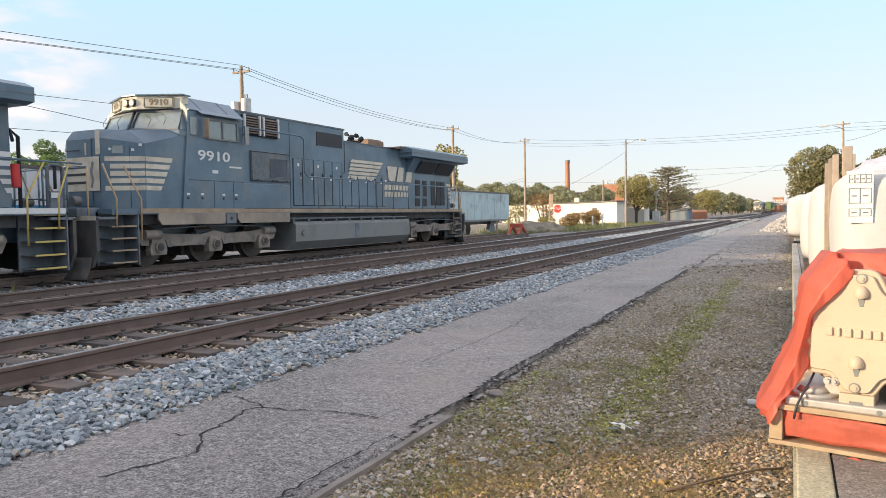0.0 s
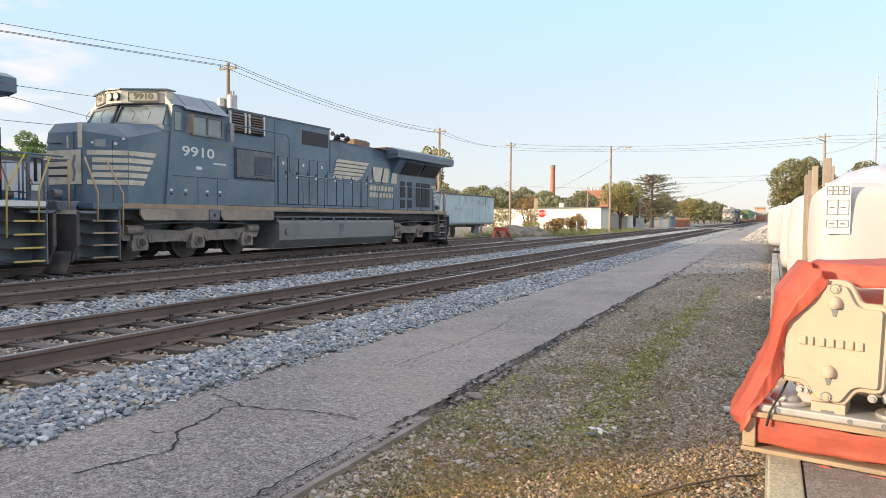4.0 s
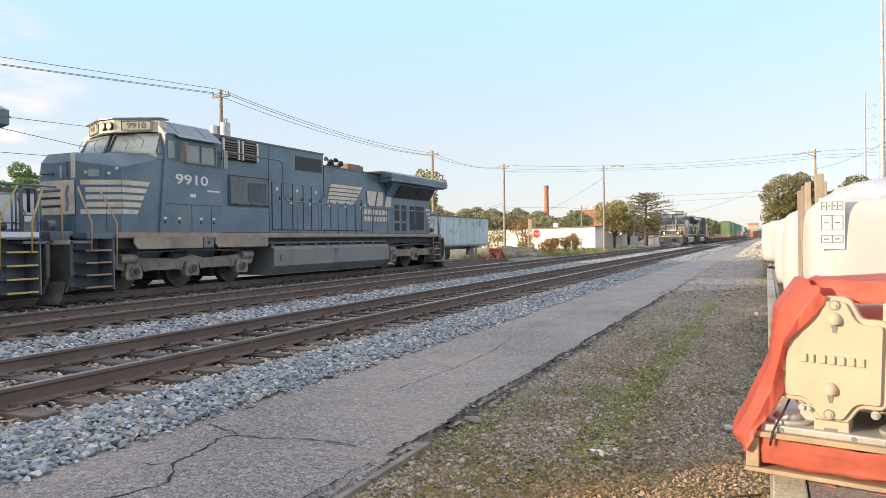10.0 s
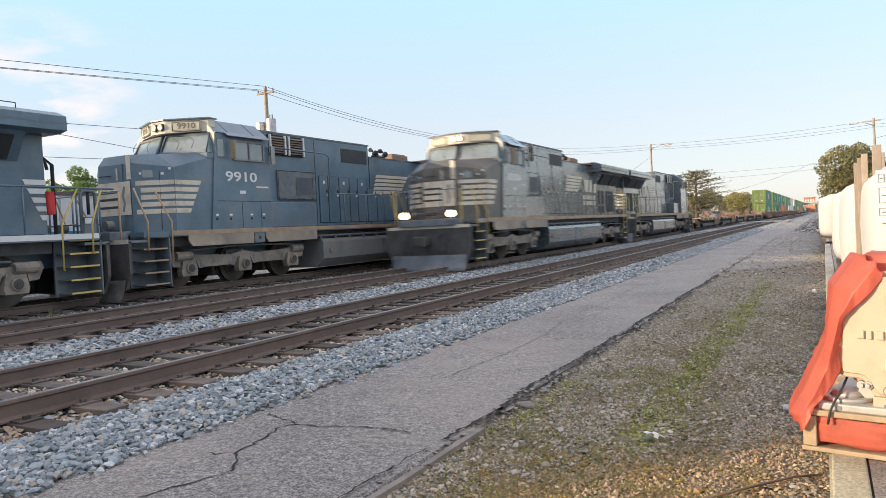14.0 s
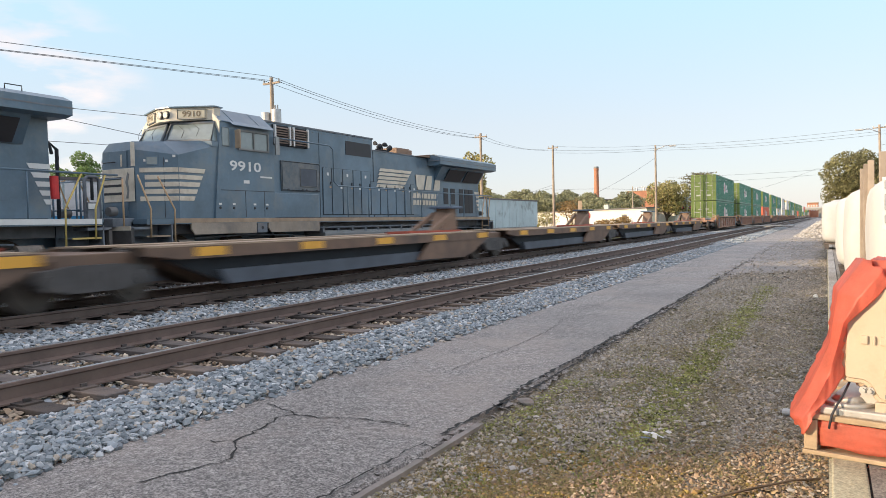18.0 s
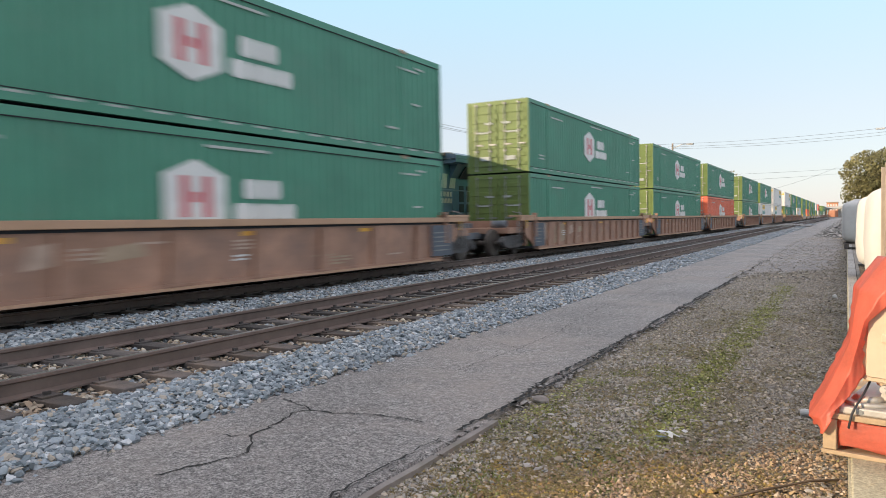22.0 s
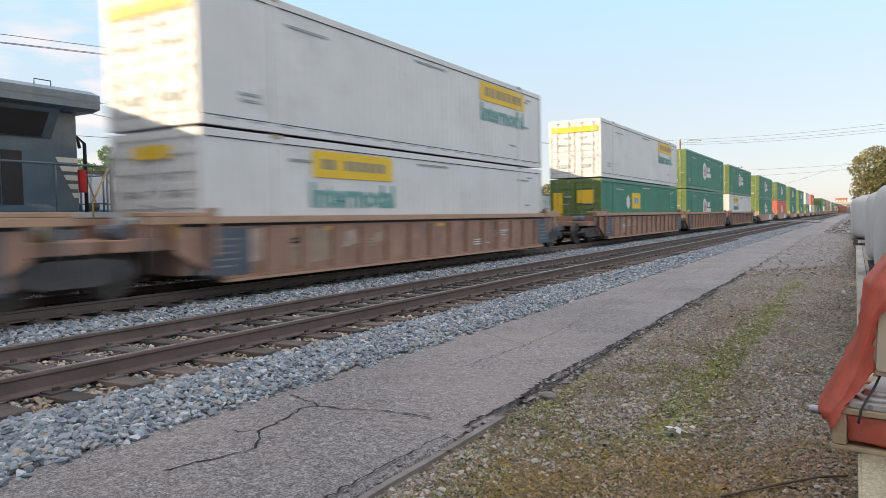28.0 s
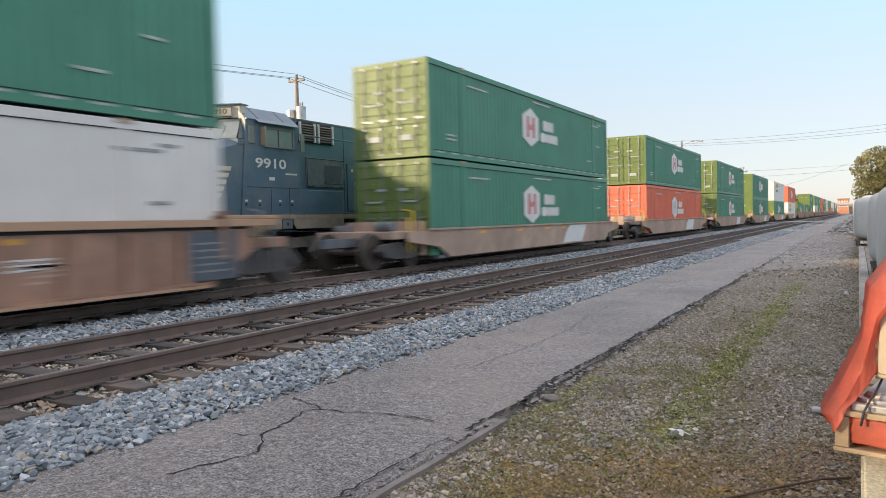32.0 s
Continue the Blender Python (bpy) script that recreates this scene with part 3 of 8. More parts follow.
def asphalt_lane():
    """The worn lane between the ballast and the gravel, with ragged edges."""
    ob = thing("service_lane", "cracked grey asphalt service lane beside the tracks", "road", kind="structure")
    bm = B()
    ys = [-40 + i * 0.5 for i in range(80)] + [i * 0.12 for i in range(300)] + [36 + i * 1.0 for i in range(100)] + [140 + i * 20 for i in range(20)]
    prev = None
    for y in ys:
        xl, xr = -4.55 + noisy(y, 0.03), (-2.33 if y < 4.9 else -2.40) + noisy(y, 0.015 if y < 4.9 else 0.05, 1.1, 3)
        if y > 19:
            xr = -2.40 + min(2.36, (y - 19) * 0.55 * (1 if y > 21 else .5)) + noisy(y, 0.3, 0.9, 3)
        row = [bm.verts.new(p) for p in ((xl, y, -0.05), (xl, y, 0.0), (-3.9, y, 0.012), (-3.0, y, 0.008), (xr - (0.03 if y < 19 else .5), y, 0.0), (xr, y, -0.05))]
        if prev:
            for i in range(5):
                bm.faces.new((prev[i], prev[i + 1], row[i + 1], row[i]))
        prev = row
    bmesh.ops.recalc_face_normals(bm, faces=bm.faces)
    smooth(part("asphalt_surface", bm, "asphalt", ob), 30)

    def crack(pts, w, seed):
        bm2 = B()
        rng = random.Random(seed)
        fine = []
        for (x0, y0), (x1, y1) in zip(pts, pts[1:]):
            n = max(2, int(math.hypot(x1 - x0, y1 - y0) / 0.05))
            for i in range(n):
                t = i / n
                fine.append((x0 + (x1 - x0) * t + rng.uniform(-.02, .02), y0 + (y1 - y0) * t + rng.uniform(-.016, .016)))
        fine.append(pts[-1])
        prev = None
        for i, (x, y) in enumerate(fine):
            ww = w * rng.uniform(0.2, 0.95) * (0.3 if i in (0, len(fine) - 1) else 1)
            a = Vector(fine[min(i + 1, len(fine) - 1)]) - Vector(fine[max(i - 1, 0)])
            nrm = Vector((-a.y, a.x)).normalized() * ww
            row = [bm2.verts.new((x + nrm.x, y + nrm.y, 0.0155)), bm2.verts.new((x - nrm.x, y - nrm.y, 0.0155))]
            if prev:
                bm2.faces.new((prev[0], prev[1], row[1], row[0]))
            prev = row
        bmesh.ops.recalc_face_normals(bm2, faces=bm2.faces)
        part("crack", bm2, "crack", ob)
    crack([(-3.6, 2.8), (-3.52, 3.07), (-3.46, 3.19), (-3.4, 3.33), (-3.48, 3.51), (-3.69, 3.72), (-3.69, 3.86), (-3.8, 4.32), (-3.71, 4.41)], 0.012, 1)
    crack([(-4.2, 4.6), (-3.71, 4.41), (-3.49, 4.41), (-3.29, 4.49), (-3.03, 4.52), (-2.71, 4.49)], 0.010, 2)
    crack([(-3.66, 3.69), (-3.78, 3.61), (-3.86, 3.6)], 0.008, 3)
    crack([(-3.34, 9.16), (-3.53, 10.22), (-3.51, 10.57), (-3.6, 11.93), (-3.54, 13.39), (-3.6, 14.27), (-3.68, 16.11), (-3.5, 16.47), (-3.55, 20.2), (-3.3, 24)], 0.0055, 4)
    crack([(-3.4, 6.2), (-3.3, 7.6), (-3.34, 9.16)], 0.005, 5)
    crack([(-4.3, 8.3), (-3.9, 8.0), (-3.3, 7.6)], 0.005, 6)
    crack([(-2.75, 4.5), (-2.66, 4.9), (-2.58, 5.3)], 0.003, 7)
    crack([(-4.1, 17), (-3.4, 18.5), (-2.7, 18.2)], 0.008, 8)
    crack([(-4.2, 26), (-3.3, 27), (-2.6, 26.2)], 0.010, 9)
    for k, (x0, y0, x1, y1) in enumerate(((-4.3, 6.0, -3.4, 6.2), (-3.34, 9.16, -2.6, 9.0), (-4.4, 11.2, -3.6, 11.0), (-3.6, 11.93, -2.7, 12.2), (-4.3, 14.0, -3.58, 14.0), (-3.55, 15.2, -2.6, 15.0), (-4.3, 21, -2.8, 20.6), (-3.4, 33, -2.6, 30))):
        crack([(x0, y0), ((x0 + x1) / 2, (y0 + y1) / 2 + .12), (x1, y1)], .004, 30 + k)
    # the dark ragged seam along the lane's edge
    for k, (off, w, y0, y1) in enumerate(((-2.44, .012, 2.4, 4.6), (-2.41, .024, 4.4, 9.5), (-2.33, .022, 5.0, 9.2), (-2.39, .03, 9.3, 16.0), (-2.30, .018, 9.8, 15.0), (-2.37, .03, 15.8, 19.5), (-2.37, .018, 19.3, 30), (-2.36, .02, 31, 40))):
        pts = [(off + noisy(y0 + i * .2, 0.05, 1.3, 9 + k), y0 + i * .2) for i in range(int((y1 - y0) / .2))]
        crack(pts, w, 10 + k)
    cr = np.random.default_rng(5)
    cy = 2.6 + 24 * cr.uniform(0, 1, 420) ** 1.3
    cx = np.array([-2.35 + noisy(c, .05, 1.3, 9) for c in cy]) + cr.uniform(-.07, .07, 420)
    scatter("asphalt_crumbs", np.stack([cx, cy, np.full(420, -.004)], 1), cr.uniform(.012, .05, 420), "asphalt", 15, .4, "broken asphalt crumbs along the lane's edge", "rubble")
    return ob


def kerb_strip():
    bm = B()
    ys = [-6 + i * 0.3 for i in range(37)]
    prev = None
    for y in ys:
        j = noisy(y, 0.012, 2, 8)
        row = [bm.verts.new(p) for p in ((-2.315 + j, y, -0.06), (-2.31 + j, y, 0.008), (-2.265 + j, y, 0.006), (-2.26 + j, y, -0.06))]
        if prev:
            for i in range(3):
                bm.faces.new((prev[i], prev[i + 1], row[i + 1], row[i]))
        else:
            bm.faces.new(row)
        prev = row
    bm.faces.new(prev[::-1])
    bmesh.ops.recalc_face_normals(bm, faces=bm.faces)
    return tagged(part("edging_strip", bm, "woodstrip"), "weathered brown edging strip along the lane", "kerb", kind="structure")


def ballast_bed():
    prof = [(-24, -0.06), (-23.2, 0.02), (-18.5, 0.05), (-17.6, 0.07), (-13.9, 0.07), (-13.2, 0.09), (-12.6, 0.07), (-9.7, 0.07), (-9.3, 0.09), (-8.4, 0.09), (-8.0, 0.07), (-5.25, 0.07), (-4.95, 0.08), (-4.45, 0.0), (-4.25, -0.06)]
    bm = B()
    ys = [-660, -300, -60, 0] + [2 + i for i in range(60)] + [80, 120, 200, 400, 700, 1350]
    prev = None
    for y in ys:
        row = [bm.verts.new((x + noisy(y, 0.03, .7, x), y, z + (noisy(y, 0.015, .9, x) if 0 < i < len(prof) - 1 else 0))) for i, (x, z) in enumerate(prof)]
        if prev:
            for i in range(len(prof) - 1):
                bm.faces.new((prev[i], prev[i + 1], row[i + 1], row[i]))
        prev = row
    bmesh.ops.recalc_face_normals(bm, faces=bm.faces)
    return tagged(smooth(part("ballast_bed", bm, "bed"), 60), "grey crushed stone ballast bed under the tracks", "ballast", kind="structure")


def ballast_stones():
    rng = np.random.default_rng(3)

    def field(n, x0, x1, y0, y1, z, power=1.0):
        x = rng.uniform(x0, x1, n)
        y = y0 + (y1 - y0) * rng.uniform(0, 1, n) ** power
        return np.stack([x, y, np.interp(x, [-13.9, -13.2, -12.6, -9.7, -9.3, -8.4, -8.0, -5.25, -4.95, -4.45, -4.25], [.07, .09, .07, .07, .09, .09, .07, .07, .08, .0, -.01]) + z + rng.uniform(-.02, .015, n)], 1)
    behind = np.concatenate([field(9000, -5.5, -4.4, -6, 2.2, .015), field(7000, -10, -5.5, -6, 2.2, -.005)])
    scatter("ballast_stone_field", behind, rng.uniform(.025, .05, len(behind)), "stone", 9, kind_label="loose grey crushed stones of the track bed", category="ballast", lite=True)
    near = np.concatenate([field(14000, -5.24, -4.40, 2.2, 14, .02, 1.4), field(700, -4.5, -4.25, 2.2, 14, .015)])
    near[:, 2] += rng.uniform(-.012, .02, len(near))
    scatter("ballast_stone_field", near, rng.uniform(.021, .042, len(near)), "stone", 1, 0.9, kind_label="loose grey crushed stones along the near track", category="ballast")
    crib = np.concatenate([field(17000, -7.95, -5.2, 2, 24, .012, 1.2), field(6000, -12.6, -9.7, 6, 40, -.01), field(1200, -5.5, -5.1, 2.2, 14, -.004)])
    scatter("ballast_stone_field", crib, rng.uniform(.02, .04, len(crib)), "stonebr", 3, kind_label="rust-stained crushed stones between the rails", category="ballast")
    mid = np.concatenate([field(8000, -5.24, -4.3, 12, 45, .015, 1.3), field(2000, -8.0, -5.2, 2, 18, -.005, 1.2), field(14000, -10.0, -7.9, 4, 40, .02, 1.2)])
    scatter("ballast_stone_field", mid, rng.uniform(.03, .055, len(mid)), "stone", 2, kind_label="loose grey crushed stones between the tracks", category="ballast")
    between = np.concatenate([field(6000, -14.9, -12.5, 4, 46, -.005, 1.2), field(3500, -19.5, -16.4, 4, 46, -.02, 1.2)])
    scatter("ballast_stone_field", between, rng.uniform(.03, .055, len(between)), "stone", 12, kind_label="grey crushed stones round the far track", category="ballast", lite=True)
    far = np.concatenate([field(7000, -5.5, -4.3, 40, 130, .02, 1.3), field(7000, -9.9, -7.9, 35, 110, .02, 1.2)])
    scatter("ballast_stone_field", far, rng.uniform(.05, .09, len(far)), "stone", 4, kind_label="grey crushed stones beside the far track", category="ballast", lite=True)


def track(name, xc, y0, y1, tie_to, label):
    ob = thing(name, label, "railway track", kind="structure", at=pose(xc, 0, 0))
    prof = [(-.07, -.17), (.07, -.17), (.07, -.155), (.012, -.135), (.012, -.045), (.036, -.03), (.036, -.004), (.03, 0), (-.03, 0), (-.036, -.004), (-.036, -.03), (-.012, -.045), (-.012, -.135), (-.07, -.155)]
    for s in (-1, 1):
        x = s * GAUGE / 2
        part("rail", prism(B(), [(px + x, pz + RAIL_Z) for px, pz in prof], y0, y1, "y"), "rail", ob, "rusty steel rail")
        bm = B()
        box(bm, x - .027, x + .027, y0, y1, RAIL_Z - .002, RAIL_Z + .002)
        part("rail_head", bm, "railtop", ob, "polished running surface of the rail")
    bm = B()
    box(bm, -1.3, 1.3, -.115, .115, -.17, 0, 0.008)
    for s in (-1, 1):
        box(bm, s * GAUGE / 2 - .18, s * GAUGE / 2 + .18, -.09, .09, 0.0, .016)
        for dx in (-.1, .1):
            box(bm, s * GAUGE / 2 + dx - .012, s * GAUGE / 2 + dx + .012, -.03, .03, .01, .045)
    me = bpy.data.meshes.new("tie")
    bm.to_mesh(me)
    bm.free()
    me.materials.append(M["tie"])
    rng = random.Random(xc)
    y, n = y0 if y0 > -8 else -4.0, 0
    while y < tie_to and n < 298:
        share("tie", me, ob, pose(rng.uniform(-.05, .05), y, RAIL_Z - .17 + rng.uniform(-.006, .002), 0, 0, rng.uniform(-1.5, 1.5)))
        y += 0.53 + rng.uniform(-.02, .02)
        n += 1
    verts, faces = [], []
    while y < min(300, y1):
        for dx, dy, dz in ((-1.3, -.11, -.02), (1.3, -.11, -.02), (1.3, .11, -.02), (-1.3, .11, -.02), (-1.3, -.11, .12), (1.3, -.11, .12), (1.3, .11, .12), (-1.3, .11, .12)):
            verts.append((dx, y + dy, dz))
        k = len(verts) - 8
        faces += [tuple(k + i for i in f) for f in ((4, 5, 6, 7), (0, 1, 5, 4), (1, 2, 6, 5), (2, 3, 7, 6), (3, 0, 4, 7))]
        y += 0.53
    tagged(raw("far_ties", verts, faces, "tie", ob, "wooden ties further along"), kind="stuff")
    return ob


def right_ground():
    rng = np.random.default_rng(8)
    n = 90000
    y = 2.2 + 17 * rng.uniform(0, 1, n) ** 1.7
    x = rng.uniform(-2.32, 0.0, n)
    # fewer stones where moss grows
    keep = np.array([(noise.noise(Vector((a * 1.6, b * 0.9, 7))) < 0.02 and abs(a + 1.18 - .008 * (b - 5.7)) > .18 * (b > 5)) or c < 0.3 for a, b, c in zip(x, y, rng.uniform(0, 1, n))])
    p = np.stack([x, y, -0.03 + rng.uniform(-.002, .008, n)], 1)[keep]
    sz = rng.uniform(.007, .015, len(p)) * rng.choice([.7, .9, 1, 1.1, 1.5], len(p))
    # mask follows the sun patch, where the gravel is coloured warmer
    brown = (p[:, 1] + .9 * p[:, 0] * -1 < 5.6 + rng.normal(0, .25, len(p))) & (p[:, 0] > -1.9 + rng.normal(0, .15, len(p)))
    scatter("gravel_stones", p[~brown], sz[~brown], "pebble", 6, 0.8, "small mixed grey and brown gravel stones on the dirt", "gravel", lite=True)
    scatter("gravel_stones", p[brown], sz[brown], "pebblewarm", 26, 0.8, "brownish gravel near the dock's end, reddened as if in low sun", "gravel", lite=True)
    n = 12000
    p = np.stack([rng.uniform(-2.3, 0.0, n), rng.uniform(-6, 2.25, n), -0.03 + rng.uniform(0, .006, n)], 1)
    scatter("gravel_stones", p, rng.uniform(.008, .022, n), "pebble", 17, 0.7, "mixed gravel stones along the dock", "gravel", lite=True)
    n = 9000
    y = 13 + 14 * rng.uniform(0, 1, n) ** 1.2
    p = np.stack([rng.uniform(-2.3, 0.0, n), y, -0.03 + rng.uniform(0, .006, n)], 1)
    scatter("gravel_stones", p, rng.uniform(.012, .028, n), "pebble", 7, 0.5, "scattered gravel further along the lane", "gravel", lite=True)

    n = 5200
    y = 2.3 + 13 * rng.uniform(0, 1, n) ** 1.5
    p = np.stack([rng.uniform(-2.28, -.03, n), y, -0.03 + rng.uniform(0, .008, n)], 1)
    p = p[[noise.noise(Vector((a * 1.2, b * .8, 21))) > .02 or b < 0 for a, b, _ in p]]
    scatter("gravel_stones", p, rng.uniform(.013, .026, len(p)) * rng.choice([.6, .8, 1.2], len(p)), "pebble", 19, .7, "pale grey stones in loose patches on the dirt", "gravel")
    # brown moss mats, green along the middle, golden as if sunlit near the dock
    def clumps(n, y0, y1, power, test, material, seed, size, label):
        q = np.random.default_rng(seed)
        yy, xx = y0 + (y1 - y0) * q.uniform(0, 1, n) ** power, q.uniform(-2.28, -.02, n)
        ok = np.array([test(a, b, c) for a, b, c in zip(xx, yy, q.uniform(0, 1, n))])
        pts = np.stack([xx, yy, -.028 + q.uniform(-.004, .007, n)], 1)[ok]
        scatter("moss_clumps", pts, q.uniform(*size, len(pts)), material, seed, .55, label, "moss", lite=True)

    def brownish(a, b, c):
        v = noise.noise(Vector((a * 1.6, b * .9, 7))) + .6 * noise.noise(Vector((a * 5, b * 4, 3)))
        v -= .5 * max(0, 1 - abs(a + 2.0) / .35) * (5 < b < 8) + .35 * max(0, 1 - abs(a + .3) / .5)
        return c < .08 + 1.0 * max(0, v + .16)

    def greenish(a, b, c):
        mid = -1.18 + .008 * (b - 5.7) + .05 * math.sin(b * 1.3) + .06 * noise.noise(Vector((b * 1.5, 0, 0)))
        v = 1 - abs(a - mid) / (.20 + .10 * noise.noise(Vector((b * .8, 5, 0)))) + .5 * noise.noise(Vector((a * 6, b * 4, 1)))
        edge = 1 - abs(a + 2.16) / .10 if 4.9 < b < 6.6 else 0
        return c < 1.3 * max(0, v if b > 4.7 else 0, edge)

    def golden(a, b, c):
        return c < max(0, noise.noise(Vector((a * 2.2, b * 2.2, 11))) + .55 * noise.noise(Vector((a * 6, b * 6, 2))) + .08) * 4 * (a > -1.95) * (a < -.35)
    clumps(46000, 2.2, 16, 1.6, brownish, "mossclump", 61, (.008, .021), "brown-olive moss mats between the gravel stones")
    clumps(26000, 4.7, 17, 1.3, greenish, "mossgreen", 62, (.008, .02), "yellow-green moss along the middle of the gravel")
    clumps(11000, 2.2, 4.5, 1.0, golden, "mosslit", 63, (.008, .022), "moss near the dock's end, coloured golden as if in low sun")
    n = 5200
    y = 18.5 + 36 * rng.uniform(0, 1, n) ** 1.2
    p = np.stack([rng.uniform(-2.6, 0.0, n), y, rng.uniform(-.005, .012, n)], 1)
    scatter("gravel_stones", p, rng.uniform(.014, .04, n), "pebble", 71, 0.5, "loose gravel strewn over the far pavement", "gravel", lite=True)

    def tufts(name, spots, material, label, seed, flat):
        r2 = random.Random(seed)
        verts, faces = [], []
        for cx, cy, sx, sy, k in spots:
            for _ in range(k):
                px, py = r2.gauss(cx, sx), r2.gauss(cy, sy)
                if not (-2.3 < px < -0.02 and py > 2 and noise.noise(Vector((px * 3, py * 2, seed))) > -0.12):
                    continue
                for _ in range(5):
                    a, h, w = r2.uniform(0, 6.28), r2.uniform(.006, .02) * flat, r2.uniform(.004, .009)
                    dx, dy = math.cos(a), math.sin(a)
                    ox, oy = px + r2.uniform(-.035, .035), py + r2.uniform(-.035, .035)
                    k0, z = len(verts), -.03 + (.008 if flat < 1 else 0)
                    verts += [(ox - dy * w, oy + dx * w, z), (ox + dy * w, oy - dx * w, z), (ox + dx * .02, oy + dy * .02, z + h)]
                    faces.append((k0, k0 + 1, k0 + 2))
        tagged(raw(name, verts, faces, material), label, "moss" if flat >= 1 else "leaf litter", kind="stuff")
    tufts("moss_tufts", [(-1.18 + .008 * (cy - 5.7), cy, .11, .5, int(420 - cy * 14)) for cy in (5.4, 6.2, 7, 7.8, 8.6, 9.4, 10.2, 11, 12, 13, 14, 15.2, 16.5)] + [(-2.2, 5.2, .12, .4, 350), (-1.7, 6.6, .25, .7, 700), (-1.75, 4.3, .2, .5, 500), (-1.0, 4.2, .35, .4, 500), (-1.9, 3.6, .2, .3, 500), (-1.3, 3.9, .4, .35, 300)], "moss", "low yellow-green moss growing through the gravel", 4, 1.0)
    # extra brown litter near the dock's end deepens the sun patch's warm colour
    tufts("leaf_litter", [(-1.2, 3.5, .5, .45, 2600), (-.6, 3.5, .35, .5, 1600), (-1.6, 3.9, .3, .5, 900), (-1.7, 4.8, .3, .9, 700), (-.8, 4.3, .4, .5, 600), (-1.0, 6.3, .4, 1.2, 600), (-1.6, 8, .3, 1.5, 400)], "leaflitter", "brown leaf litter between the gravel stones, thickened to warm the sun patch", 5, 0.4)


ground_sheet()
asphalt_lane()
kerb_strip()
ballast_bed()
ballast_stones()
right_ground()
track("track_near", XA, -30, 320, 105, "near railway track with rusty rails on wooden ties")
track("track_middle", XB, -650, 1340, 105, "middle railway track that carries the freight train")
track("track_far", XC, -60, 43.2, 43, "far railway track under the parked locomotives")


# ---- locomotives ----
def wheelset(parent, y, z, r, half=0.72, name="wheelset"):
    bm = B()
    rod(bm, (-half - .25, 0, 0), (half + .25, 0, 0), .085, 10)
    for s in (-1, 1):
        rod(bm, (s * (half - .07), 0, 0), (s * (half + .06), 0, 0), r, 28)
        rod(bm, (s * (half - .10), 0, 0), (s * (half - .05), 0, 0), r + .03, 28)
        rod(bm, (s * (half + .06), 0, 0), (s * (half + .075), 0, 0), r * .72, 24)
    ob = smooth(part(name, bm, "wheel", parent), 35)
    ob.location = (0, y, z)
    return ob


def loco_truck(parent, ys):
    """Three-axle truck: side frames, journal boxes, springs, brake gear and wheelsets."""
    c = ys[1]
    tr = part("truck_frame", box(box(B(), -.9, .9, c - .35, c + .35, .75, 1.2), -.7, .7, ys[0], ys[2], .95, 1.1), "under", parent)
    for s in (-1, 1):
        x0, x1 = s * 1.06, s * 1.22
        prof = [(ys[0] - .62, 1.12), (ys[0] - .55, 1.24), (ys[0] - .3, 1.2), (ys[0] + .45, 1.12), (c - .5, 1.08), (c, 1.18), (c + .5, 1.08), (ys[2] - .45, 1.12), (ys[2] + .3, 1.2), (ys[2] + .55, 1.24), (ys[2] + .62, 1.12),
                (ys[2] + .5, .86), (ys[2] + .28, .84), (ys[2] + .26, .98), (ys[2] - .26, .98), (ys[2] - .34, .80), (c + .36, .80), (c + .26, .98), (c - .26, .98), (c - .36, .80), (ys[0] + .34, .80), (ys[0] + .26, .98), (ys[0] - .26, .98), (ys[0] - .28, .84), (ys[0] - .5, .86)]
        part("side_frame", prism(B(), prof, x0, x1), "truck", tr, "grimy cast steel side frame")
        for y in ys:
            bm = B()
            prism(bm, [(y - .24, .60), (y + .24, .60), (y + .27, .72), (y + .2, 1.02), (y - .2, 1.02), (y - .27, .72)], s * 1.08, s * 1.26)
            rod(bm, (s * 1.24, y, .80), (s * 1.32, y, .80), .135, 14)
            rod(bm, (s * 1.30, y, .80), (s * 1.335, y, .80), .09, 12)
            part("journal_box", bm, "truck", tr)
        for y in (ys[0] + .42, ys[1] - .42, ys[1] + .42, ys[2] - .42):
            bm = B()
            for k in range(5):
                rod(bm, (s * 1.15, y, .78 + k * .05), (s * 1.15, y, .805 + k * .05), .085, 10)
            part("spring", bm, "under", tr)
        part("brake_cylinder", rod(B(), (s * 1.24, ys[0] - .45, 1.12), (s * 1.24, ys[0] + .05, 1.12), .12, 12), "truck", tr)
        part("brake_cylinder", rod(B(), (s * 1.24, ys[2] - .05, 1.12), (s * 1.24, ys[2] + .45, 1.12), .12, 12), "truck", tr)
        part("brake_rigging", tube(B(), [(s * 1.27, ys[0] + .1, 1.26), (s * 1.27, c - .4, 1.31), (s * 1.27, c + .4, 1.31), (s * 1.27, ys[2] - .1, 1.26)], .025), "under", tr)
    for y in ys:
        wheelset(tr, y, .82, .52)
        # dark filler boxes added to close the bright gaps between the wheels
        part("traction_motor", box(B(), -.60, .60, y - .62, y + .62, .50, 1.02, .03), "freighttruck", tr)
        for s in (-1, 1):
            part("axle_cap", rod(rod(B(), (s * 1.33, y, .80), (s * 1.342, y, .80), .105, 14), (s * 1.34, y, .80), (s * 1.352, y, .80), .05, 8), "freighttruck", tr)
    return tr


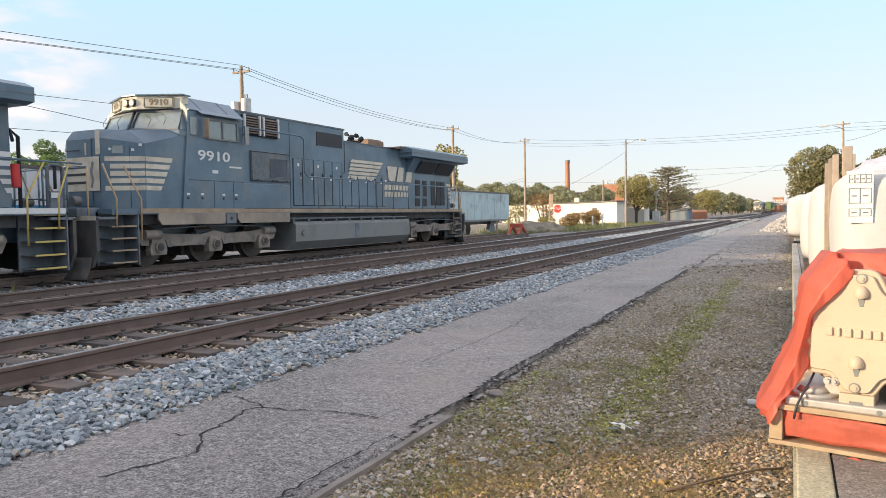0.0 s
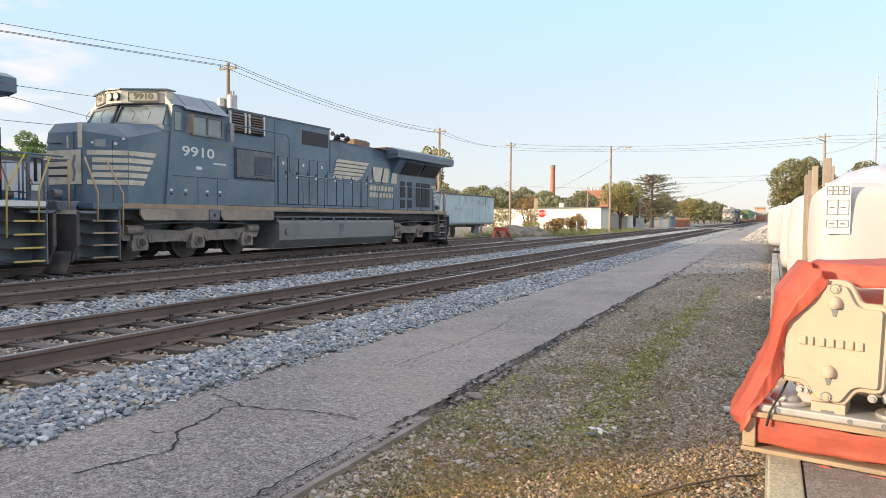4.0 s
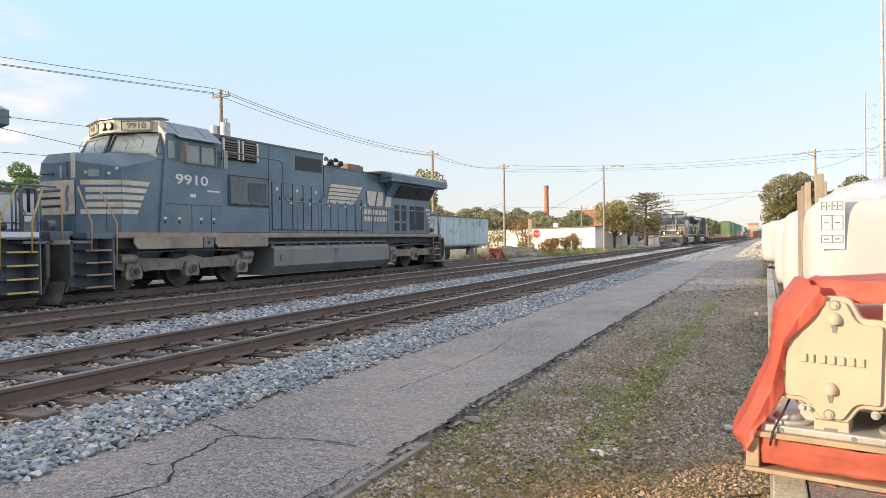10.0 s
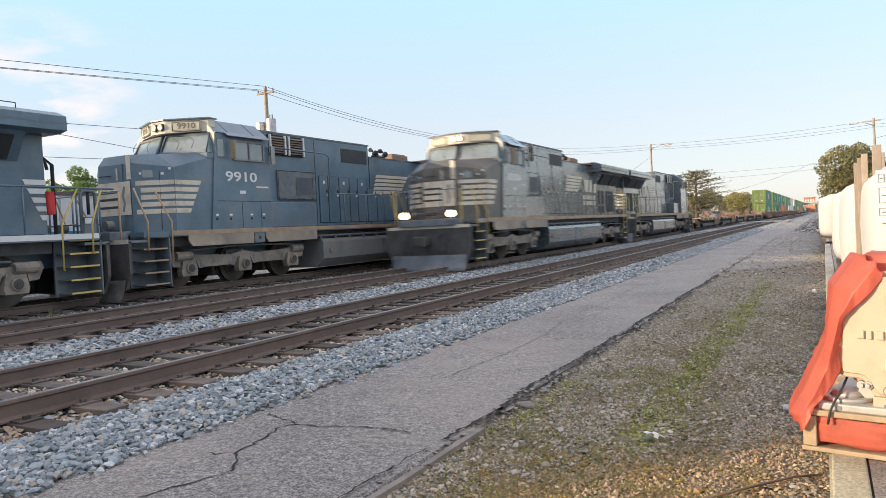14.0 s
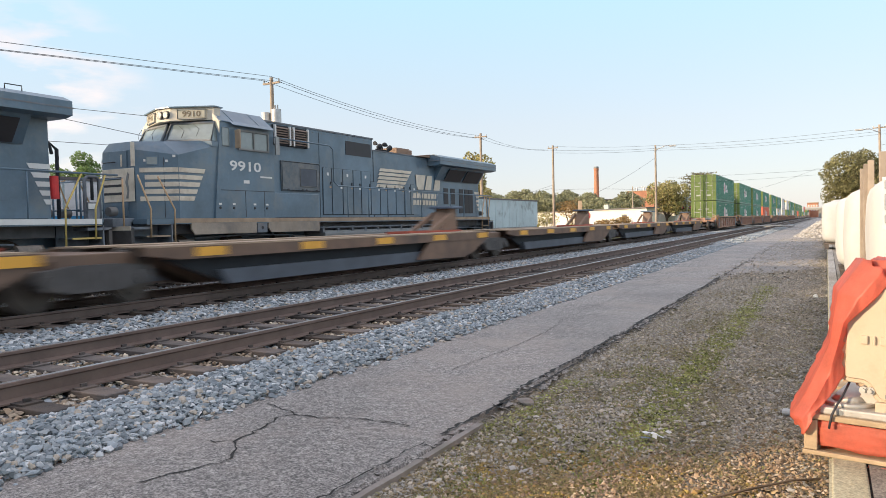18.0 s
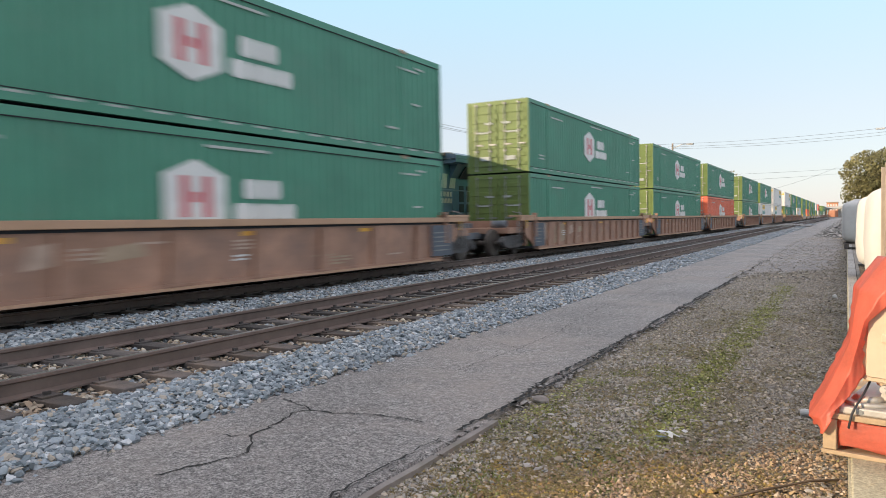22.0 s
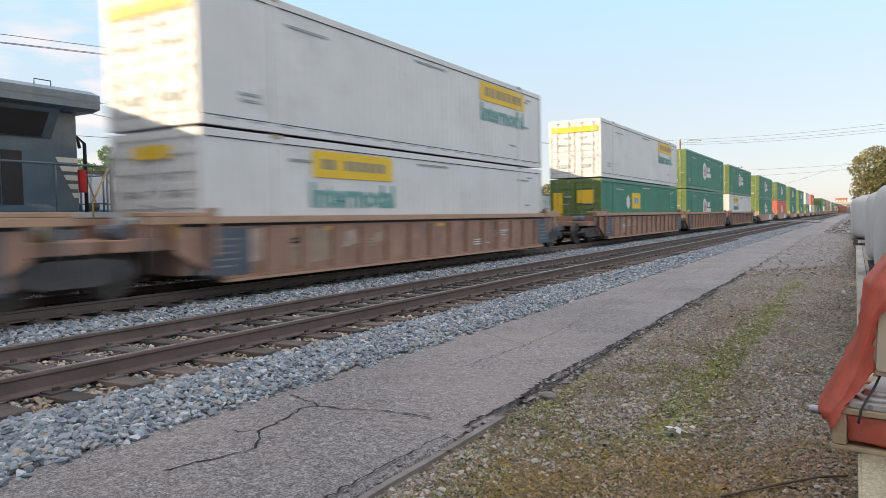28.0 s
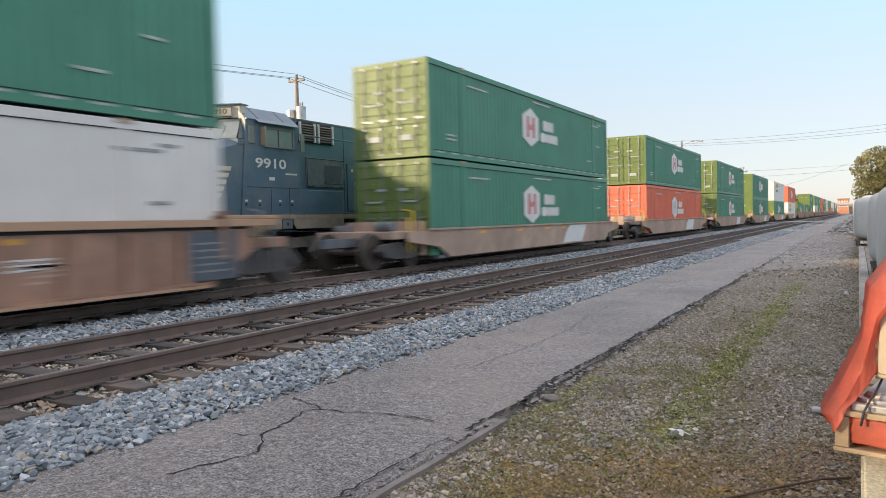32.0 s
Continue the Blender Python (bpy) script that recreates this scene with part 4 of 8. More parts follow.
def side_steps(parent, y0, y1, s, edge="white"):
    st = part("step_well", box(box(B(), s * .95, s * 1.0, y0 - .05, y1 + .05, .42, 1.70), s * .95, s * 1.5, y1 + .02, y1 + .05, .42, 1.70), "under", parent)
    for i in range(5):
        z = .48 + i * .285
        part("tread", box(B(), s * 1.0, s * 1.46, y0, y1, z, z + .03), "under", st)
        part("tread_edge", box(B(), s * 1.46, s * 1.475, y0, y1, z - .004, z + .034), edge, st)
    return st


def locomotive(name, label, rails="orangerail", number="", lit=False, gold=False, paint="black", rs=0.0):
    """A six-axle wide-cab diesel, front towards -y; near side is +x; rs lengthens the rear platform."""
    he = 20.3 + min(rs, .55)
    ob = thing(name, label, "locomotive", group="locomotives")
    # frame, sill and its dirty stripe
    part("frame", box(box(B(), -1.5, 1.5, .55, 20.2 + rs, 1.63, 1.76), -.55, .55, .3, 20.5 + rs, 1.05, 1.63), paint, ob)
    part("underframe_beam", box(B(), -1.25, 1.25, 1.5, 19.2 + rs, 1.38, 1.63), "freighttruck", ob, "dark beam under the walkway")
    for s in (-1, 1):
        part("sill_stripe", box(B(), s * 1.502, s * 1.512, 1.35, 20.15 + rs, 1.66, 1.775), "decal" if rs else "sill", ob, "off-white sill stripe")
        for ya, yb in ((1.9, 4.25), (4.75, 7.1)):
            part("skirt_plate", prism(B(), [(ya + .12, 1.36), (yb - .02, 1.36), (yb, 1.40), (yb, 1.655), (ya, 1.655), (ya, 1.5)], s * 1.46, s * 1.508), "skirt", ob, "faded tan skirt plate")
        jb = part("jack_box", box(B(), s * 1.38, s * 1.50, 4.3, 4.7, 1.36, 1.628, .01), "under", ob)
        part("jack_hole", rod(B(), (s * 1.50, 4.5, 1.5), (s * 1.504, 4.5, 1.5), .05, 10), "decalblk", jb)
        for i in range(9):
            part("pipe_bracket", box(B(), s * 1.2, s * 1.4, 7.4 + i * .8, 7.5 + i * .8, 1.3, 1.5), "under", ob)
        part("air_pipe", tube(B(), [(s * 1.38, 7.2, 1.46), (s * 1.38, 14.9, 1.46)], .035), "under", ob)
    # nose: a flat front between two bevels, top sloping up to the windshield
    bm = B()
    ring = [(1.45, 3.06), (1.45, 1.59), (.6, 1.0), (-.6, 1.0), (-1.45, 1.59), (-1.45, 3.06)]
    lo = [bm.verts.new((x, y, 1.76)) for x, y in ring]
    zz = [3.74, 3.36, 3.50, 3.50, 3.36, 3.74]
    mid = [bm.verts.new((x, y, z)) for (x, y), z in zip(ring, zz)]
    top = [bm.verts.new(q) for q in ((1.15, 2.72, 3.84), (.95, 1.55, 3.72), (.45, 1.08, 3.72), (-.45, 1.08, 3.72), (-.95, 1.55, 3.72), (-1.15, 2.72, 3.84))]
    for i in range(5):
        bm.faces.new((lo[i], lo[i + 1], mid[i + 1], mid[i]))
        bm.faces.new((mid[i], mid[i + 1], top[i + 1], top[i]))
    for q in ((0, 1, 4, 5), (1, 2, 3, 4)):
        bm.faces.new([top[i] for i in q])
    bmesh.ops.recalc_face_normals(bm, faces=bm.faces)
    front = "nosedark" if lit or paint == "dusty" else paint
    nose = part("nose", bm, front, ob)
    part("nose_door", box(B(), -.32, .32, .975, 1.0, 1.85, 3.5, .01), front, nose)
    part("nose_panel", prism(B(), [(.60, 3.68), (.46, 3.70), (.46, 3.10), (.60, 3.10)], .985, 1.0, "y"), "white", nose, "cream corner panel of the nose")
    part("nose_panel", box(B(), .1, .16, .965, .975, 3.1, 3.4, .004), "white", nose)
    bvx, bvy = Vector((.85, .59)).normalized(), Vector((.59, -.85)).normalized()

    def bevel_plate(u0, u1, z0, z1, d, name_, material, parent, s=1, label=""):
        """A plate on the bevelled side of the nose; u runs along the bevel from its front edge."""
        c = [Vector((.6, 1.0)) + bvx * u for u in (u0, u1)]
        c = c + [q + bvy * d for q in c[::-1]]
        return part(name_, prism(B(), [(s * q.x, q.y) for q in c], z0, z1, "z"), material, parent, label)
    for s in (-1, 1):
        wn_ = bevel_plate(.25, .56, 3.10, 3.34, .012, "nose_window", paint, nose, s)
        bevel_plate(.28, .53, 3.13, 3.31, .016, "pane", "winglass", wn_, s)
        bevel_plate(.68, .69, 1.8, 3.3, .012, "grab_iron", "decalblk", nose, s)
        for u, z in ((.72, 3.18), (.9, 3.30), (.2, 3.2)):
            bevel_plate(u, u + .07, z, z + .06, .012, "marking", "decal", nose, s)
    # cream bands round the nose
    for i in range(5):
        z = 2.22 + i * .178
        hh = .115
        end = 2.05 + i * .09
        for s in (-1, 1):
            part("stripe", prism(B(), [(1.60, z), (end, z), (end + .05, z + hh), (1.60, z + hh)], s * 1.452, s * 1.462), "white", nose, "cream stripe")
            bevel_plate(.10 if i in (0, 4) else .22, 1.03, z, z + hh, .012, "stripe", "white", nose, s)
    fp = part("front_panel", box(B(), -.59, .59, .962, .974, 2.22, 3.05, .004), "white", nose, "cream front panel of the nose")
    for z in (2.40, 2.60, 2.78):
        part("dark_band", box(B(), -.55, .12, .955, .962, z, z + .06), "decalblk", fp)
    part("emblem", prism(B(), [(.28, 2.3), (.34, 2.5), (.27, 2.7), (.36, 2.95), (.42, 2.9), (.36, 2.7), (.41, 2.5), (.36, 2.3)], .955, .962, "y"), "tank", fp, "thin dark emblem outline")
    for z in (1.95, 2.0, 3.22):
        part("front_grab", tube(B(), [(-.5, .97, z), (-.5, .92, z), (-.1, .92, z), (-.1, .97, z)], .014), "decalblk", nose)
    # cab with a windshield that comes forward at the centre post
    bm = B()
    prof = [(-1.5, 1.76), (1.5, 1.76), (1.5, 4.36), (1.02, 4.76), (-1.02, 4.76), (-1.5, 4.36)]
    prism(bm, prof, 2.72, 5.05, "y")
    for v in bm.verts:
        if v.co.y < 2.8 and v.co.z > 3:
            v.co.y += .28
    cab = part("cab", bm, paint, ob)
    for s in (-1, 1):
        lo_ = [(s * .07, 2.42, 3.86), (s * 1.42, 2.74, 3.82)]
        hi_ = [(s * 1.34, 2.97, 4.33), (s * .07, 2.66, 4.36)]
        bm = B()
        f_ = [bm.verts.new(q) for q in lo_ + hi_]
        k_ = [bm.verts.new((q[0], 3.1, q[2])) for q in lo_ + hi_]
        bm.faces.new(f_)
        for i in range(4):
            bm.faces.new((f_[i], f_[(i + 1) % 4], k_[(i + 1) % 4], k_[i]))
        bmesh.ops.recalc_face_normals(bm, faces=bm.faces)
        part("windshield", bm, "winglass", cab)
        cn_ = [Vector(q) + Vector((0, -.015, .0)) for q in lo_ + hi_]
        part("window_trim", tube(B(), cn_ + [cn_[0]], .04, 6), "under", cab, "dark windshield surround")
        md = (cn_[0] + cn_[1]) / 2
        for dx in (-.3, .25):
            part("wiper", tube(B(), [md + Vector((s * dx, -.02, .42)), md + Vector((s * (dx + .18), -.0, .28)), md + Vector((s * (dx + .1), -.03, .1))], .007), "decalblk", cab)
        part("cowl", prism(B(), [(s * .0, 2.36), (s * 1.47, 2.70), (s * 1.47, 3.0), (s * .0, 3.0)], 3.66, 3.80, "z"), paint, cab)
    plan = [(-1.30, 2.98), (-.24, 2.46), (.24, 2.46), (1.30, 2.98), (1.30, 3.2), (-1.30, 3.2)]
    hd = part("headboard", prism(B(), plan, 4.40, 4.74, "z"), "white", cab, "cream number board header")
    part("visor", prism(B(), [(-1.36, 2.94), (-.26, 2.40), (.26, 2.40), (1.36, 2.94), (1.30, 3.3), (-1.30, 3.3)], 4.74, 4.77, "z"), paint, cab)
    for s in (-1, 1):
        part("header_wing", prism(B(), [(s * 1.25, 4.42), (s * 1.49, 4.02), (s * 1.49, 4.34), (s * 1.25, 4.60)], 2.96, 3.02, "y"), "white", cab)
        u = Vector((s * 1.06, .52, 0)).normalized()
        ang = math.degrees(math.atan2(u.y, u.x * s)) * s
        c = Vector((s * .77, 2.72, 4.56))
        m_ = pose(c.x, c.y, c.z, 0, 0, ang)
        nb = part("number_board", box(box(B(), -.40, .40, -.035, .0, -.13, .13, .02), -.36, .36, -.045, -.03, -.1, .1, .01), "boardcream", cab, "framed cream number board")
        nb.matrix_basis = m_
        fr = part("board_frame", tube(B(), [(-.38, -.042, -.12), (.38, -.042, -.12), (.38, -.042, .12), (-.38, -.042, .12), (-.38, -.042, -.12)], .012, 5), "tank", nb)
        if number:
            text_part("number", number, .21, pose(0, -.049, 0, 90, 0, 0) @ Matrix.Diagonal((1.2, 1, 1, 1)), "boardtext", nb, label="dark road number", bold=.004)
        hl = smooth(part("headlight", rod(B(), (s * .12, 2.48, 4.57), (s * .12, 2.40, 4.57), .105, 18), "decalblk", cab))
        part("headlight_lens", rod(B(), (s * .12, 2.41, 4.57), (s * .12, 2.392, 4.57), .085, 18), "lamp" if lit else "lens", hl)
    for s in (-1, 1):
        part("cab_window", box(B(), s * 1.495, s * 1.512, 3.03, 3.29, 3.70, 4.20, .02), "winglass", cab)
        wf = part("window_frame", box(box(box(box(B(), s * 1.5, s * 1.545, 3.60, 4.82, 3.64, 3.69), s * 1.5, s * 1.545, 3.60, 4.82, 4.15, 4.20), s * 1.5, s * 1.545, 4.19, 4.24, 3.69, 4.15), s * 1.5, s * 1.545, 4.77, 4.82, 3.69, 4.15), "tank", cab)
        part("pane", box(B(), s * 1.498, s * 1.513, 3.62, 4.19, 3.69, 4.15), "winglass", wf)
        part("pane", box(B(), s * 1.498, s * 1.513, 4.24, 4.77, 3.69, 4.15), "winglass", wf)
        part("wind_deflector", box(B(), s * 1.54, s * 1.74, 3.46, 3.50, 3.66, 4.17, .02), "sill", cab, "pale wind deflector beside the window")
        part("sunshade", prism(B(), [(s * 1.5, 4.37), (s * 1.66, 4.27), (s * 1.66, 4.285), (s * 1.5, 4.39)], 3.3, 4.95, "y"), paint, cab)
        part("mirror", box(B(), s * 1.6, s * 1.64, 5.0, 5.16, 3.6, 4.12), "steel", cab)
        for yy in (2.9, 3.4, 4.2, 4.7):
            part("jacking_mark", rod(B(), (s * 1.5, yy, 2.05), (s * 1.515, yy, 2.05), .035, 8), "decalblk", cab)
            part("marking", box(B(), s * 1.5, s * 1.506, yy - .04, yy + .06, 2.13, 2.18), "decal", cab)
        part("panel_seam", box(B(), s * 1.5, s * 1.505, 2.95, 5.03, 2.52, 2.535), "decalblk", cab)
        for yy in (3.85, 4.6):
            part("panel_seam", box(B(), s * 1.5, s * 1.505, yy, yy + .015, 1.8, 2.52), "decalblk", cab)
        for yy in (3.5, 4.5):
            part("roof_rib", tube(B(), [(s * 1.49, yy, 4.372), (s * 1.02, yy, 4.764), (0, yy, 4.764)], .009, 5), paint, cab)
        part("gutter", tube(B(), [(s * 1.51, 2.98, 4.36), (s * 1.51, 5.05, 4.36)], .02, 6), paint, cab)
    bm = B()
    box(bm, -.6, .6, 3.7, 4.5, 4.76, 4.84, .03)
    box(bm, -.2, .2, 3.85, 4.3, 4.84, 4.89, .02)
    part("air_conditioner", bm, paint, cab)
    for yy in (3.1, 3.3, 3.6):
        part("antenna", rod(B(), (.5, yy, 4.76), (.5, yy, 4.86), .035, 8), "decalblk", cab)
        part("antenna", rod(B(), (-.5, yy, 4.76), (-.5, yy, 4.84), .03, 8), "decalblk", cab)
    if number:
        for s in (1, -1):
            text_part("number", number, .37, pose(s * 1.504, 3.89, 3.185, 90, 0, 90 * s) @ Matrix.Diagonal((1.66, 1, 1, 1)), "decal", cab, label="white road number", bold=.006)
    else:
        for s in (1, -1):
            for k in range(4):
                part("number_bar", box(B(), s * 1.5, s * 1.506, 3.3 + k * .3, 3.5 + k * .3, 3.06, 3.31), "decal", cab)
    for s in (1, -1):
        part("marking", box(B(), s * 1.5, s * 1.506, 3.80, 4.02, 2.73, 2.82), "decal", cab)
        part("marking", box(B(), s * 1.5, s * 1.506, 4.46, 4.95, 2.91, 2.955), "decal", cab)
    # long hood
    hood = part("long_hood", box(box(B(), -.87, .87, 5.05, 11.2, 1.76, 4.68, .03), -.87, .87, 11.2, he, 1.76, 4.27, .03), paint, ob)
    part("roof_edge", box(box(B(), -.89, .89, 5.07, 11.22, 4.66, 4.71), -.89, .89, 11.2, 14.6, 4.25, 4.29), "under", hood)
    for s in (-1, 1):
        lv = part("louvre_box", box(B(), s * .87, s * .94, 5.7, 7.36, 4.0, 4.62, .02), "seam", hood)
        bm = B()
        for k in range(7):
            prism(bm, [(s * .94, 4.10 + k * .075), (s * .985, 4.06 + k * .075), (s * .985, 4.073 + k * .075), (s * .94, 4.115 + k * .075)], 5.78, 7.3, "y")
        part("louvre_slats", bm, "slat", lv, "rust-brown louvre slats")
        for yy in (5.72, 6.4, 6.58, 7.28):
            part("louvre_post", box(B(), s * .94, s * 1.0, yy, yy + .06, 4.02, 4.61), "decal", lv)
        part("side_cabinet", box(B(), s * .87, s * 1.36, 4.95, 7.3, 1.78, 2.52, .02), paint, hood)
        eb = part("electrical_box", box(B(), s * .87, s * .92, 6.05, 7.95, 2.62, 3.56, .015), "flaking" if paint == "black" else paint, hood, "side box with flaking dark paint")
        part("box_rim", tube(B(), [(s * .922, 6.08, 2.65), (s * .922, 7.92, 2.65), (s * .922, 7.92, 3.53), (s * .922, 6.08, 3.53), (s * .922, 6.08, 2.65)], .012, 5), "seam", eb)
        part("filter_grille", box(B(), s * .918, s * .93, 6.95, 7.75, 2.80, 3.34), "datapanel", eb)
        part("grille_frame", tube(B(), [(s * .93, 6.93, 2.78), (s * .93, 7.77, 2.78), (s * .93, 7.77, 3.36), (s * .93, 6.93, 3.36), (s * .93, 6.93, 2.78)], .014, 5), "tank", eb)
        for yy in (6.3, 7.0, 7.2, 7.7):
            part("latch", box(B(), s * .92, s * .94, yy, yy + .09, 2.64, 2.69), "decalblk", eb)
        part("radiator_grille", box(B(), s * .87, s * .885, 9.48, 11.05, 3.98, 4.46), "decalblk", hood)
        part("door_gap", box(box(B(), s * .868, s * .8735, 8.12, 11.0, 1.88, 3.46), s * .868, s * .8735, 11.0, 14.12, 1.88, 3.11), "seam", hood, "dark gaps between the hood doors")
        part("roof_seam", box(B(), s * .868, s * .8745, 11.19, 11.22, 1.8, 4.25), "seam", hood)
        part("panel_seam", box(B(), s * .868, s * .8745, 7.98, 8.0, 1.8, 4.6), "seam", hood)
        # contact shade at the hood's foot, drawn as a near-black line
        part("walkway_shadow_line", box(B(), s * .868, s * .8745, 7.4, he - .1, 1.77, 1.80), "seam", hood)
        bm = B()
        for i in range(26):
            box(bm, s * .869, s * .885, 5.2 + i * .225, 5.225 + i * .225, 4.56, 4.585)
            box(bm, s * .869, s * .885, 11.4 + i * .15, 11.42 + i * .15, 4.16, 4.18)
        tagged(part("roof_bolts", bm, "tank", hood), kind="stuff")
        y = 8.15
        k = 0
        while y < 14.1:
            w = .62 if k % 3 else .5
            hgt = 3.45 if y < 11 else 3.1
            dr = part("hood_door", box(B(), s * .87, s * .895, y, y + w - .05, 1.9, hgt, .008), paint, hood)
            part("door_latch", box(B(), s * .895, s * .915, y + w - .14, y + w - .1, 2.9, 3.0), "decalblk", dr)
            part("warning_label", box(B(), s * .896, s * .9, y + w - .17, y + w - .06, 2.78, 2.84), "decal" if k % 2 else "sill", dr)
            if k % 2 == 0:
                part("marking", box(B(), s * .896, s * .9, y + .2, y + .3, hgt - .25, hgt - .15), "decal", dr)
            y += w
            k += 1
        for k, yy in enumerate((16.7, 17.35, 18.2, 18.75, 19.2)):
            part("rear_vent", box(B(), s * .87, s * .89, yy, yy + .42, 1.95 if k > 1 else 2.35, 3.05, .008), "decalblk", hood)
            if k < 2:
                part("rear_vent", box(B(), s * .87, s * .89, yy, yy + .42, 1.9, 2.25, .008), "decalblk", hood)
        # emblem of slanted bars, and blocks in the place of lettering
        for i in range(5):
            z = 2.92 + i * .15
            o = i * .055
            bm = prism(B(), [(11.32 + o, z), (13.27 + i * .14, z), (13.38 + i * .14, z + .11), (11.44 + o, z + .11)], s * .897, s * .906)
            part("emblem_bar", bm, "white", hood, "cream emblem bar")
        for yy, sl in ((14.35, -.2), (15.0, .12), (15.75, .12)):
            part("emblem_block", prism(B(), [(yy, 2.92), (yy + .52, 2.92), (yy + .52 + abs(sl), 3.52), (yy + .1 + sl, 3.52)], s * .897, s * .906), "white", hood, "cream emblem block")
        for z, n in ((2.56, 7), (2.28, 8)) if s > 0 else ():
            for k in range(n):
                w = 2.1 / n
                part("lettering_block", prism(B(), [(14.0 + k * w, z), (14.0 + (k + .75) * w, z), (14.04 + (k + .75) * w, z + .2), (14.04 + k * w, z + .2)], s * .897, s * .906), "white", hood)
    # radiator wings and roof gear
    rad = part("radiator_wing", prism(B(), [(-1.25, 3.93), (-1.5, 3.98), (-1.5, 4.28), (-1.2, 4.40), (1.2, 4.40), (1.5, 4.28), (1.5, 3.98), (1.25, 3.93)], 15.3, 21.0, "y"), paint, ob)
    bm = prism(B(), [(14.3, 4.27), (15.3, 4.40), (15.3, 4.27)], -1.0, 1.0)
    part("wing_fairing", bm, "rustbrown", rad, "rusty sloping fairing")
    for s in (-1, 1):
        for yy in (16.6, 18.4):
            part("radiator_screen", prism(B(), [(s * .93, 3.37), (s * 1.25, 3.84), (s * 1.27, 3.83), (s * .95, 3.36)], yy, yy + 1.6, "y"), "decalblk", rad)
    part("screen_housing", prism(B(), [(-.9, 3.35), (-1.25, 3.93), (1.25, 3.93), (.9, 3.35)], 15.9, 20.25, "y"), paint, rad)
    part("wing_band", box(B(), -1.505, 1.505, 15.25, 21.03, 4.12, 4.15), "under", rad)
    part("exhaust_housing", box(box(B(), -.5, .5, 13.5, 14.7, 4.27, 4.56, .03), -.42, .42, 13.6, 14.6, 4.56, 4.60), "rustbrown", ob, "rusty brown exhaust housing")
    bm = B()
    rod(bm, (.35, 12.2, 4.42), (.35, 13.15, 4.42), .03, 8)
    for k in range(3):
        y = 12.3 + k * .36
        rod(bm, (.35, y, 4.26), (.35, y, 4.50), .028, 8)
        rod(bm, (.35, y, 4.52), (.35, y + (.2 if k != 1 else -.2), 4.55), .04, 10, .115)
        rod(bm, (.35, y, 4.62), (.35, y - (.16 if k != 1 else -.16), 4.65), .035, 10, .09)
    part("horn", bm, "seam", ob, "air horn cluster")
    bm = B()
    for s in (-1, 1):
        rod(bm, (s * .6, 5.6, 4.66), (s * .6, 5.6, 4.72), .04, 8)
        rod(bm, (s * .6, 10.4, 4.66), (s * .6, 10.4, 4.72), .04, 8)
    part("lifting_lugs", bm, "under", ob)
    # fuel tank
    tk = part("fuel_tank", prism(B(), [(-1.38, 1.36), (-1.42, 1.25), (-1.42, .72), (-1.1, .44), (1.1, .44), (1.42, .72), (1.42, 1.25), (1.38, 1.36)], 7.5, 15.1, "y"), "tank" if paint == "black" else "dusty", ob, "dusty grey fuel tank")
    for s in (-1, 1):
        part("tank_strap", box(B(), s * 1.42, s * 1.432, 11.0, 11.25, .75, 1.25), "under", tk)
        part("fuel_filler", rod(B(), (s * 1.40, 7.9, 1.0), (s * 1.47, 7.9, 1.0), .1, 12), "truck", tk)
    loco_truck(ob, (2.1, 4.1, 6.15))
    loco_truck(ob, (15.8, 17.85, 19.85))
    # ends
    for e, y, d in (("front", .1, 1), ("rear", 20.55 + max(0, rs - .15), -1)):
        part("pilot", prism(B(), [(-1.3, .42), (-1.5, .8), (-1.5, 1.55), (1.5, 1.55), (1.5, .8), (1.3, .42), (0, .36)], y, y + d * .08, "y"), "freighttruck", ob, "dark end plate")
        if e == "front" or not rs:
            bm = B()
            rows = [[bm.verts.new((x, y - d * (.04 + .30 * (1 - abs(x) / 1.35) * (1 - .5 * q) + .16 * (1 - q) ** 2), .16 + .50 * q)) for x in (-1.35, -.9, -.45, 0, .45, .9, 1.35)] for q in (0, .25, .5, .75, 1)]
            for ra, rb in zip(rows, rows[1:]):
                for k in range(6):
                    bm.faces.new((ra[k], ra[k + 1], rb[k + 1], rb[k]))
            pw = smooth(part("plow", bm, "freighttruck" if number else "under", ob, "scraped steel snow plow"), 50)
            pw.modifiers.new("thickness", "SOLIDIFY").thickness = .02
            part("front_sill_stripe", box(B(), -1.5, 1.5, min(y - d * .012, y - d * .002), max(y - d * .012, y - d * .002), 1.50, 1.60), "white", ob, "cream stripe across the end sill")
        if e == "front":
            part("anti_climber", box(B(), -1.0, 1.0, .0, .6, 1.58, 1.80, .02), "under", ob)
        part("coupler", box(box(B(), -.12, .12, y - d * .5, y + d * .1, .98, 1.22, .03), -.18, .18, y - d * .62, y - d * .4, .95, 1.27, .04), "freighttruck", ob)
        part("end_platform", box(B(), -1.5, 1.5, min(y, y + d * .6), max(y, y + d * .6), 1.52, 1.58), "under", ob)
        for x in (-.75, -.45, .45, .75):
            part("air_hose", tube(B(), [(x, y - d * .02, 1.3), (x + .02, y - d * .22, 1.0), (x, y - d * .3, .7)], .028), "decalblk", ob)
        for s in (-1, 1):
            part("ditch_light", rod(B(), (s * .85, y + d * .1, 1.95), (s * .85, y - d * .10, 1.95), .11, 16), "lamp" if lit and e == "front" else "lens", ob)
            y0, y1 = (.55, 1.25) if e == "front" else (19.45 + rs, 20.15 + rs)
            side_steps(ob, y0, y1, s, "yellow" if gold else "sill")
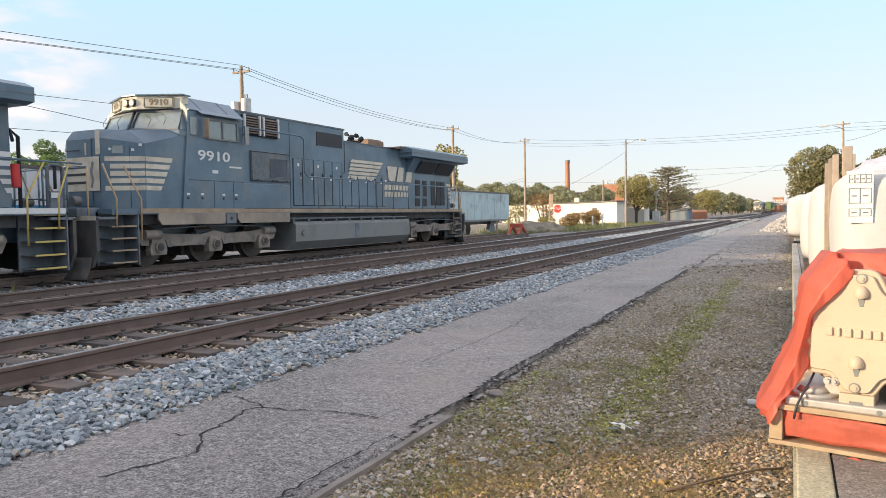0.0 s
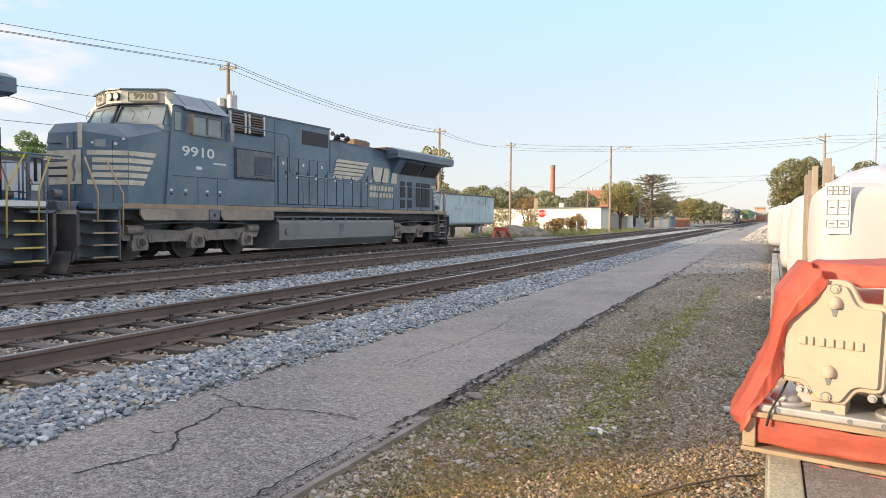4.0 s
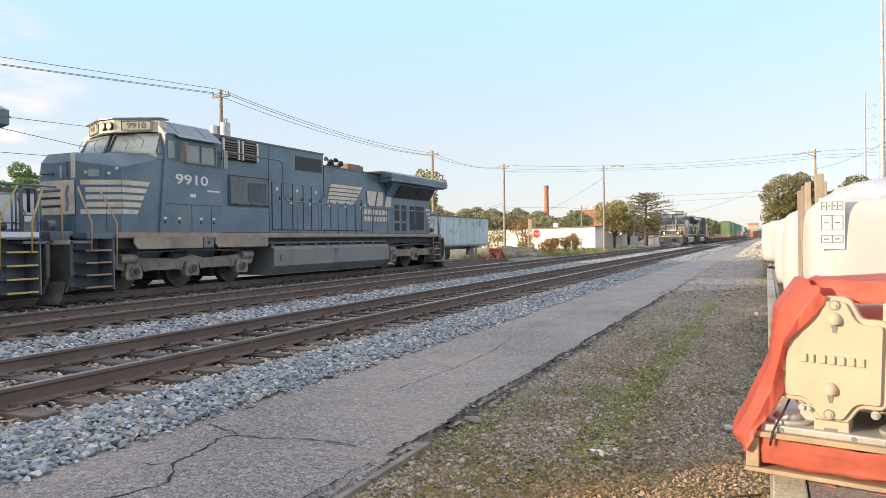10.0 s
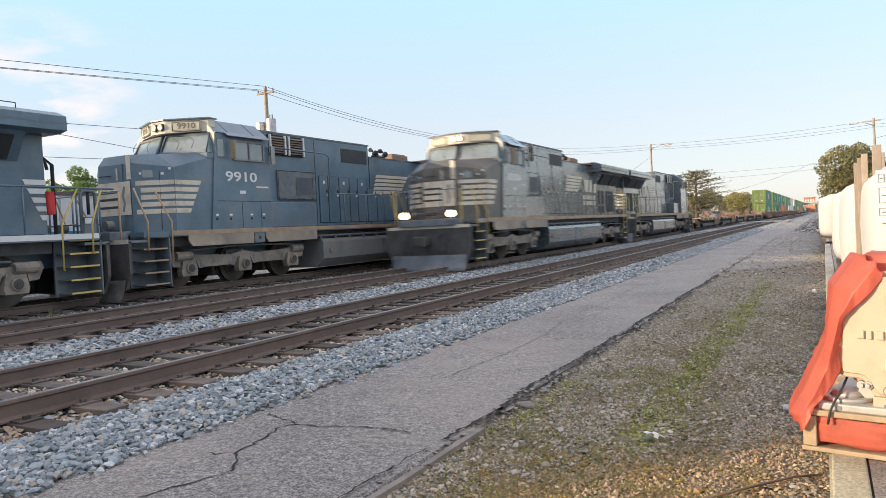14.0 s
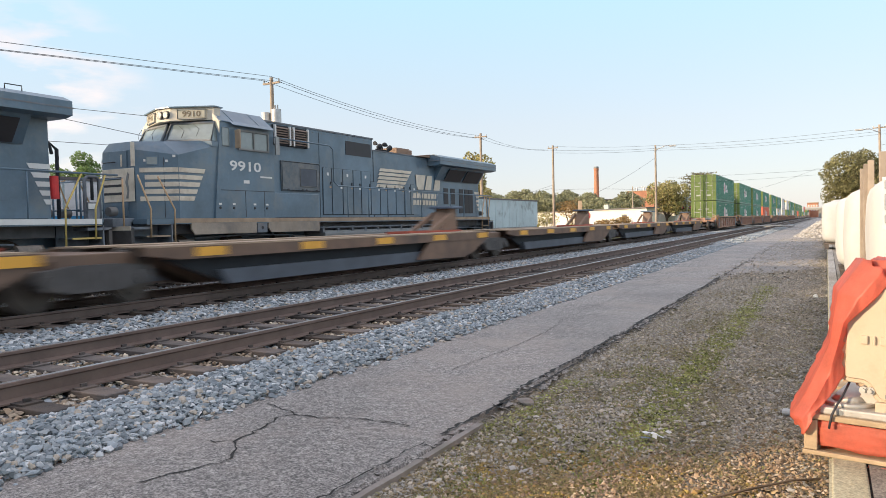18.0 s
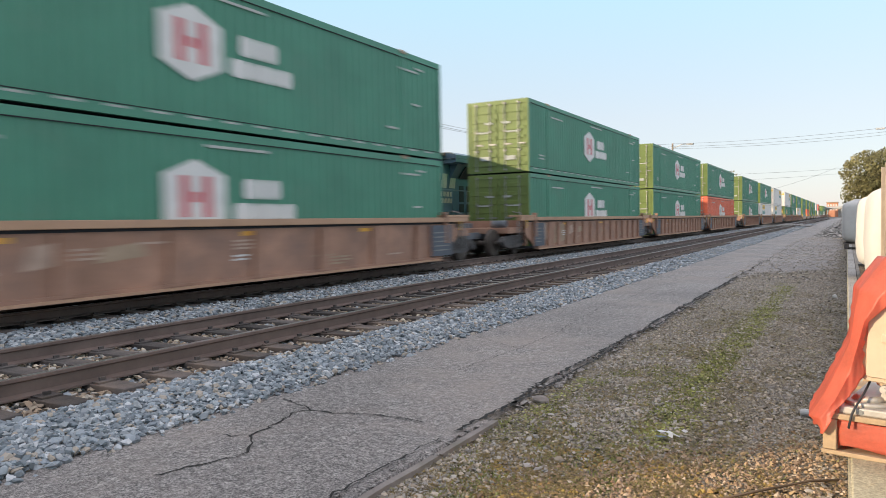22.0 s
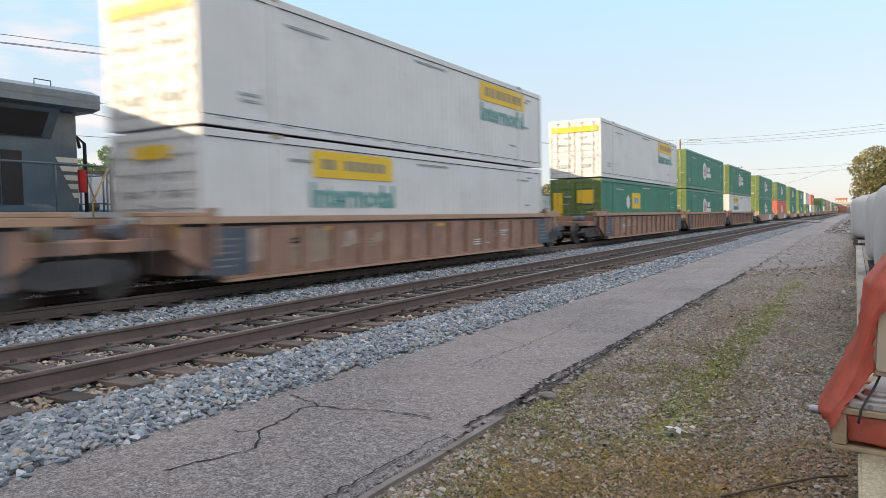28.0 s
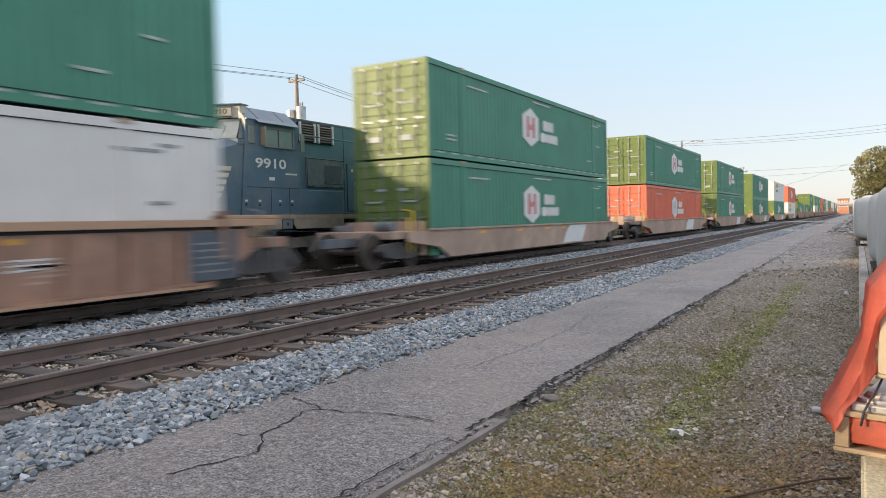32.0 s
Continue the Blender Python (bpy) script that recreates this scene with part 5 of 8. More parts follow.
            for k, (ya, yb, zb) in enumerate(((.36, .66, 1.32), (.94, 1.37, 1.0))):
                if e == "rear":
                    ya, yb = 20.65 + rs - ya, 20.65 + rs - yb
                part("step_handrail", tube(B(), [(s * 1.5, yb, zb), (s * 1.52, yb, 2.0), (s * 1.48, ya, 2.76), (s * 1.35, ya + d * .1, 2.80)], .021), rails, ob, "pale painted grab rail" if not gold else  "yellow grab rail")
        for x in (-1.2, -.5, .5, 1.2):
            part("end_rail_post", tube(B(), [(x, y + d * .05, 1.56), (x, y + d * .05, 2.72)], .022), rails if abs(x) > 1 else paint, ob)
        part("end_rail", tube(B(), [(-1.2, y + d * .05, 2.72), (-.5, y + d * .05, 2.72), (-.5, y + d * .05, 2.0), (.5, y + d * .05, 2.0), (.5, y + d * .05, 2.72), (1.2, y + d * .05, 2.72)], .022), paint, ob)
    for s in (-1, 1):
        part("handrail", tube(B(), [(s * 1.48, 5.0, 4.12), (s * 1.48, 7.75, 4.10), (s * 1.48, 7.95, 4.0), (s * 1.48, 7.95, 2.95), (s * 1.48, 8.15, 2.82), (s * 1.48, 20.6 + rs, 2.76)], .024), paint, ob)
        for k in range(10):
            yy = 8.7 + k * 1.25
            part("handrail_post", tube(B(), [(s * 1.48, yy, 1.76), (s * 1.48, yy, 2.81 - .0045 * (yy - 8))], .018), paint, ob)
    for i in range(5):
        z = 2.1 + i * .19
        part("rear_stripe", box(B(), -.86, .86, he + .002, he + .014, z, z + .11), "white", ob)
        for s in (-1, 1):
            w = .12 + .085 * i
            part("rear_stripe", prism(B(), [(he - .01, z), (he - w, z), (he - w - .06, z + .11), (he - .01, z + .11)], s * .872, s * .884), "decal" if rs else "white", ob)
    return ob


MOVING = []                              # thing, x, z, turn, place along the train
parked = locomotive("diesel_locomotive", "parked black diesel locomotive with cream nose stripes, number 9910", number="9910")
parked.matrix_basis = pose(XC, 11.15, 0)
coupled = locomotive("diesel_locomotive", "parked black diesel locomotive coupled nose to tail, yellow step rails", rails="yellow", gold=True, rs=1.45)
coupled.matrix_basis = pose(XC, -11.1, 0)
part("fire_extinguisher", rod(B(), (1.36, 20.62, 2.2), (1.34, 20.62, 2.68), .085, 12), "signred", coupled, "red extinguisher cylinder")
cab_ = part("hose_rack", tube(B(), [(1.2, 21.42, 1.58), (1.2, 21.42, 2.66), (1.2, 21.5, 2.72), (1.2, 21.7, 2.72), (1.2, 21.78, 2.66), (1.2, 21.78, 1.58)], .04), "under", coupled, "dark upright rack on the rear platform")
part("rack_bar", tube(B(), [(1.2, 21.6, 2.2), (1.2, 21.6, 2.7)], .035), "seam", cab_)
part("rack_plate", box(B(), 1.16, 1.24, 21.45, 21.75, 1.7, 2.15, .01), "under", cab_)
part("warning_label", box(B(), 1.252, 1.258, 21.46, 21.66, 2.0, 2.12), "decal", cab_)
part("roof_grab", tube(B(), [(1.2, 19.75, 4.40), (1.2, 19.75, 4.50), (1.2, 20.1, 4.50), (1.2, 20.1, 4.40)], .012), "seam", coupled)
part("brake_wheel_post", tube(B(), [(.9, 21.0, 1.58), (.9, 21.0, 3.3), (.8, 20.9, 3.45), (.9, 20.88, 3.2)], .04), "seam", coupled, "black pipe post behind the hood")
lead = locomotive("lead_locomotive", "moving dusty black diesel locomotive with lit headlights and cream stripes", rails="yellow", lit=True, gold=True, paint="dusty")
trail = locomotive("trailing_locomotive", "moving dusty black diesel locomotive running long hood first", rails="yellow", gold=True, paint="dusty")
MOVING += [(lead, XB, 0, 0, -0.1), (trail, XB, 0, 180, 42.36)]


# ---- freight cars ----
def car_truck(parent, y):
    """Two-axle freight truck with side frames, springs and wheelsets."""
    tr = part("truck", box(B(), -.85, .85, y - .2, y + .2, .62, .95), "freighttruck", parent)
    for s in (-1, 1):
        prof = [(y - 1.05, .78), (y - .95, .92), (y - .4, .98), (y + .4, .98), (y + .95, .92), (y + 1.05, .78), (y + .9, .66), (y + .45, .56), (y - .45, .56), (y - .9, .66)]
        part("side_frame", prism(B(), prof, s * .98, s * 1.12), "freighttruck", tr)
        for d in (-.85, .85):
            part("bearing", rod(B(), (s * 1.05, y + d, .74), (s * 1.2, y + d, .74), .12, 12), "freighttruck", tr)
        bm = B()
        for dy in (-.18, 0, .18):
            rod(bm, (s * 1.07, y + dy, .62), (s * 1.07, y + dy, .88), .07, 8)
        part("spring_pack", bm, "freighttruck", tr)
    for d in (-.85, .85):
        wheelset(tr, y + d, .74, .44)
    return tr


def well_car(name, label, ribbed, first, last, paint, far=False, pitch=1.02):
    """One unit of a well car; y = 0 where its container begins."""
    ob = thing(name, label, "well car", group="well cars of the freight train")
    y0, y1 = -1.3, 16.9
    for s in (-1, 1):
        if ribbed:
            part("side_wall", prism(B(), [(y0 + .6, 1.5), (y1 - .6, 1.5), (y1 - .6, 1.0), (y1 - 1.6, .48), (y0 + 1.6, .48), (y0 + .6, 1.0)], s * 1.30, s * 1.335), paint, ob)
            part("top_sill", box(B(), s * 1.25, s * 1.43, y0, y1, 1.48, 1.61, .01), "browntop", ob, "pale tan worn top sill")
            part("bottom_sill", box(B(), s * 1.25, s * 1.40, y0 + 1.6, y1 - 1.6, .44, .53), paint, ob)
            if s > 0 and not far:
                bm = B()
                prism(bm, [(-.13, .5), (.13, .5), (.09, 1.40), (-.09, 1.40)], 1.335, 1.42)
                me = bpy.data.meshes.new("rib")
                bm.to_mesh(me)
                bm.free()
                me.materials.append(M[paint])
                k = y0 + 1.75
                while k < y1 - 1.5:
                    share("rib", me, ob, pose(0, k, 0))
                    k += pitch
                # the shade below the top sill, painted as a near-black strip
                part("sill_shadow_gap", box(B(), 1.336, 1.35, y0 + .7, y1 - .7, 1.43, 1.478), "seam", ob, "dark strip painted as shade below the top sill")
                part("bottom_flange", box(B(), 1.335, 1.44, y0 + 1.65, y1 - 1.65, .43, .475), "browntop", ob)
                rl = random.Random(int(pitch * 100) + first * 2 + last)
                for e0, e1 in ((-.05, .92), (14.75, 15.85)):
                    dp = part("data_panel", box(B(), 1.422, 1.428, e0, e1, .56, 1.40), "datapanel", ob, "dark stencil panel with lettering bars")
                    bm = B()
                    for q in range(5):
                        box(bm, 1.428, 1.431, e0 + .12, e1 - rl.uniform(.12, .4), .70 + q * .12, .735 + q * .12)
                    part("stencil", bm, "tank", dp)
                    part("panel_board", box(B(), 1.335, 1.42, e0 + .02, e1 - .02, .58, 1.38), paint, ob)
                for _ in range(9):
                    a0, z0, w0 = rl.uniform(1.6, 13.6), rl.uniform(.68, 1.22), rl.uniform(.35, 1.1)
                    bm = B()
                    for q in range(rl.choice((1, 2, 3))):
                        box(bm, 1.336, 1.341, a0, a0 + w0 * rl.uniform(.6, 1), z0 - q * .07, z0 - q * .07 + .035)
                    part("stencil", bm, rl.choice(("decalfaint", "decalfaint", "decal", "sill")), ob, "faded bars of lettering")
                for a0 in (3.2, 7.9, 11.6):
                    part("reflector", box(B(), 1.336, 1.342, a0, a0 + .42, 1.30, 1.38), "reflect", ob)
                for e0, e1 in ((y0 - .05, .15), (15.5, y1 + .05)):
                    part("end_walkway", box(B(), 1.0, 1.43, e0, e1, 1.612, 1.68, .01), "browntop", ob, "raised tan end walkway")
                    part("end_post", box(B(), 1.30, 1.45, e0 if e0 > 0 else e1 - .12, (e0 if e0 > 0 else e1 - .12) + .12, .9, 1.76, .01), paint, ob)
        else:
            part("side_wall", prism(B(), [(y0, 1.24), (y1, 1.24), (y1, .98), (y1 - 1.5, .80), (y1 - 2.1, .50), (y0 + 2.1, .50), (y0 + 1.5, .80), (y0, .98)], s * 1.28, s * 1.36), paint, ob)
            part("top_sill", box(B(), s * 1.26, s * 1.40, y0 + 1, y1 - 1, 1.24, 1.30, .01), paint, ob)
            for yy in (2.6, 5.4, 7.8, 9.4):
                part("reflector", box(B(), s * 1.36, s * 1.366, yy, yy + .45, 1.10, 1.17), "reflect", ob)
            if s > 0:
                part("worn_patch", prism(B(), [(9.6, .55), (11.8, .55), (12.3, 1.2), (10.4, 1.22), (9.9, .95)], 1.36, 1.365), "decal", ob, "pale scraped paint patch")
    part("floor", box(B(), -1.28, 1.28, y0 + 1.6, y1 - 1.6, .47, .56), "under", ob)
    for y, d, end in ((y0, 1, first), (y1, -1, last)):
        lo, hi = (y - .5, y + 1.5) if d > 0 else (y - 1.5, y + .5)
        part("end_platform", box(B(), -1.2, 1.2, lo, hi, 1.05, 1.25, .02), paint, ob)
        part("bulkhead", box(B(), -1.25, 1.25, y + d * .9 - .05, y + d * .9 + .05, .6, 1.5), paint, ob)
        part("end_ladder", tube(tube(B(), [(1.3, y + d * .3, .7), (1.3, y + d * .3, 1.75), (1.0, y + d * .3, 1.8)], .02), [(1.3, y + d * .05, .7), (1.3, y + d * .05, 1.6)], .02), "decalyel" if not ribbed else "steel", ob)
        part("brake_cylinder", rod(B(), (.35, y, 1.37), (.9, y, 1.37), .13, 12), "under", ob)
        if not far:
            part("brake_valve", box(B(), -.9, -.5, y - .15, y + .15, 1.25, 1.42, .02), "under", ob)
            part("hand_grab", tube(B(), [(1.38, y + d * .5, 1.25), (1.44, y + d * .5, 1.25), (1.44, y + d * .5, 1.5), (1.38, y + d * .5, 1.5)], .012), "decalyel", ob)
        if end:
            car_truck(ob, y + d * .1)
            part("coupler", box(B(), -.12, .12, min(y - d * 1.7, y), max(y - d * 1.7, y), .88, 1.1), "under", ob)
        elif d < 0:
            car_truck(ob, y + .15)
    return ob


def spine_car(first, last):
    """One unit of an empty trailer-carrying spine car; y runs 0 to 15.2, joints at both ends."""
    ob = thing("spine_car", "empty rust-brown spine car with a raised trailer hitch", "flat car", group="spine cars of the freight train")
    part("centre_beam", prism(B(), [(0, 1.0), (15.2, 1.0), (15.2, .85), (13.2, .80), (12.4, .46), (2.8, .46), (2.0, .80), (0, .85)], -.32, .32), "spine", ob)
    for s in (-1, 1):
        part("side_sill", prism(B(), [(.8, 1.2), (14.4, 1.2), (14.4, 1.08), (13.6, .98), (1.6, .98), (.8, 1.08)], s * 1.24, s * 1.32), "spine", ob)
        # near-black plate puts the recess's shade into colour
        part("side_skirt", prism(B(), [(1.4, .98), (13.8, .98), (12.4, .50), (2.8, .50)], s * 1.02, s * 1.08), "seam", ob, "dark plate painted as the shaded recess under the sill")
        part("lower_beam", prism(B(), [(2.6, .74), (12.6, .74), (12.4, .46), (2.8, .46)], s * .92, s * 1.18), "datapanel", ob, "dark lower side beam")
        part("end_gusset", prism(B(), [(9.8, .52), (10.4, .98), (14.1, 1.18), (14.3, 1.0), (13.3, .62), (12.6, .46)], s * 1.2, s * 1.30), "spine", ob, "worn tan end gusset plate")
        for k in range(5):
            part("reflector", box(B(), s * 1.32, s * 1.33, 1.9 + k * 2.9, 2.65 + k * 2.9, 1.02, 1.18), "reflect", ob)
        part("deck_plate", box(B(), s * .4, s * 1.3, 1.0, 14.2, 1.2, 1.23), "sill", ob, "worn walkway deck")
        for k in range(5):
            part("outrigger", box(B(), s * .3, s * 1.22, 1.6 + k * 2.9, 1.75 + k * 2.9, 1.0, 1.19), "spine", ob)
    h = part("hitch", prism(B(), [(13.1, 1.22), (14.2, 1.22), (14.1, 1.98), (13.6, 1.98)], -.24, .24), "rustbrown", ob, "red-brown trailer hitch stand")
    part("hitch_plate", box(B(), -.42, .42, 13.4, 14.25, 1.98, 2.06, .02), "hitchblue", h, "blue-grey hitch plate")
    for s in (-1, 1):
        part("hitch_leg", prism(B(), [(11.9, 1.22), (12.2, 1.22), (13.7, 1.75), (13.6, 1.88)], s * .3, s * .38), "rustbrown", h)
        part("hitch_rail", box(B(), s * .28, s * .40, 10.8, 14.2, 1.21, 1.29), "bumperred", h, "red slide rail")
    part("joint", box(B(), -1.0, 1.0, -.6, .8, .85, 1.15, .02), "spine", ob)
    car_truck(ob, .1 if not first else .6)
    if last:
        car_truck(ob, 14.7)
    return ob


CL, CH = 15.72, 2.62


def container(name, label, paint, door, style, far=False):
    """A 53-foot box, y = 0 at its door end, bottom at z = 0."""
    ob = thing(name, label, "shipping container", group="containers of the freight train")
    W = 1.22
    # corrugated side walls
    for s in (-1, 1):
        bm = B()
        pts = []
        y, dep = .12, .008 if paint == "cwhite" else .03
        while y < CL - .12:
            pts += [(y, 0), (y + .10, 0), (y + .135, dep), (y + .225, dep)]
            y += .26
        pts.append((CL - .1, 0))
        a = [bm.verts.new((s * (W - .015 - d), yy, .16)) for yy, d in pts]
        b = [bm.verts.new((s * (W - .015 - d), yy, CH - .13)) for yy, d in pts]
        for i in range(len(pts) - 1):
            bm.faces.new((a[i], a[i + 1], b[i + 1], b[i]) if s > 0 else (a[i + 1], a[i], b[i], b[i + 1]))
        part("side_wall", bm, paint, ob)
        part("bottom_rail", box(box(B(), s * (W - .1), s * W, 0, CL, 0, .10), s * (W - .06), s * (W - .008), 0, CL, .10, .17), paint, ob)
        part("top_rail", box(B(), s * (W - .08), s * W, 0, CL, CH - .14, CH), paint, ob)
        for yy in (0, CL - .12) if far else (0, 1.85, CL - 2.0, CL - .12):
            part("corner_post", box(B(), s * (W - .1), s * (W + .004), yy, yy + .12, 0, CH + (.02 if yy in (1.85, CL - 2.0) else 0)), paint, ob)
        if not far:
            part("rail_seams", box(box(B(), s * (W - .03), s * (W + .001), .1, CL - .1, .172, .186), s * (W - .03), s * (W + .001), .1, CL - .1, CH - .156, CH - .142), "seam", ob, "dark seams along the rails")
    if not far:
        bm = B()
        for k in range(19):
            box(bm, W - .008, W - .004, .45 + k * .8, .83 + k * .8, .118, .155)
        part("tape_strip", bm, "markfaint", ob, "row of white dashes along the bottom rail")
    part("roof", box(B(), -W + .05, W - .05, .02, CL - .02, CH - .05, CH - .01), paint, ob)
    part("floor", box(B(), -W + .05, W - .05, .02, CL - .02, .03, .12), "under", ob)
    part("end_wall", box(B(), -W + .08, W - .08, CL - .08, CL - .04, .1, CH - .06), paint, ob)
    # door end
    part("door_header", box(B(), -W, W, -.01, .1, CH - .16, CH - .002), door, ob)
    part("door_sill", box(B(), -W, W, -.01, .1, .002, .14), door, ob)
    for s in (-1, 1):
        part("door_post", box(B(), s * (W - .1), s * (W + .002), -.02, -.004, 0.05, CH - .05), door, ob)
        d = part("door", box(B(), s * .01, s * (W - .1), .01, .05, .14, CH - .16, .01), door, ob)
        for k in range(0 if far else 7):
            part("door_rib", box(B(), s * .06, s * (W - .14), -.02, .012, .24 + k * .32, .38 + k * .32, .008), door, d)
        for x in () if far else (.3, .85):
            bm = B()
            for zz in (.1, .8, 1.5, CH - .12):
                box(bm, s * x - .05, s * x + .05, -.05, .01, zz - .03, zz + .03)
            box(bm, s * x - .02, s * x + .26, -.06, -.035, 1.0, 1.05)
            part("locking_bar", rod(bm, (s * x, -.045, .08), (s * x, -.045, CH - .08), .018, 8), door if paint == "cwhite" else "steel", d)
        part("placard", box(B(), s * .35 - .16, s * .35 + .16, -.034, -.022, 1.77, 1.84), "markfaint", d)
        if not far:
            part("placard", box(B(), s * .6 - .22, s * .6 + .22, -.034, -.022, 1.45, 1.50), "markfaint", d)
            part("placard", box(B(), s * .5 - .2, s * .5 + .2, -.034, -.022, .45, .60), "markfaint", d)
    q = W - .008
    if style == "hex":
        part("logo_hexagon", prism(B(), [(6.25, 1.05), (6.95, .76), (7.65, 1.05), (7.65, 1.82), (6.95, 2.10), (6.25, 1.82)], q, q + .012), "decal", ob, "white hexagon logo")
        bm = B()
        for a, b in ((6.6, 6.80), (7.10, 7.30)):
            box(bm, q + .012, q + .016, a, b, 1.08, 1.80)
        box(bm, q + .012, q + .016, 6.86, 7.04, 1.34, 1.52)
        part("logo_mark", bm, "decalred" if paint != "red" else "markfaint", ob, "mark in the logo")
        def blob(a, b, z0, z1):
            c = .07
            part("lettering_block", prism(B(), [(a + c, z0), (b - c, z0), (b, z0 + c), (b, z1 - c), (b - c, z1), (a + c, z1), (a, z1 - c), (a, z0 + c)], q, q + .01), "decal", ob)
        if far:
            blob(7.9, 9.4, 1.05, 1.75)
        else:
            for a, b in ((8.1, 8.46), (8.5, 8.78), (8.82, 9.1)):
                blob(a, b, 1.42, 1.80)
            for a, b in ((7.85, 8.3), (8.33, 8.58), (8.61, 8.92), (8.95, 9.2), (9.23, 9.52)):
                blob(a, b, 1.0, 1.34)
    elif style == "yellow":
        part("logo_panel", box(B(), q, q + .012, 3.0, 6.0, 1.85, 2.42), "decalyel", ob, "yellow logo panel")
        bm = B()
        for k in range(9):
            if k != 2:
                box(bm, q + .012, q + .016, 3.3 + k * .27, 3.48 + k * .27, 2.03, 2.25)
        part("logo_mark", bm, "tank", ob)
        text_part("lettering", "Intermodal", .72, pose(q + .004, 4.5, 1.45, 90, 0, 90), "decalteal", ob, label="teal lettering", bold=.022)
        part("door_sign", box(B(), -.5, .5, -.055, -.047, 2.1, 2.35), "decalyel", ob, "small yellow sign on the doors")
    elif style == "yellowrear":
        part("logo_panel", box(B(), q, q + .012, 10.9, 14.2, 1.85, 2.42), "decalyel", ob, "yellow logo panel")
        for k in range(7):
            part("logo_letter", box(B(), q + .012, q + .016, 11.2 + k * .41, 11.5 + k * .41, 2.0, 2.28), "sill", ob)
        text_part("lettering", "Intermodal", .74, pose(q + .004, 12.55, 1.48, 90, 0, 90), "decalteal", ob, label="teal lettering", bold=.022)
        part("door_sign", box(B(), -1.1, 1.1, -.055, -.047, 2.05, 2.3), "decalyel", ob, "yellow band across the doors")
    elif style == "panel":
        part("door_band", box(B(), -1.05, -.6, -.055, -.047, .6, 2.0), "decalyel", ob, "yellow strip on the door")

        part("logo_panel", box(B(), q, q + .012, 5.1, 6.7, 1.25, 2.05), "decalyel", ob, "yellow square sticker")
        part("logo_hexagon", prism(B(), [(4.1, 1.4), (4.38, 1.23), (4.66, 1.4), (4.66, 1.75), (4.38, 1.92), (4.1, 1.75)], q, q + .012), "decal", ob, "small white hexagon")
        part("door_panel", box(B(), .1, .9, -.055, -.047, 1.5, 2.1), "decalyel", ob, "yellow sticker on the door")
        part("logo_mark", box(box(B(), q + .012, q + .016, 5.6, 5.85, 1.5, 1.8), q + .012, q + .016, 6.0, 6.3, 1.5, 1.8), "graffiti", ob)
    marks = ((1.0, 1.5, .62), (1.0, 1.5, .50), (7.2, 8.8, 2.32), (13.6, 14.5, 2.15), (13.0, 13.5, .6), (14.2, 14.6, 1.3), (2.3, 3.6, 2.15), (14.4, 14.8, 2.25))
    for a, b, z in marks[2:4] if far else marks:
        part("marking", box(B(), q, q + .01, a, b, z, z + .05), "markfaint" if paint != "cwhite" else "steel", ob)
    for a in () if far else (1.85, CL - 2.0):
        part("corner_casting", box(B(), W - .02, W + .02, a - .06, a + .18, CH - .06, CH + .02), "sill", ob)
    return ob


KINDS = {}


def stack_box(kind, far=False):
    makers = {"green": ("shipping_container", "dark green corrugated container with a white hexagon logo", "green", "greenlt", "hex"),
              "red": ("shipping_container", "red-orange corrugated container with a white hexagon logo", "red", "red", "hex"),
              "white": ("shipping_container", "white container with a yellow logo panel", "cwhite", "cwhite", "yellow"),
              "whitetop": ("shipping_container", "white container with yellow and teal lettering near its end", "cwhite", "cwhite", "yellowrear"),
              "plain": ("shipping_container", "dark green container with a yellow square sticker", "green", "greenlt", "panel")}
    key = (kind, far)
    if key not in KINDS:
        KINDS[key] = container(*makers[kind], far)
        return KINDS[key]
    return copy_thing(KINDS[key], Matrix())


CARS = {}


def car(kind, first, last, far=False, pitch=1.02):
    key = (kind, first, last, far, pitch)
    if key in CARS:
        return copy_thing(CARS[key], Matrix())
    if kind == "ribbed":
        CARS[key] = well_car("well_car", "rust-brown ribbed double-stack well car with worn paint", True, first, last, "brown", far, pitch)
    elif kind == "smooth":
        CARS[key] = well_car("well_car", "smooth grey-brown double-stack well car with yellow reflectors", False, first, last, "grey")
    else:
        CARS[key] = spine_car(first, last)
    return CARS[key]


for i in range(5):
    MOVING.append((car("spine", i == 0, i == 4), XB, 0, 0, 47.6 + i * 15.2))

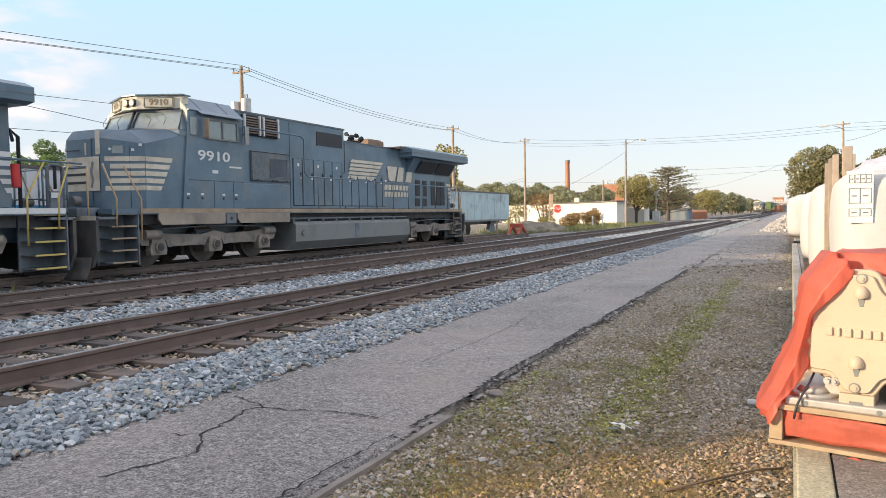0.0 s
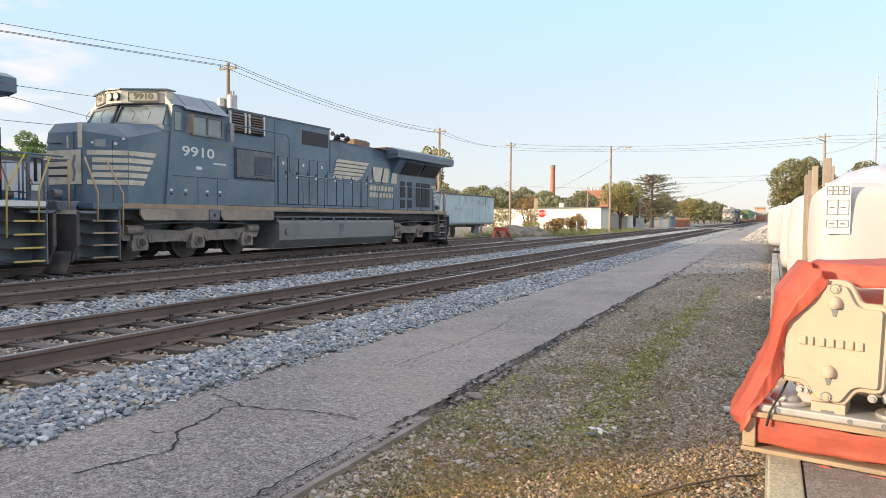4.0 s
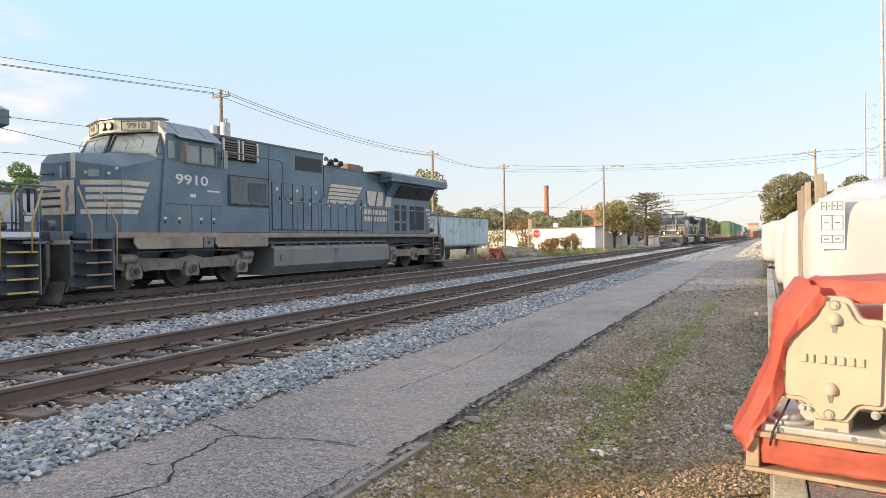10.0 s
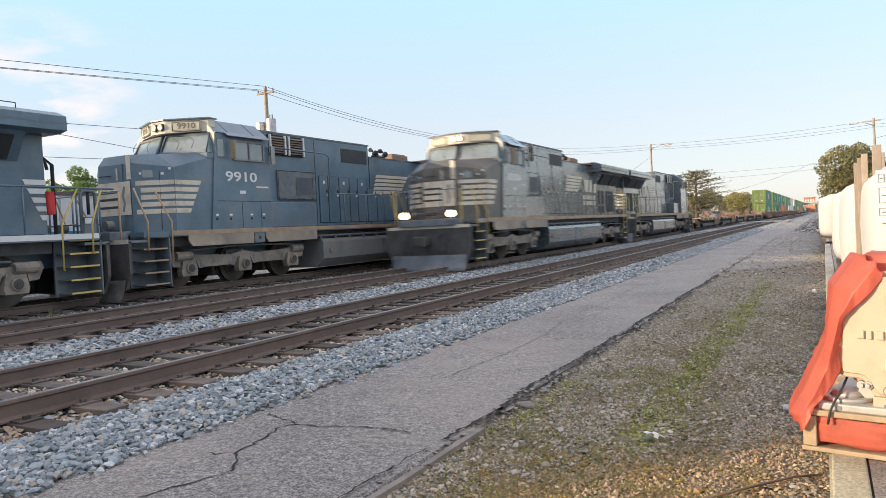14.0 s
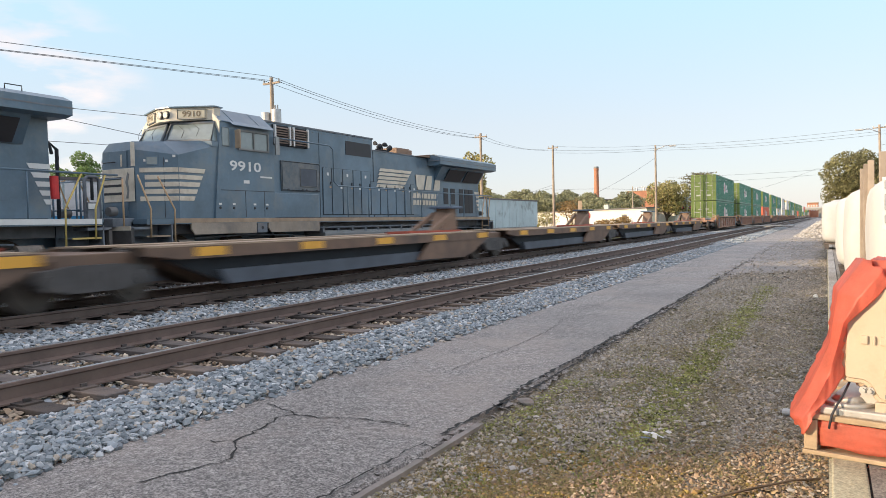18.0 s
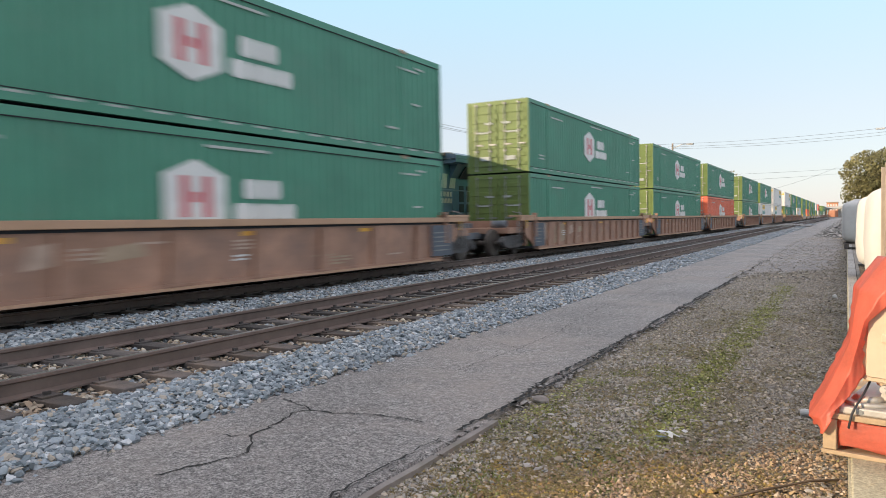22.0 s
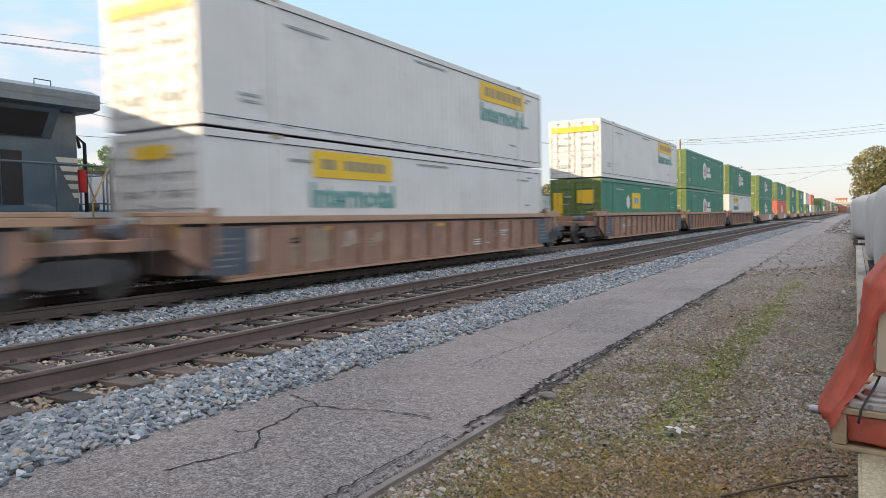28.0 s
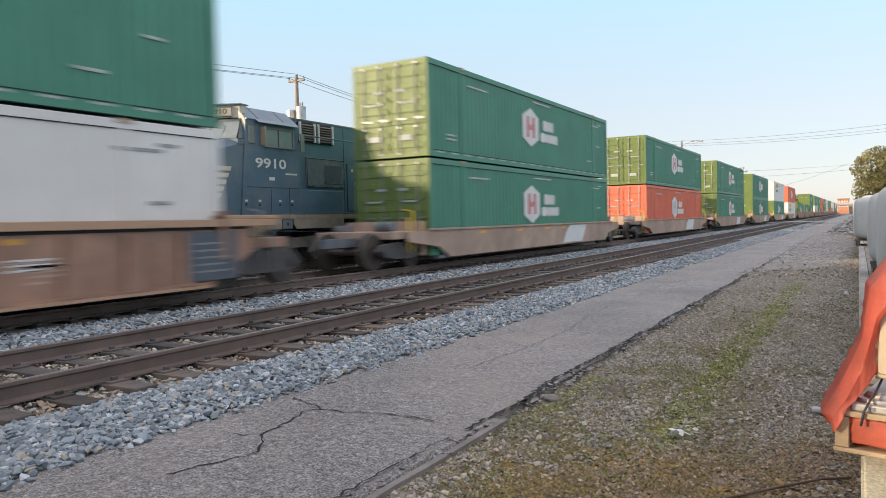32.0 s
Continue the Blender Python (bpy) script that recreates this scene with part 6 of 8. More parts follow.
CONSIST = [  # place of the container's door end, car, top, bottom, first unit, last unit
    (133.1, "ribbed", "green", "green", 1, 1),
    (155.2, "ribbed", "green", "green", 1, 0), (174.1, "ribbed", "green", "green", 0, 0), (193.0, "ribbed", "green", "red", 0, 1),
    (215.35, "ribbed", "green", "green", 1, 0), (234.0, "ribbed", "green", "white", 0, 0), (253.4, "ribbed", "whitetop", "white", 0, 1),
    (276.2, "ribbed", "whitetop", "plain", 1, 0), (294.8, "ribbed", "green", "green", 0, 0), (313.7, "ribbed", "green", "white", 0, 1),
    (336.7, "smooth", "green", "green", 1, 1), (359.4, "smooth", "green", "red", 1, 1), (381.9, "smooth", "green", "green", 1, 1),
    (404.6, "smooth", "green", "green", 1, 1), (427.3, "smooth", "white", "green", 1, 1), (450.0, "smooth", "red", "white", 1, 1),
    (472.7, "ribbed", "", "green", 1, 0), (491.6, "ribbed", "", "green", 0, 0), (510.5, "ribbed", "green", "green", 0, 1),
    (532.5, "ribbed", "green", "white", 1, 0), (551.4, "ribbed", "green", "green", 0, 0), (570.3, "ribbed", "red", "red", 0, 1),
    (592.0, "ribbed", "green", "green", 1, 0), (611.0, "ribbed", "white", "white", 0, 0), (630.0, "ribbed", "green", "red", 0, 1),
    (652.0, "ribbed", "green", "green", 1, 0), (671.0, "ribbed", "white", "red", 0, 0), (690.0, "ribbed", "white", "white", 0, 1),
    (712.0, "ribbed", "green", "green", 1, 0), (731.0, "ribbed", "white", "green", 0, 0), (750.0, "ribbed", "red", "white", 0, 1)]
for off, kind, top, low, a, b in CONSIST:
    unit = car(kind, a, b, off > 400, 1.95 if off < 150 else 1.02)
    MOVING.append((unit, XB, 0, 0, off))
    if off == 313.7:
        for k, (y0, y1, z0, z1) in enumerate(((4.6, 5.7, .75, 1.35), (5.6, 6.9, .62, 1.42), (6.8, 7.9, .72, 1.3), (7.8, 9.0, .62, 1.45), (9.1, 9.8, .8, 1.2))):
            part("graffiti_letter", prism(B(), [(y0, z0), (y1 - .2, z0 + .05), (y1, z1 - .2), (y0 + .5, z1), (y0 - .15, z1 - .3)], 1.337, 1.342 + .001 * k), "graffiti" if k % 2 == 0 else "blue", unit, "blue spray-painted letter")
    if off in (155.2, 193.0, 133.1):
        for k, (y0, y1, z0, z1) in enumerate(((.6, 1.7, .72, 1.4), (2.1, 3.4, .6, 1.35), (3.8, 4.4, .9, 1.3), (4.9, 5.8, .95, 1.25))):
            part("paint_patch", prism(B(), [(y0, z0), (y1, z0 + .08), (y1 - .1, z1), (y0 + .12, z1 - .06)], 1.337, 1.341), ("decalfaint", "sill", "decalfaint", "sill")[k], unit, "pale worn patch of spray paint")
    if low:
        MOVING.append((stack_box(low, off > 400), XB, .57, 0, off))
    if top:
        MOVING.append((stack_box(top, off > 400), XB, .57 + CH + (.0 if off > 400 else .06), 0, off))


# ---- the far side: poles, wires, buildings, trees ----
def crown(bm_pts, leaf, n, rng, material_seed=0):
    """Leaf triangles round clump centres (x, y, z, radius)."""
    verts, faces = [], []
    tot = sum(c[3] ** 2 for c in bm_pts)
    for cx, cy, cz, r in bm_pts:
        k = int(n * r * r / tot)
        for _ in range(k):
            d = Vector((rng.gauss(0, 1), rng.gauss(0, 1), rng.gauss(0, 1))).normalized()
            rr = r * (0.55 + 0.45 * rng.random() ** 0.5) * (1 + 0.25 * noise.noise(d * 2 + Vector((cx, cy, cz))))
            p = Vector((cx, cy, cz)) + Vector((d.x * rr, d.y * rr, d.z * rr * 0.85))
            a = Vector((rng.uniform(-1, 1), rng.uniform(-1, 1), rng.uniform(-1, 1))).normalized() * leaf * rng.uniform(.6, 1.4)
            b = a.cross(Vector((rng.uniform(-1, 1), rng.uniform(-1, 1), rng.uniform(-1, 1)))).normalized() * leaf * rng.uniform(.5, 1)
            i = len(verts)
            verts += [p - a, p + b * .6, p + a, p - b * .6]
            faces.append((i, i + 1, i + 2, i + 3))
    return verts, faces


def broad_tree(seed, h, w, leaf, n, mat_leaf, label, trunk=0.3):
    rng = random.Random(seed)
    ob = thing("tree", label, "tree", group="trees beyond the tracks")
    bm = B()
    rod(bm, (0, 0, -.1), (0, 0, h * trunk), .05 * w * .5 + .06, 8, .04 * w * .5 + .04)
    clumps = []
    for i in range(9):
        a = i * 2.4 + rng.uniform(-.4, .4)
        r = w * .32 * rng.uniform(.5, 1.15)
        z = h * rng.uniform(trunk + .12, .86)
        tip = Vector((math.cos(a) * r, math.sin(a) * r, z))
        rod(bm, (0, 0, h * trunk * rng.uniform(.7, 1)), tip, .05 + .012 * w, 6, .02)
        clumps.append((*tip, w * rng.uniform(.17, .27)))
    clumps += [(rng.uniform(-.1, .1) * w, rng.uniform(-.1, .1) * w, h * .86, w * .2), (0, 0, h * .62, w * .3)]
    part("trunk", bm, "bark", ob)
    v, f = crown(clumps, leaf, n, rng)
    raw("crown", v, f, mat_leaf, ob)
    return ob


def layered_tree(h, w, label):
    """A cedar: a straight trunk with flat tiers of foliage."""
    rng = random.Random(77)
    ob = thing("cedar_tree", label, "tree", group="trees beyond the tracks")
    bm = B()
    rod(bm, (0, 0, -.1), (0, 0, h * .95), .32, 8, .06)
    verts, faces = [], []
    for i in range(64):
        z = h * (.18 + .8 * (i / 64))
        reach = w * .5 * (1 - (z / h - .18) ** 2 * .95) * rng.uniform(.6, 1.1)
        a = i * 2.399 + rng.uniform(-.3, .3)
        tip = Vector((math.cos(a) * reach, math.sin(a) * reach, z + reach * .10))
        rod(bm, (0, 0, z - .2), tip, .06, 5, .015)
        for k in range(60):
            t = rng.uniform(.25, 1.08)
            p = Vector((tip.x * t, tip.y * t, z + reach * .10 * t)) + Vector((rng.gauss(0, .42), rng.gauss(0, .42), rng.gauss(-.02, .09)))
            u = Vector((rng.uniform(-1, 1), rng.uniform(-1, 1), rng.uniform(-.35, .35))).normalized() * rng.uniform(.12, .26)
            q = u.cross(Vector((0, .3, 1))).normalized() * .12
            j = len(verts)
            verts += [p - u, p + q, p + u, p - q]
            faces.append((j, j + 1, j + 2, j + 3))
    part("trunk", bm, "bark", ob)
    raw("crown", verts, faces, "leafcedar", ob)
    return ob


def utility_pole(x, y, h, label, arms=1, lamp=False, transformer=False, lean=0.0):
    ob = thing("utility_pole", label, "utility pole", group="utility poles", at=pose(x, y, 0, 0, lean, 0))
    smooth(part("pole", rod(B(), (0, 0, -.3), (0, 0, h), .135, 12, .085), "polewood", ob))
    for k in range(arms):
        z = h - .3 - k * .75
        ca = part("crossarm", box(B(), -.5, .5, -.045, .045, z, z + .085, .01), "polewood", ob)
        for xx in (-.44, .44):
            part("insulator", rod(B(), (xx, 0, z + .085), (xx, 0, z + .22), .035, 8, .03), "steel", ca)
    if transformer:
        tr = smooth(part("transformer", rod(B(), (.32, -.1, h - 2.3), (.32, -.1, h - 1.5), .22, 14), "signalmetal", ob, "grey can transformer"))
        part("transformer", rod(B(), (-.3, -.1, h - 2.3), (-.3, -.1, h - 1.6), .2, 14), "signalmetal", ob)
        for xx in (.25, .4):
            part("bushing", rod(B(), (xx, -.1, h - 1.5), (xx, -.1, h - 1.3), .035, 8), "steel", tr)
    if lamp:
        part("lamp_arm", tube(B(), [(0, 0, h - .5), (.9, 0, h - .15), (1.5, 0, h - .15)], .04), "signalmetal", ob)
        part("lamp_head", box(B(), 1.35, 2.0, -.13, .13, h - .26, h - .1, .03), "signalmetal", ob)
    return ob


def cable(a, b, sag, r=0.011, n=14):
    a, b = Vector(a), Vector(b)
    bm = B()
    pts = []
    for i in range(n + 1):
        t = i / n
        p = a.lerp(b, t)
        p.z -= sag * 4 * t * (1 - t)
        pts.append(p)
    tube(bm, pts, r, 4)
    return tagged(part("overhead_wire", bm, "wire"), "thin black overhead wire strung between wooden poles", "wire", group="overhead wires")


# poles along the far side, and their wires
PA, PB, PC, PD, PE = (-22.6, 25.8, 8.4), (-22.6, 48.5, 8.1), (-22.7, 64.7, 8.6), (-15.1, 73.6, 8.85), (4.0, 70.0, 8.9)
P0 = (-22.6, 0.0, 6.45)
utility_pole(*PA, "wooden utility pole with crossarm and two grey transformers", 1, transformer=True)
utility_pole(*PB, "wooden utility pole with a single crossarm", 1)
utility_pole(*PC, "tall wooden utility pole with a crossarm at its top", 1)
utility_pole(*PD, "bare wooden pole with a small street lamp", 0, lamp=True)
utility_pole(*PE, "leaning wooden pole with a street lamp and crossarm", 1, lamp=False, lean=-1.0)
e_lamp = part("street_lamp", box(tube(B(), [(0, 0, 0), (-.8, -.2, .35), (-1.3, -.3, .35)], .035), -1.9, -1.25, -.45, -.2, .26, .40, .03), "signalmetal")
e_lamp.matrix_basis = pose(3.95, 69.9, 8.2)
tagged(e_lamp, "grey street lamp arm on a wooden pole", "street lamp")
utility_pole(-22.6, 0.0, 6.8, "wooden utility pole behind the parked locomotive", 1)
utility_pole(-27.2, 115.0, 6.7, "short wooden pole in front of the brick building", 0, lamp=True)
for dx, dz in ((-.42, -.1), (0, .05), (.42, -.22)):
    cable((P0[0] + dx, P0[1], P0[2] + dz * 1.4 - .14), (PA[0] + dx, PA[1], PA[2] + dz), .02)
    cable((PA[0] + dx, PA[1], PA[2] + dz), (PB[0] + dx, PB[1], PB[2] + dz - .22), .42)
    if dx:
        cable((PB[0] + dx, PB[1], PB[2] + dz - .1), (PC[0] + dx, PC[1], PC[2] + dz - .2), .4)
cable((P0[0], P0[1], 5.12), (PA[0], PA[1], 6.05), .0)
cable((P0[0], P0[1], 6.6), (PA[0], PA[1], 4.42), .0)
cable((P0[0], P0[1], 4.05), (PA[0], PA[1], 4.83), .0)
for k, dz in enumerate((0, -.35, -.6)):
    cable((PC[0], PC[1], PC[2] - .1 + dz), (PD[0], PD[1], PD[2] - .05 + dz * .8), .12, .012)
    cable((PD[0], PD[1], PD[2] - .05 + dz * .8), (PE[0], PE[1], PE[2] - .2 + dz), .25, .012)
    cable((PE[0], PE[1], PE[2] - .2 + dz), (24, 66, 9.2 + dz), .3, .012)
cable((-22.7, 64.7, 4.6), (-36, 60, 3.6), .4)
cable((-22.7, 64.7, 4.9), (-36, 64, 3.0), .5)
cable((-22.7, 64.7, 4.4), (-15.1, 73.6, 4.3), -.15)
cable((-15.1, 73.6, 7.6), (-22.7, 64.7, 2.6), .5)
cable((-14.0, 74, 5.6), (1.5, 78, 5.9), .1)
cable((-14.0, 74, 5.0), (1.5, 78, 5.5), .15)
cable((-10.0, 90, 4.0), (-1.0, 86, 6.4), .25)
cable((-1.0, 86, 6.4), (6.0, 84, 6.0), .1)
cable((13.0, 60, 12.0), (4.0, 70, 7.2), 1.0)


def pylon(x, y, h):
    ob = thing("transmission_pole", "tall grey steel transmission pole with staggered arms", "pylon", group="transmission poles", at=pose(x, y, 0))
    smooth(part("mast", rod(B(), (0, 0, 0), (0, 0, h), .42, 12, .16), "signalmetal", ob))
    for k in range(6):
        z = h - 3.2 - k * 2.3 * h / 30
        part("arm", tube(B(), [(0, 0, z), (1.9, 0, z + .35), (2.1, 0, z - .25)], .07), "signalmetal", ob)
    return ob


pylon(13.2, 104.0, 30.5)
pylon(20.0, 184.0, 33.0)


def low_building():
    """A long flat-roofed white building beyond the tracks."""
    ob = thing("low_white_building", "long low white-painted building with a flat dark roof", "building")
    a, b = Vector((-41, 106)), Vector((-18.5, 85.0))
    d = (b - a).normalized()
    n = Vector((-d.y, d.x))
    if n.y < 0:
        n = -n
    c, e = b + n * 1.4, a + n * 9
    bm = B()
    prism(bm, [tuple(a), tuple(b), tuple(c), tuple(e)], -.1, 2.75, "z")
    part("wall", bm, "wallwhite", ob)
    o = .25
    bm = B()
    prism(bm, [tuple(a - d * o - n * o), tuple(b + d * o - n * o), tuple(c + d * o + n * o), tuple(e - d * o + n * o)], 2.75, 2.88, "z")
    part("roof", bm, "roof", ob)
    for t, w, z0, z1 in ((.2, 1.6, 1.0, 1.9), (.45, 1.6, 1.0, 1.9), (.83, 1.1, 0, 2.1)):
        p = a.lerp(b, t)
        q = p + d * w
        bm = B()
        prism(bm, [tuple(p - n * .03), tuple(q - n * .03), tuple(q + n * .05), tuple(p + n * .05)], z0, z1, "z")
        part("window" if z0 else "door", bm, "roof", ob)
    for p in (a.lerp(b, .68), a.lerp(b, .35)):
        part("roof_vent", box(B(), p.x - .3, p.x + .3, p.y + 2, p.y + 2.6, 2.88, 3.5), "wallwhite", ob)
    return ob


def brick_mill():
    ob = thing("brick_mill", "old red brick mill building with a stepped roofline", "building")
    part("wall", box(box(B(), -44, -35.6, 146, 168, -.1, 5.6), -35.6, -30.3, 145.8, 160, -.1, 7.05), "brick", ob)
    part("parapet", box(box(B(), -35.7, -30.2, 145.7, 160.1, 7.05, 7.2), -31.8, -30.2, 145.72, 160.05, 7.2, 7.75), "sill", ob)
    part("roof", box(B(), -44.1, -35.7, 145.9, 168, 5.6, 5.75), "roof", ob)
    for i in range(4):
        for z in (1.6, 4.6):
            if z > 4 and i < 2:
                continue
            w = part("window", box(B(), -43.0 + i * 3.0, -41.8 + i * 3.0, 145.75 if i > 2 else 145.9, 146.02, z - .6, z + .7), "tank", ob)
            part("sill", box(B(), -43.1 + i * 3.0, -41.7 + i * 3.0, 145.7 if i > 2 else 145.85, 146.0, z - .75, z - .6), "sill", w)
    for x in (-34.6, -33.2):
        part("roof_vent", rod(B(), (x, 150, 7.1), (x, 150, 7.9), .2, 10), "signalmetal", ob)
    return ob


def chimney():
    ob = thing("brick_chimney", "tall tapering red brick factory chimney", "chimney", at=pose(-55, 191.5, 0))
    smooth(part("shaft", rod(B(), (0, 0, -.2), (0, 0, 15.7), .80, 20, .60), "brick", ob))
    smooth(part("rim", rod(B(), (0, 0, 14.9), (0, 0, 15.4), .66, 20, .70), "brick", ob))
    part("cap", rod(B(), (0, 0, 15.4), (0, 0, 15.9), .66, 20), "tank", ob)
    for z in (4, 8, 12):
        part("band", rod(B(), (0, 0, z), (0, 0, z + .12), .815 - z * .0128, 20), "tank", ob)
    return ob


low_building()
brick_mill()
chimney()
# wing of the white building in shade, sheds and a low wall by the crossing
shed = thing("grey_shed", "grey-blue shed beside the road crossing", "shed")
part("wall", box(B(), -18.6, -15.5, 126, 131, -.1, 1.9), "blue", shed)
part("roof", box(B(), -18.9, -15.2, 125.7, 131.3, 1.9, 2.1), "roof", shed)
for x in (-18.2, -16.8):
    part("door", box(B(), x, x + .8, 125.95, 126.02, 0, 1.7), "tank", shed)
wing = thing("grey_annex", "low grey annex behind the white building", "building")
part("wall", box(B(), -22, -17.2, 95, 99, -.1, 2.2), "wallwhite", wing)
part("roof", box(B(), -22.2, -17.0, 94.8, 99.2, 2.2, 2.35), "roof", wing)
wall_r = thing("low_brick_wall", "low orange-red brick wall beside the road", "wall")
part("masonry", box(B(), -16.3, -13.4, 133.5, 133.9, -.1, 1.6), "brick", wall_r)
part("coping", box(B(), -16.4, -13.3, 133.4, 134.0, 1.6, 1.72), "concrete", wall_r)

# overpass and a brick block far down the line
bridge = thing("road_overpass", "distant grey road overpass across the tracks", "bridge")
part("deck", box(B(), -40, 45, 430, 440, 4.4, 5.2), "concrete", bridge)
part("railing", box(B(), -40, 45, 430, 430.3, 5.2, 5.9), "signalmetal", bridge)
for x in (-22, -4, 6, 24):
    part("pier", box(B(), x, x + 1.5, 431, 439, -.1, 4.4), "concrete", bridge)
blk = thing("distant_brick_block", "distant red brick apartment block with white windows", "building")
part("wall", box(B(), -11.3, -5, 520, 540, -.1, 9.2), "brick", blk)
part("roof", box(B(), -11.6, -4.7, 519.5, 540.5, 9.2, 9.7), "sill", blk)
for i in range(4):
    for z in (4.4, 7.0):
        part("window", box(B(), -10.8 + i * 1.5, -10.0 + i * 1.5, 519.9, 520.1, z, z + 1.2), "decal", blk)

# added, unseen block closing the far side behind the camera; shades the parked nose
wh = thing("warehouse", "unseen long plain grey block added to shade the parked train", "building")
part("wall", box(B(), -46, -32, -60, -1.5, -.1, 8.6), "wallwhite", wh)
part("roof", box(B(), -46.3, -31.7, -60.3, -1.2, 8.6, 8.9), "roof", wh)

# road crossing
road = thing("road_crossing", "asphalt road crossing over the tracks", "road", kind="structure")
part("crossing_panel", box(B(), -5.6, -4.0, 100, 110, .05, .2), "asphalt", road)
part("crossing_panel", box(B(), -12.9, -9.4, 100, 110, .1, .285), "concrete", road)
part("crossing_panel", box(B(), -8.9, -5.0, 100, 110, .1, .285), "concrete", road)
part("approach", box(B(), -45, -13.2, 100, 110, -.06, .1), "asphalt", road)
part("approach", box(B(), -4.0, 30, 100, 110, -.06, .03), "asphalt", road)


def crossing_signal():
    ob = thing("crossing_signal", "railroad crossing signal mast with crossbuck and lamps", "crossing signal", at=pose(-15.5, 94, 0))
    part("mast", rod(B(), (0, 0, 0), (0, 0, 4.4), .08, 10), "signalmetal", ob)
    part("control_box", box(B(), -.45, .45, -.3, .3, 0, 1.6, .03), "signalmetal", ob)
    for s in (-1, 1):
        part("crossbuck", prism(B(), [(s * -.55, 3.5), (s * -.42, 3.42), (s * .55, 4.2), (s * .42, 4.28)], -.14, -.11 - .01 * s, "y"), "decal", ob)
        part("lamp_hood", rod(B(), (s * .5, -.1, 2.8), (s * .5, -.3, 2.8), .22, 14), "decalblk", ob)
        part("lamp_lens", rod(B(), (s * .5, -.29, 2.8), (s * .5, -.31, 2.8), .14, 14), "decalred", ob)
    part("cross_tube", rod(B(), (-1.6, 0, 2.9), (.6, 0, 2.9), .05, 8), "signalmetal", ob)
    return ob


crossing_signal()

# stop sign, board sign, bumper post, white stake
st = thing("stop_sign", "red octagonal stop sign on a thin post", "sign", at=pose(-18.1, 59.9, 0))
part("post", rod(B(), (0, .03, -.1), (0, .03, 2.1), .03, 8), "signalmetal", st)
part("plate", prism(B(), [(.36 * math.cos(radians(22.5 + 45 * i)), 1.88 + .36 * math.sin(radians(22.5 + 45 * i))) for i in range(8)], -.02, 0, "y"), "signred", st)
part("rim", prism(B(), [(.385 * math.cos(radians(22.5 + 45 * i)), 1.88 + .385 * math.sin(radians(22.5 + 45 * i))) for i in range(8)], 0.001, .01, "y"), "decal", st)
text_part("lettering", "STOP", .27, pose(0, -.024, 1.88, 90, 0, 0), "decal", st)
sg = thing("board_sign", "narrow upright white board sign on a post", "sign", at=pose(-18.9, 60.2, 0))
part("post", rod(B(), (0, .04, -.1), (0, .04, 3.2), .05, 8), "polewood", sg)
part("board", box(B(), -.0, .32, -.02, .02, 2.0, 3.2, .01), "sill", sg)
bp = thing("bumper_post", "rusty red steel bumper post at the end of a track", "bumper post", at=pose(-15.9, 43.6, 0))
part("head", box(B(), -.42, .42, -.15, .15, .62, .88, .03), "bumperred", bp)
for s in (-1, 1):
    part("leg", prism(B(), [(-.08, .72), (.12, .80), (1.3, .1), (1.05, .1)], s * .32 - .07, s * .32 + .07), "bumperred", bp)
    part("leg", prism(B(), [(-.1, .72), (.1, .72), (-.55, .1), (-.75, .1)], s * .32 - .07, s * .32 + .07), "bumperred", bp)
for k, (x, y, h, m) in enumerate(((-17.3, 46.0, 1.3, "yellow"), (-17.9, 45.2, 1.0, "polewood"), (-16.4, 69.0, 1.4, "decal"), (-17.1, 68.0, 1.2, "decal"))):
    s_ = part("marker_post", rod(B(), (x, y, -.1), (x, y, h), .07, 8), m)
    tagged(s_, ("yellow", "weathered wooden", "white", "white")[k] + " marker post in the grass beside the track", "post")


def trailer(y0, y1, label, band=False):
    ob = thing("box_trailer", label, "trailer", group="box trailers", at=pose(-19.1, 0, 0))
    part("body", box(B(), -2.4, 0, y0, y1, 1.08, 3.05, .03), "bandwhite" if band else "trailer", ob)
    part("top_rail", box(B(), -2.42, .02, y0, y1, 2.97, 3.07), "roof", ob)
    part("bottom_rail", box(B(), -2.42, .02, y0, y1, 1.02, 1.14), "tank", ob)
    n = int((y1 - y0) / 1.2)
    for k in range(n):
        part("side_post", box(B(), 0, .02, y0 + .3 + k * 1.2, y0 + .36 + k * 1.2, 1.14, 2.97), "trailer", ob)
    if band:
        part("blue_band", box(B(), .003, .012, y0, y1, 1.2, 1.95), "graffiti", ob, "blue lower band")
    for yy in (y0 + 1.5, y0 + 2.7, y1 - 3):
        for s in (-2.2, -.3):
            part("wheel", rod(B(), (s - .13, yy, .48), (s + .13, yy, .48), .48, 18), "under", ob)
    part("chassis", box(B(), -1.7, -.7, y0 + .5, y1 - .5, .8, 1.02), "under", ob)
    return ob


trailer(35.5, 50.8, "weathered white box trailer streaked with black stains")
trailer(3.0, 19.0, "white box trailer with a blue lower band", True)

# trees
oak = broad_tree(1, 6.3, 5.6, .15, 6500, "leaf", "green and yellow leafy tree beside the crossing")
oak.matrix_basis = pose(-17.8, 93.2, 0)
ced = layered_tree(8.3, 11.0, "dark layered cedar tree with flat branches")
ced.matrix_basis = pose(-16.9, 113.5, 0)
big = broad_tree(2, 7.3, 9.0, .16, 22000, "leafbig", "large round leafy tree in warm light", .2)
big.matrix_basis = pose(3.8, 82, 0)
copy_thing(big, pose(9.0, 90, 0, 0, 0, 120))
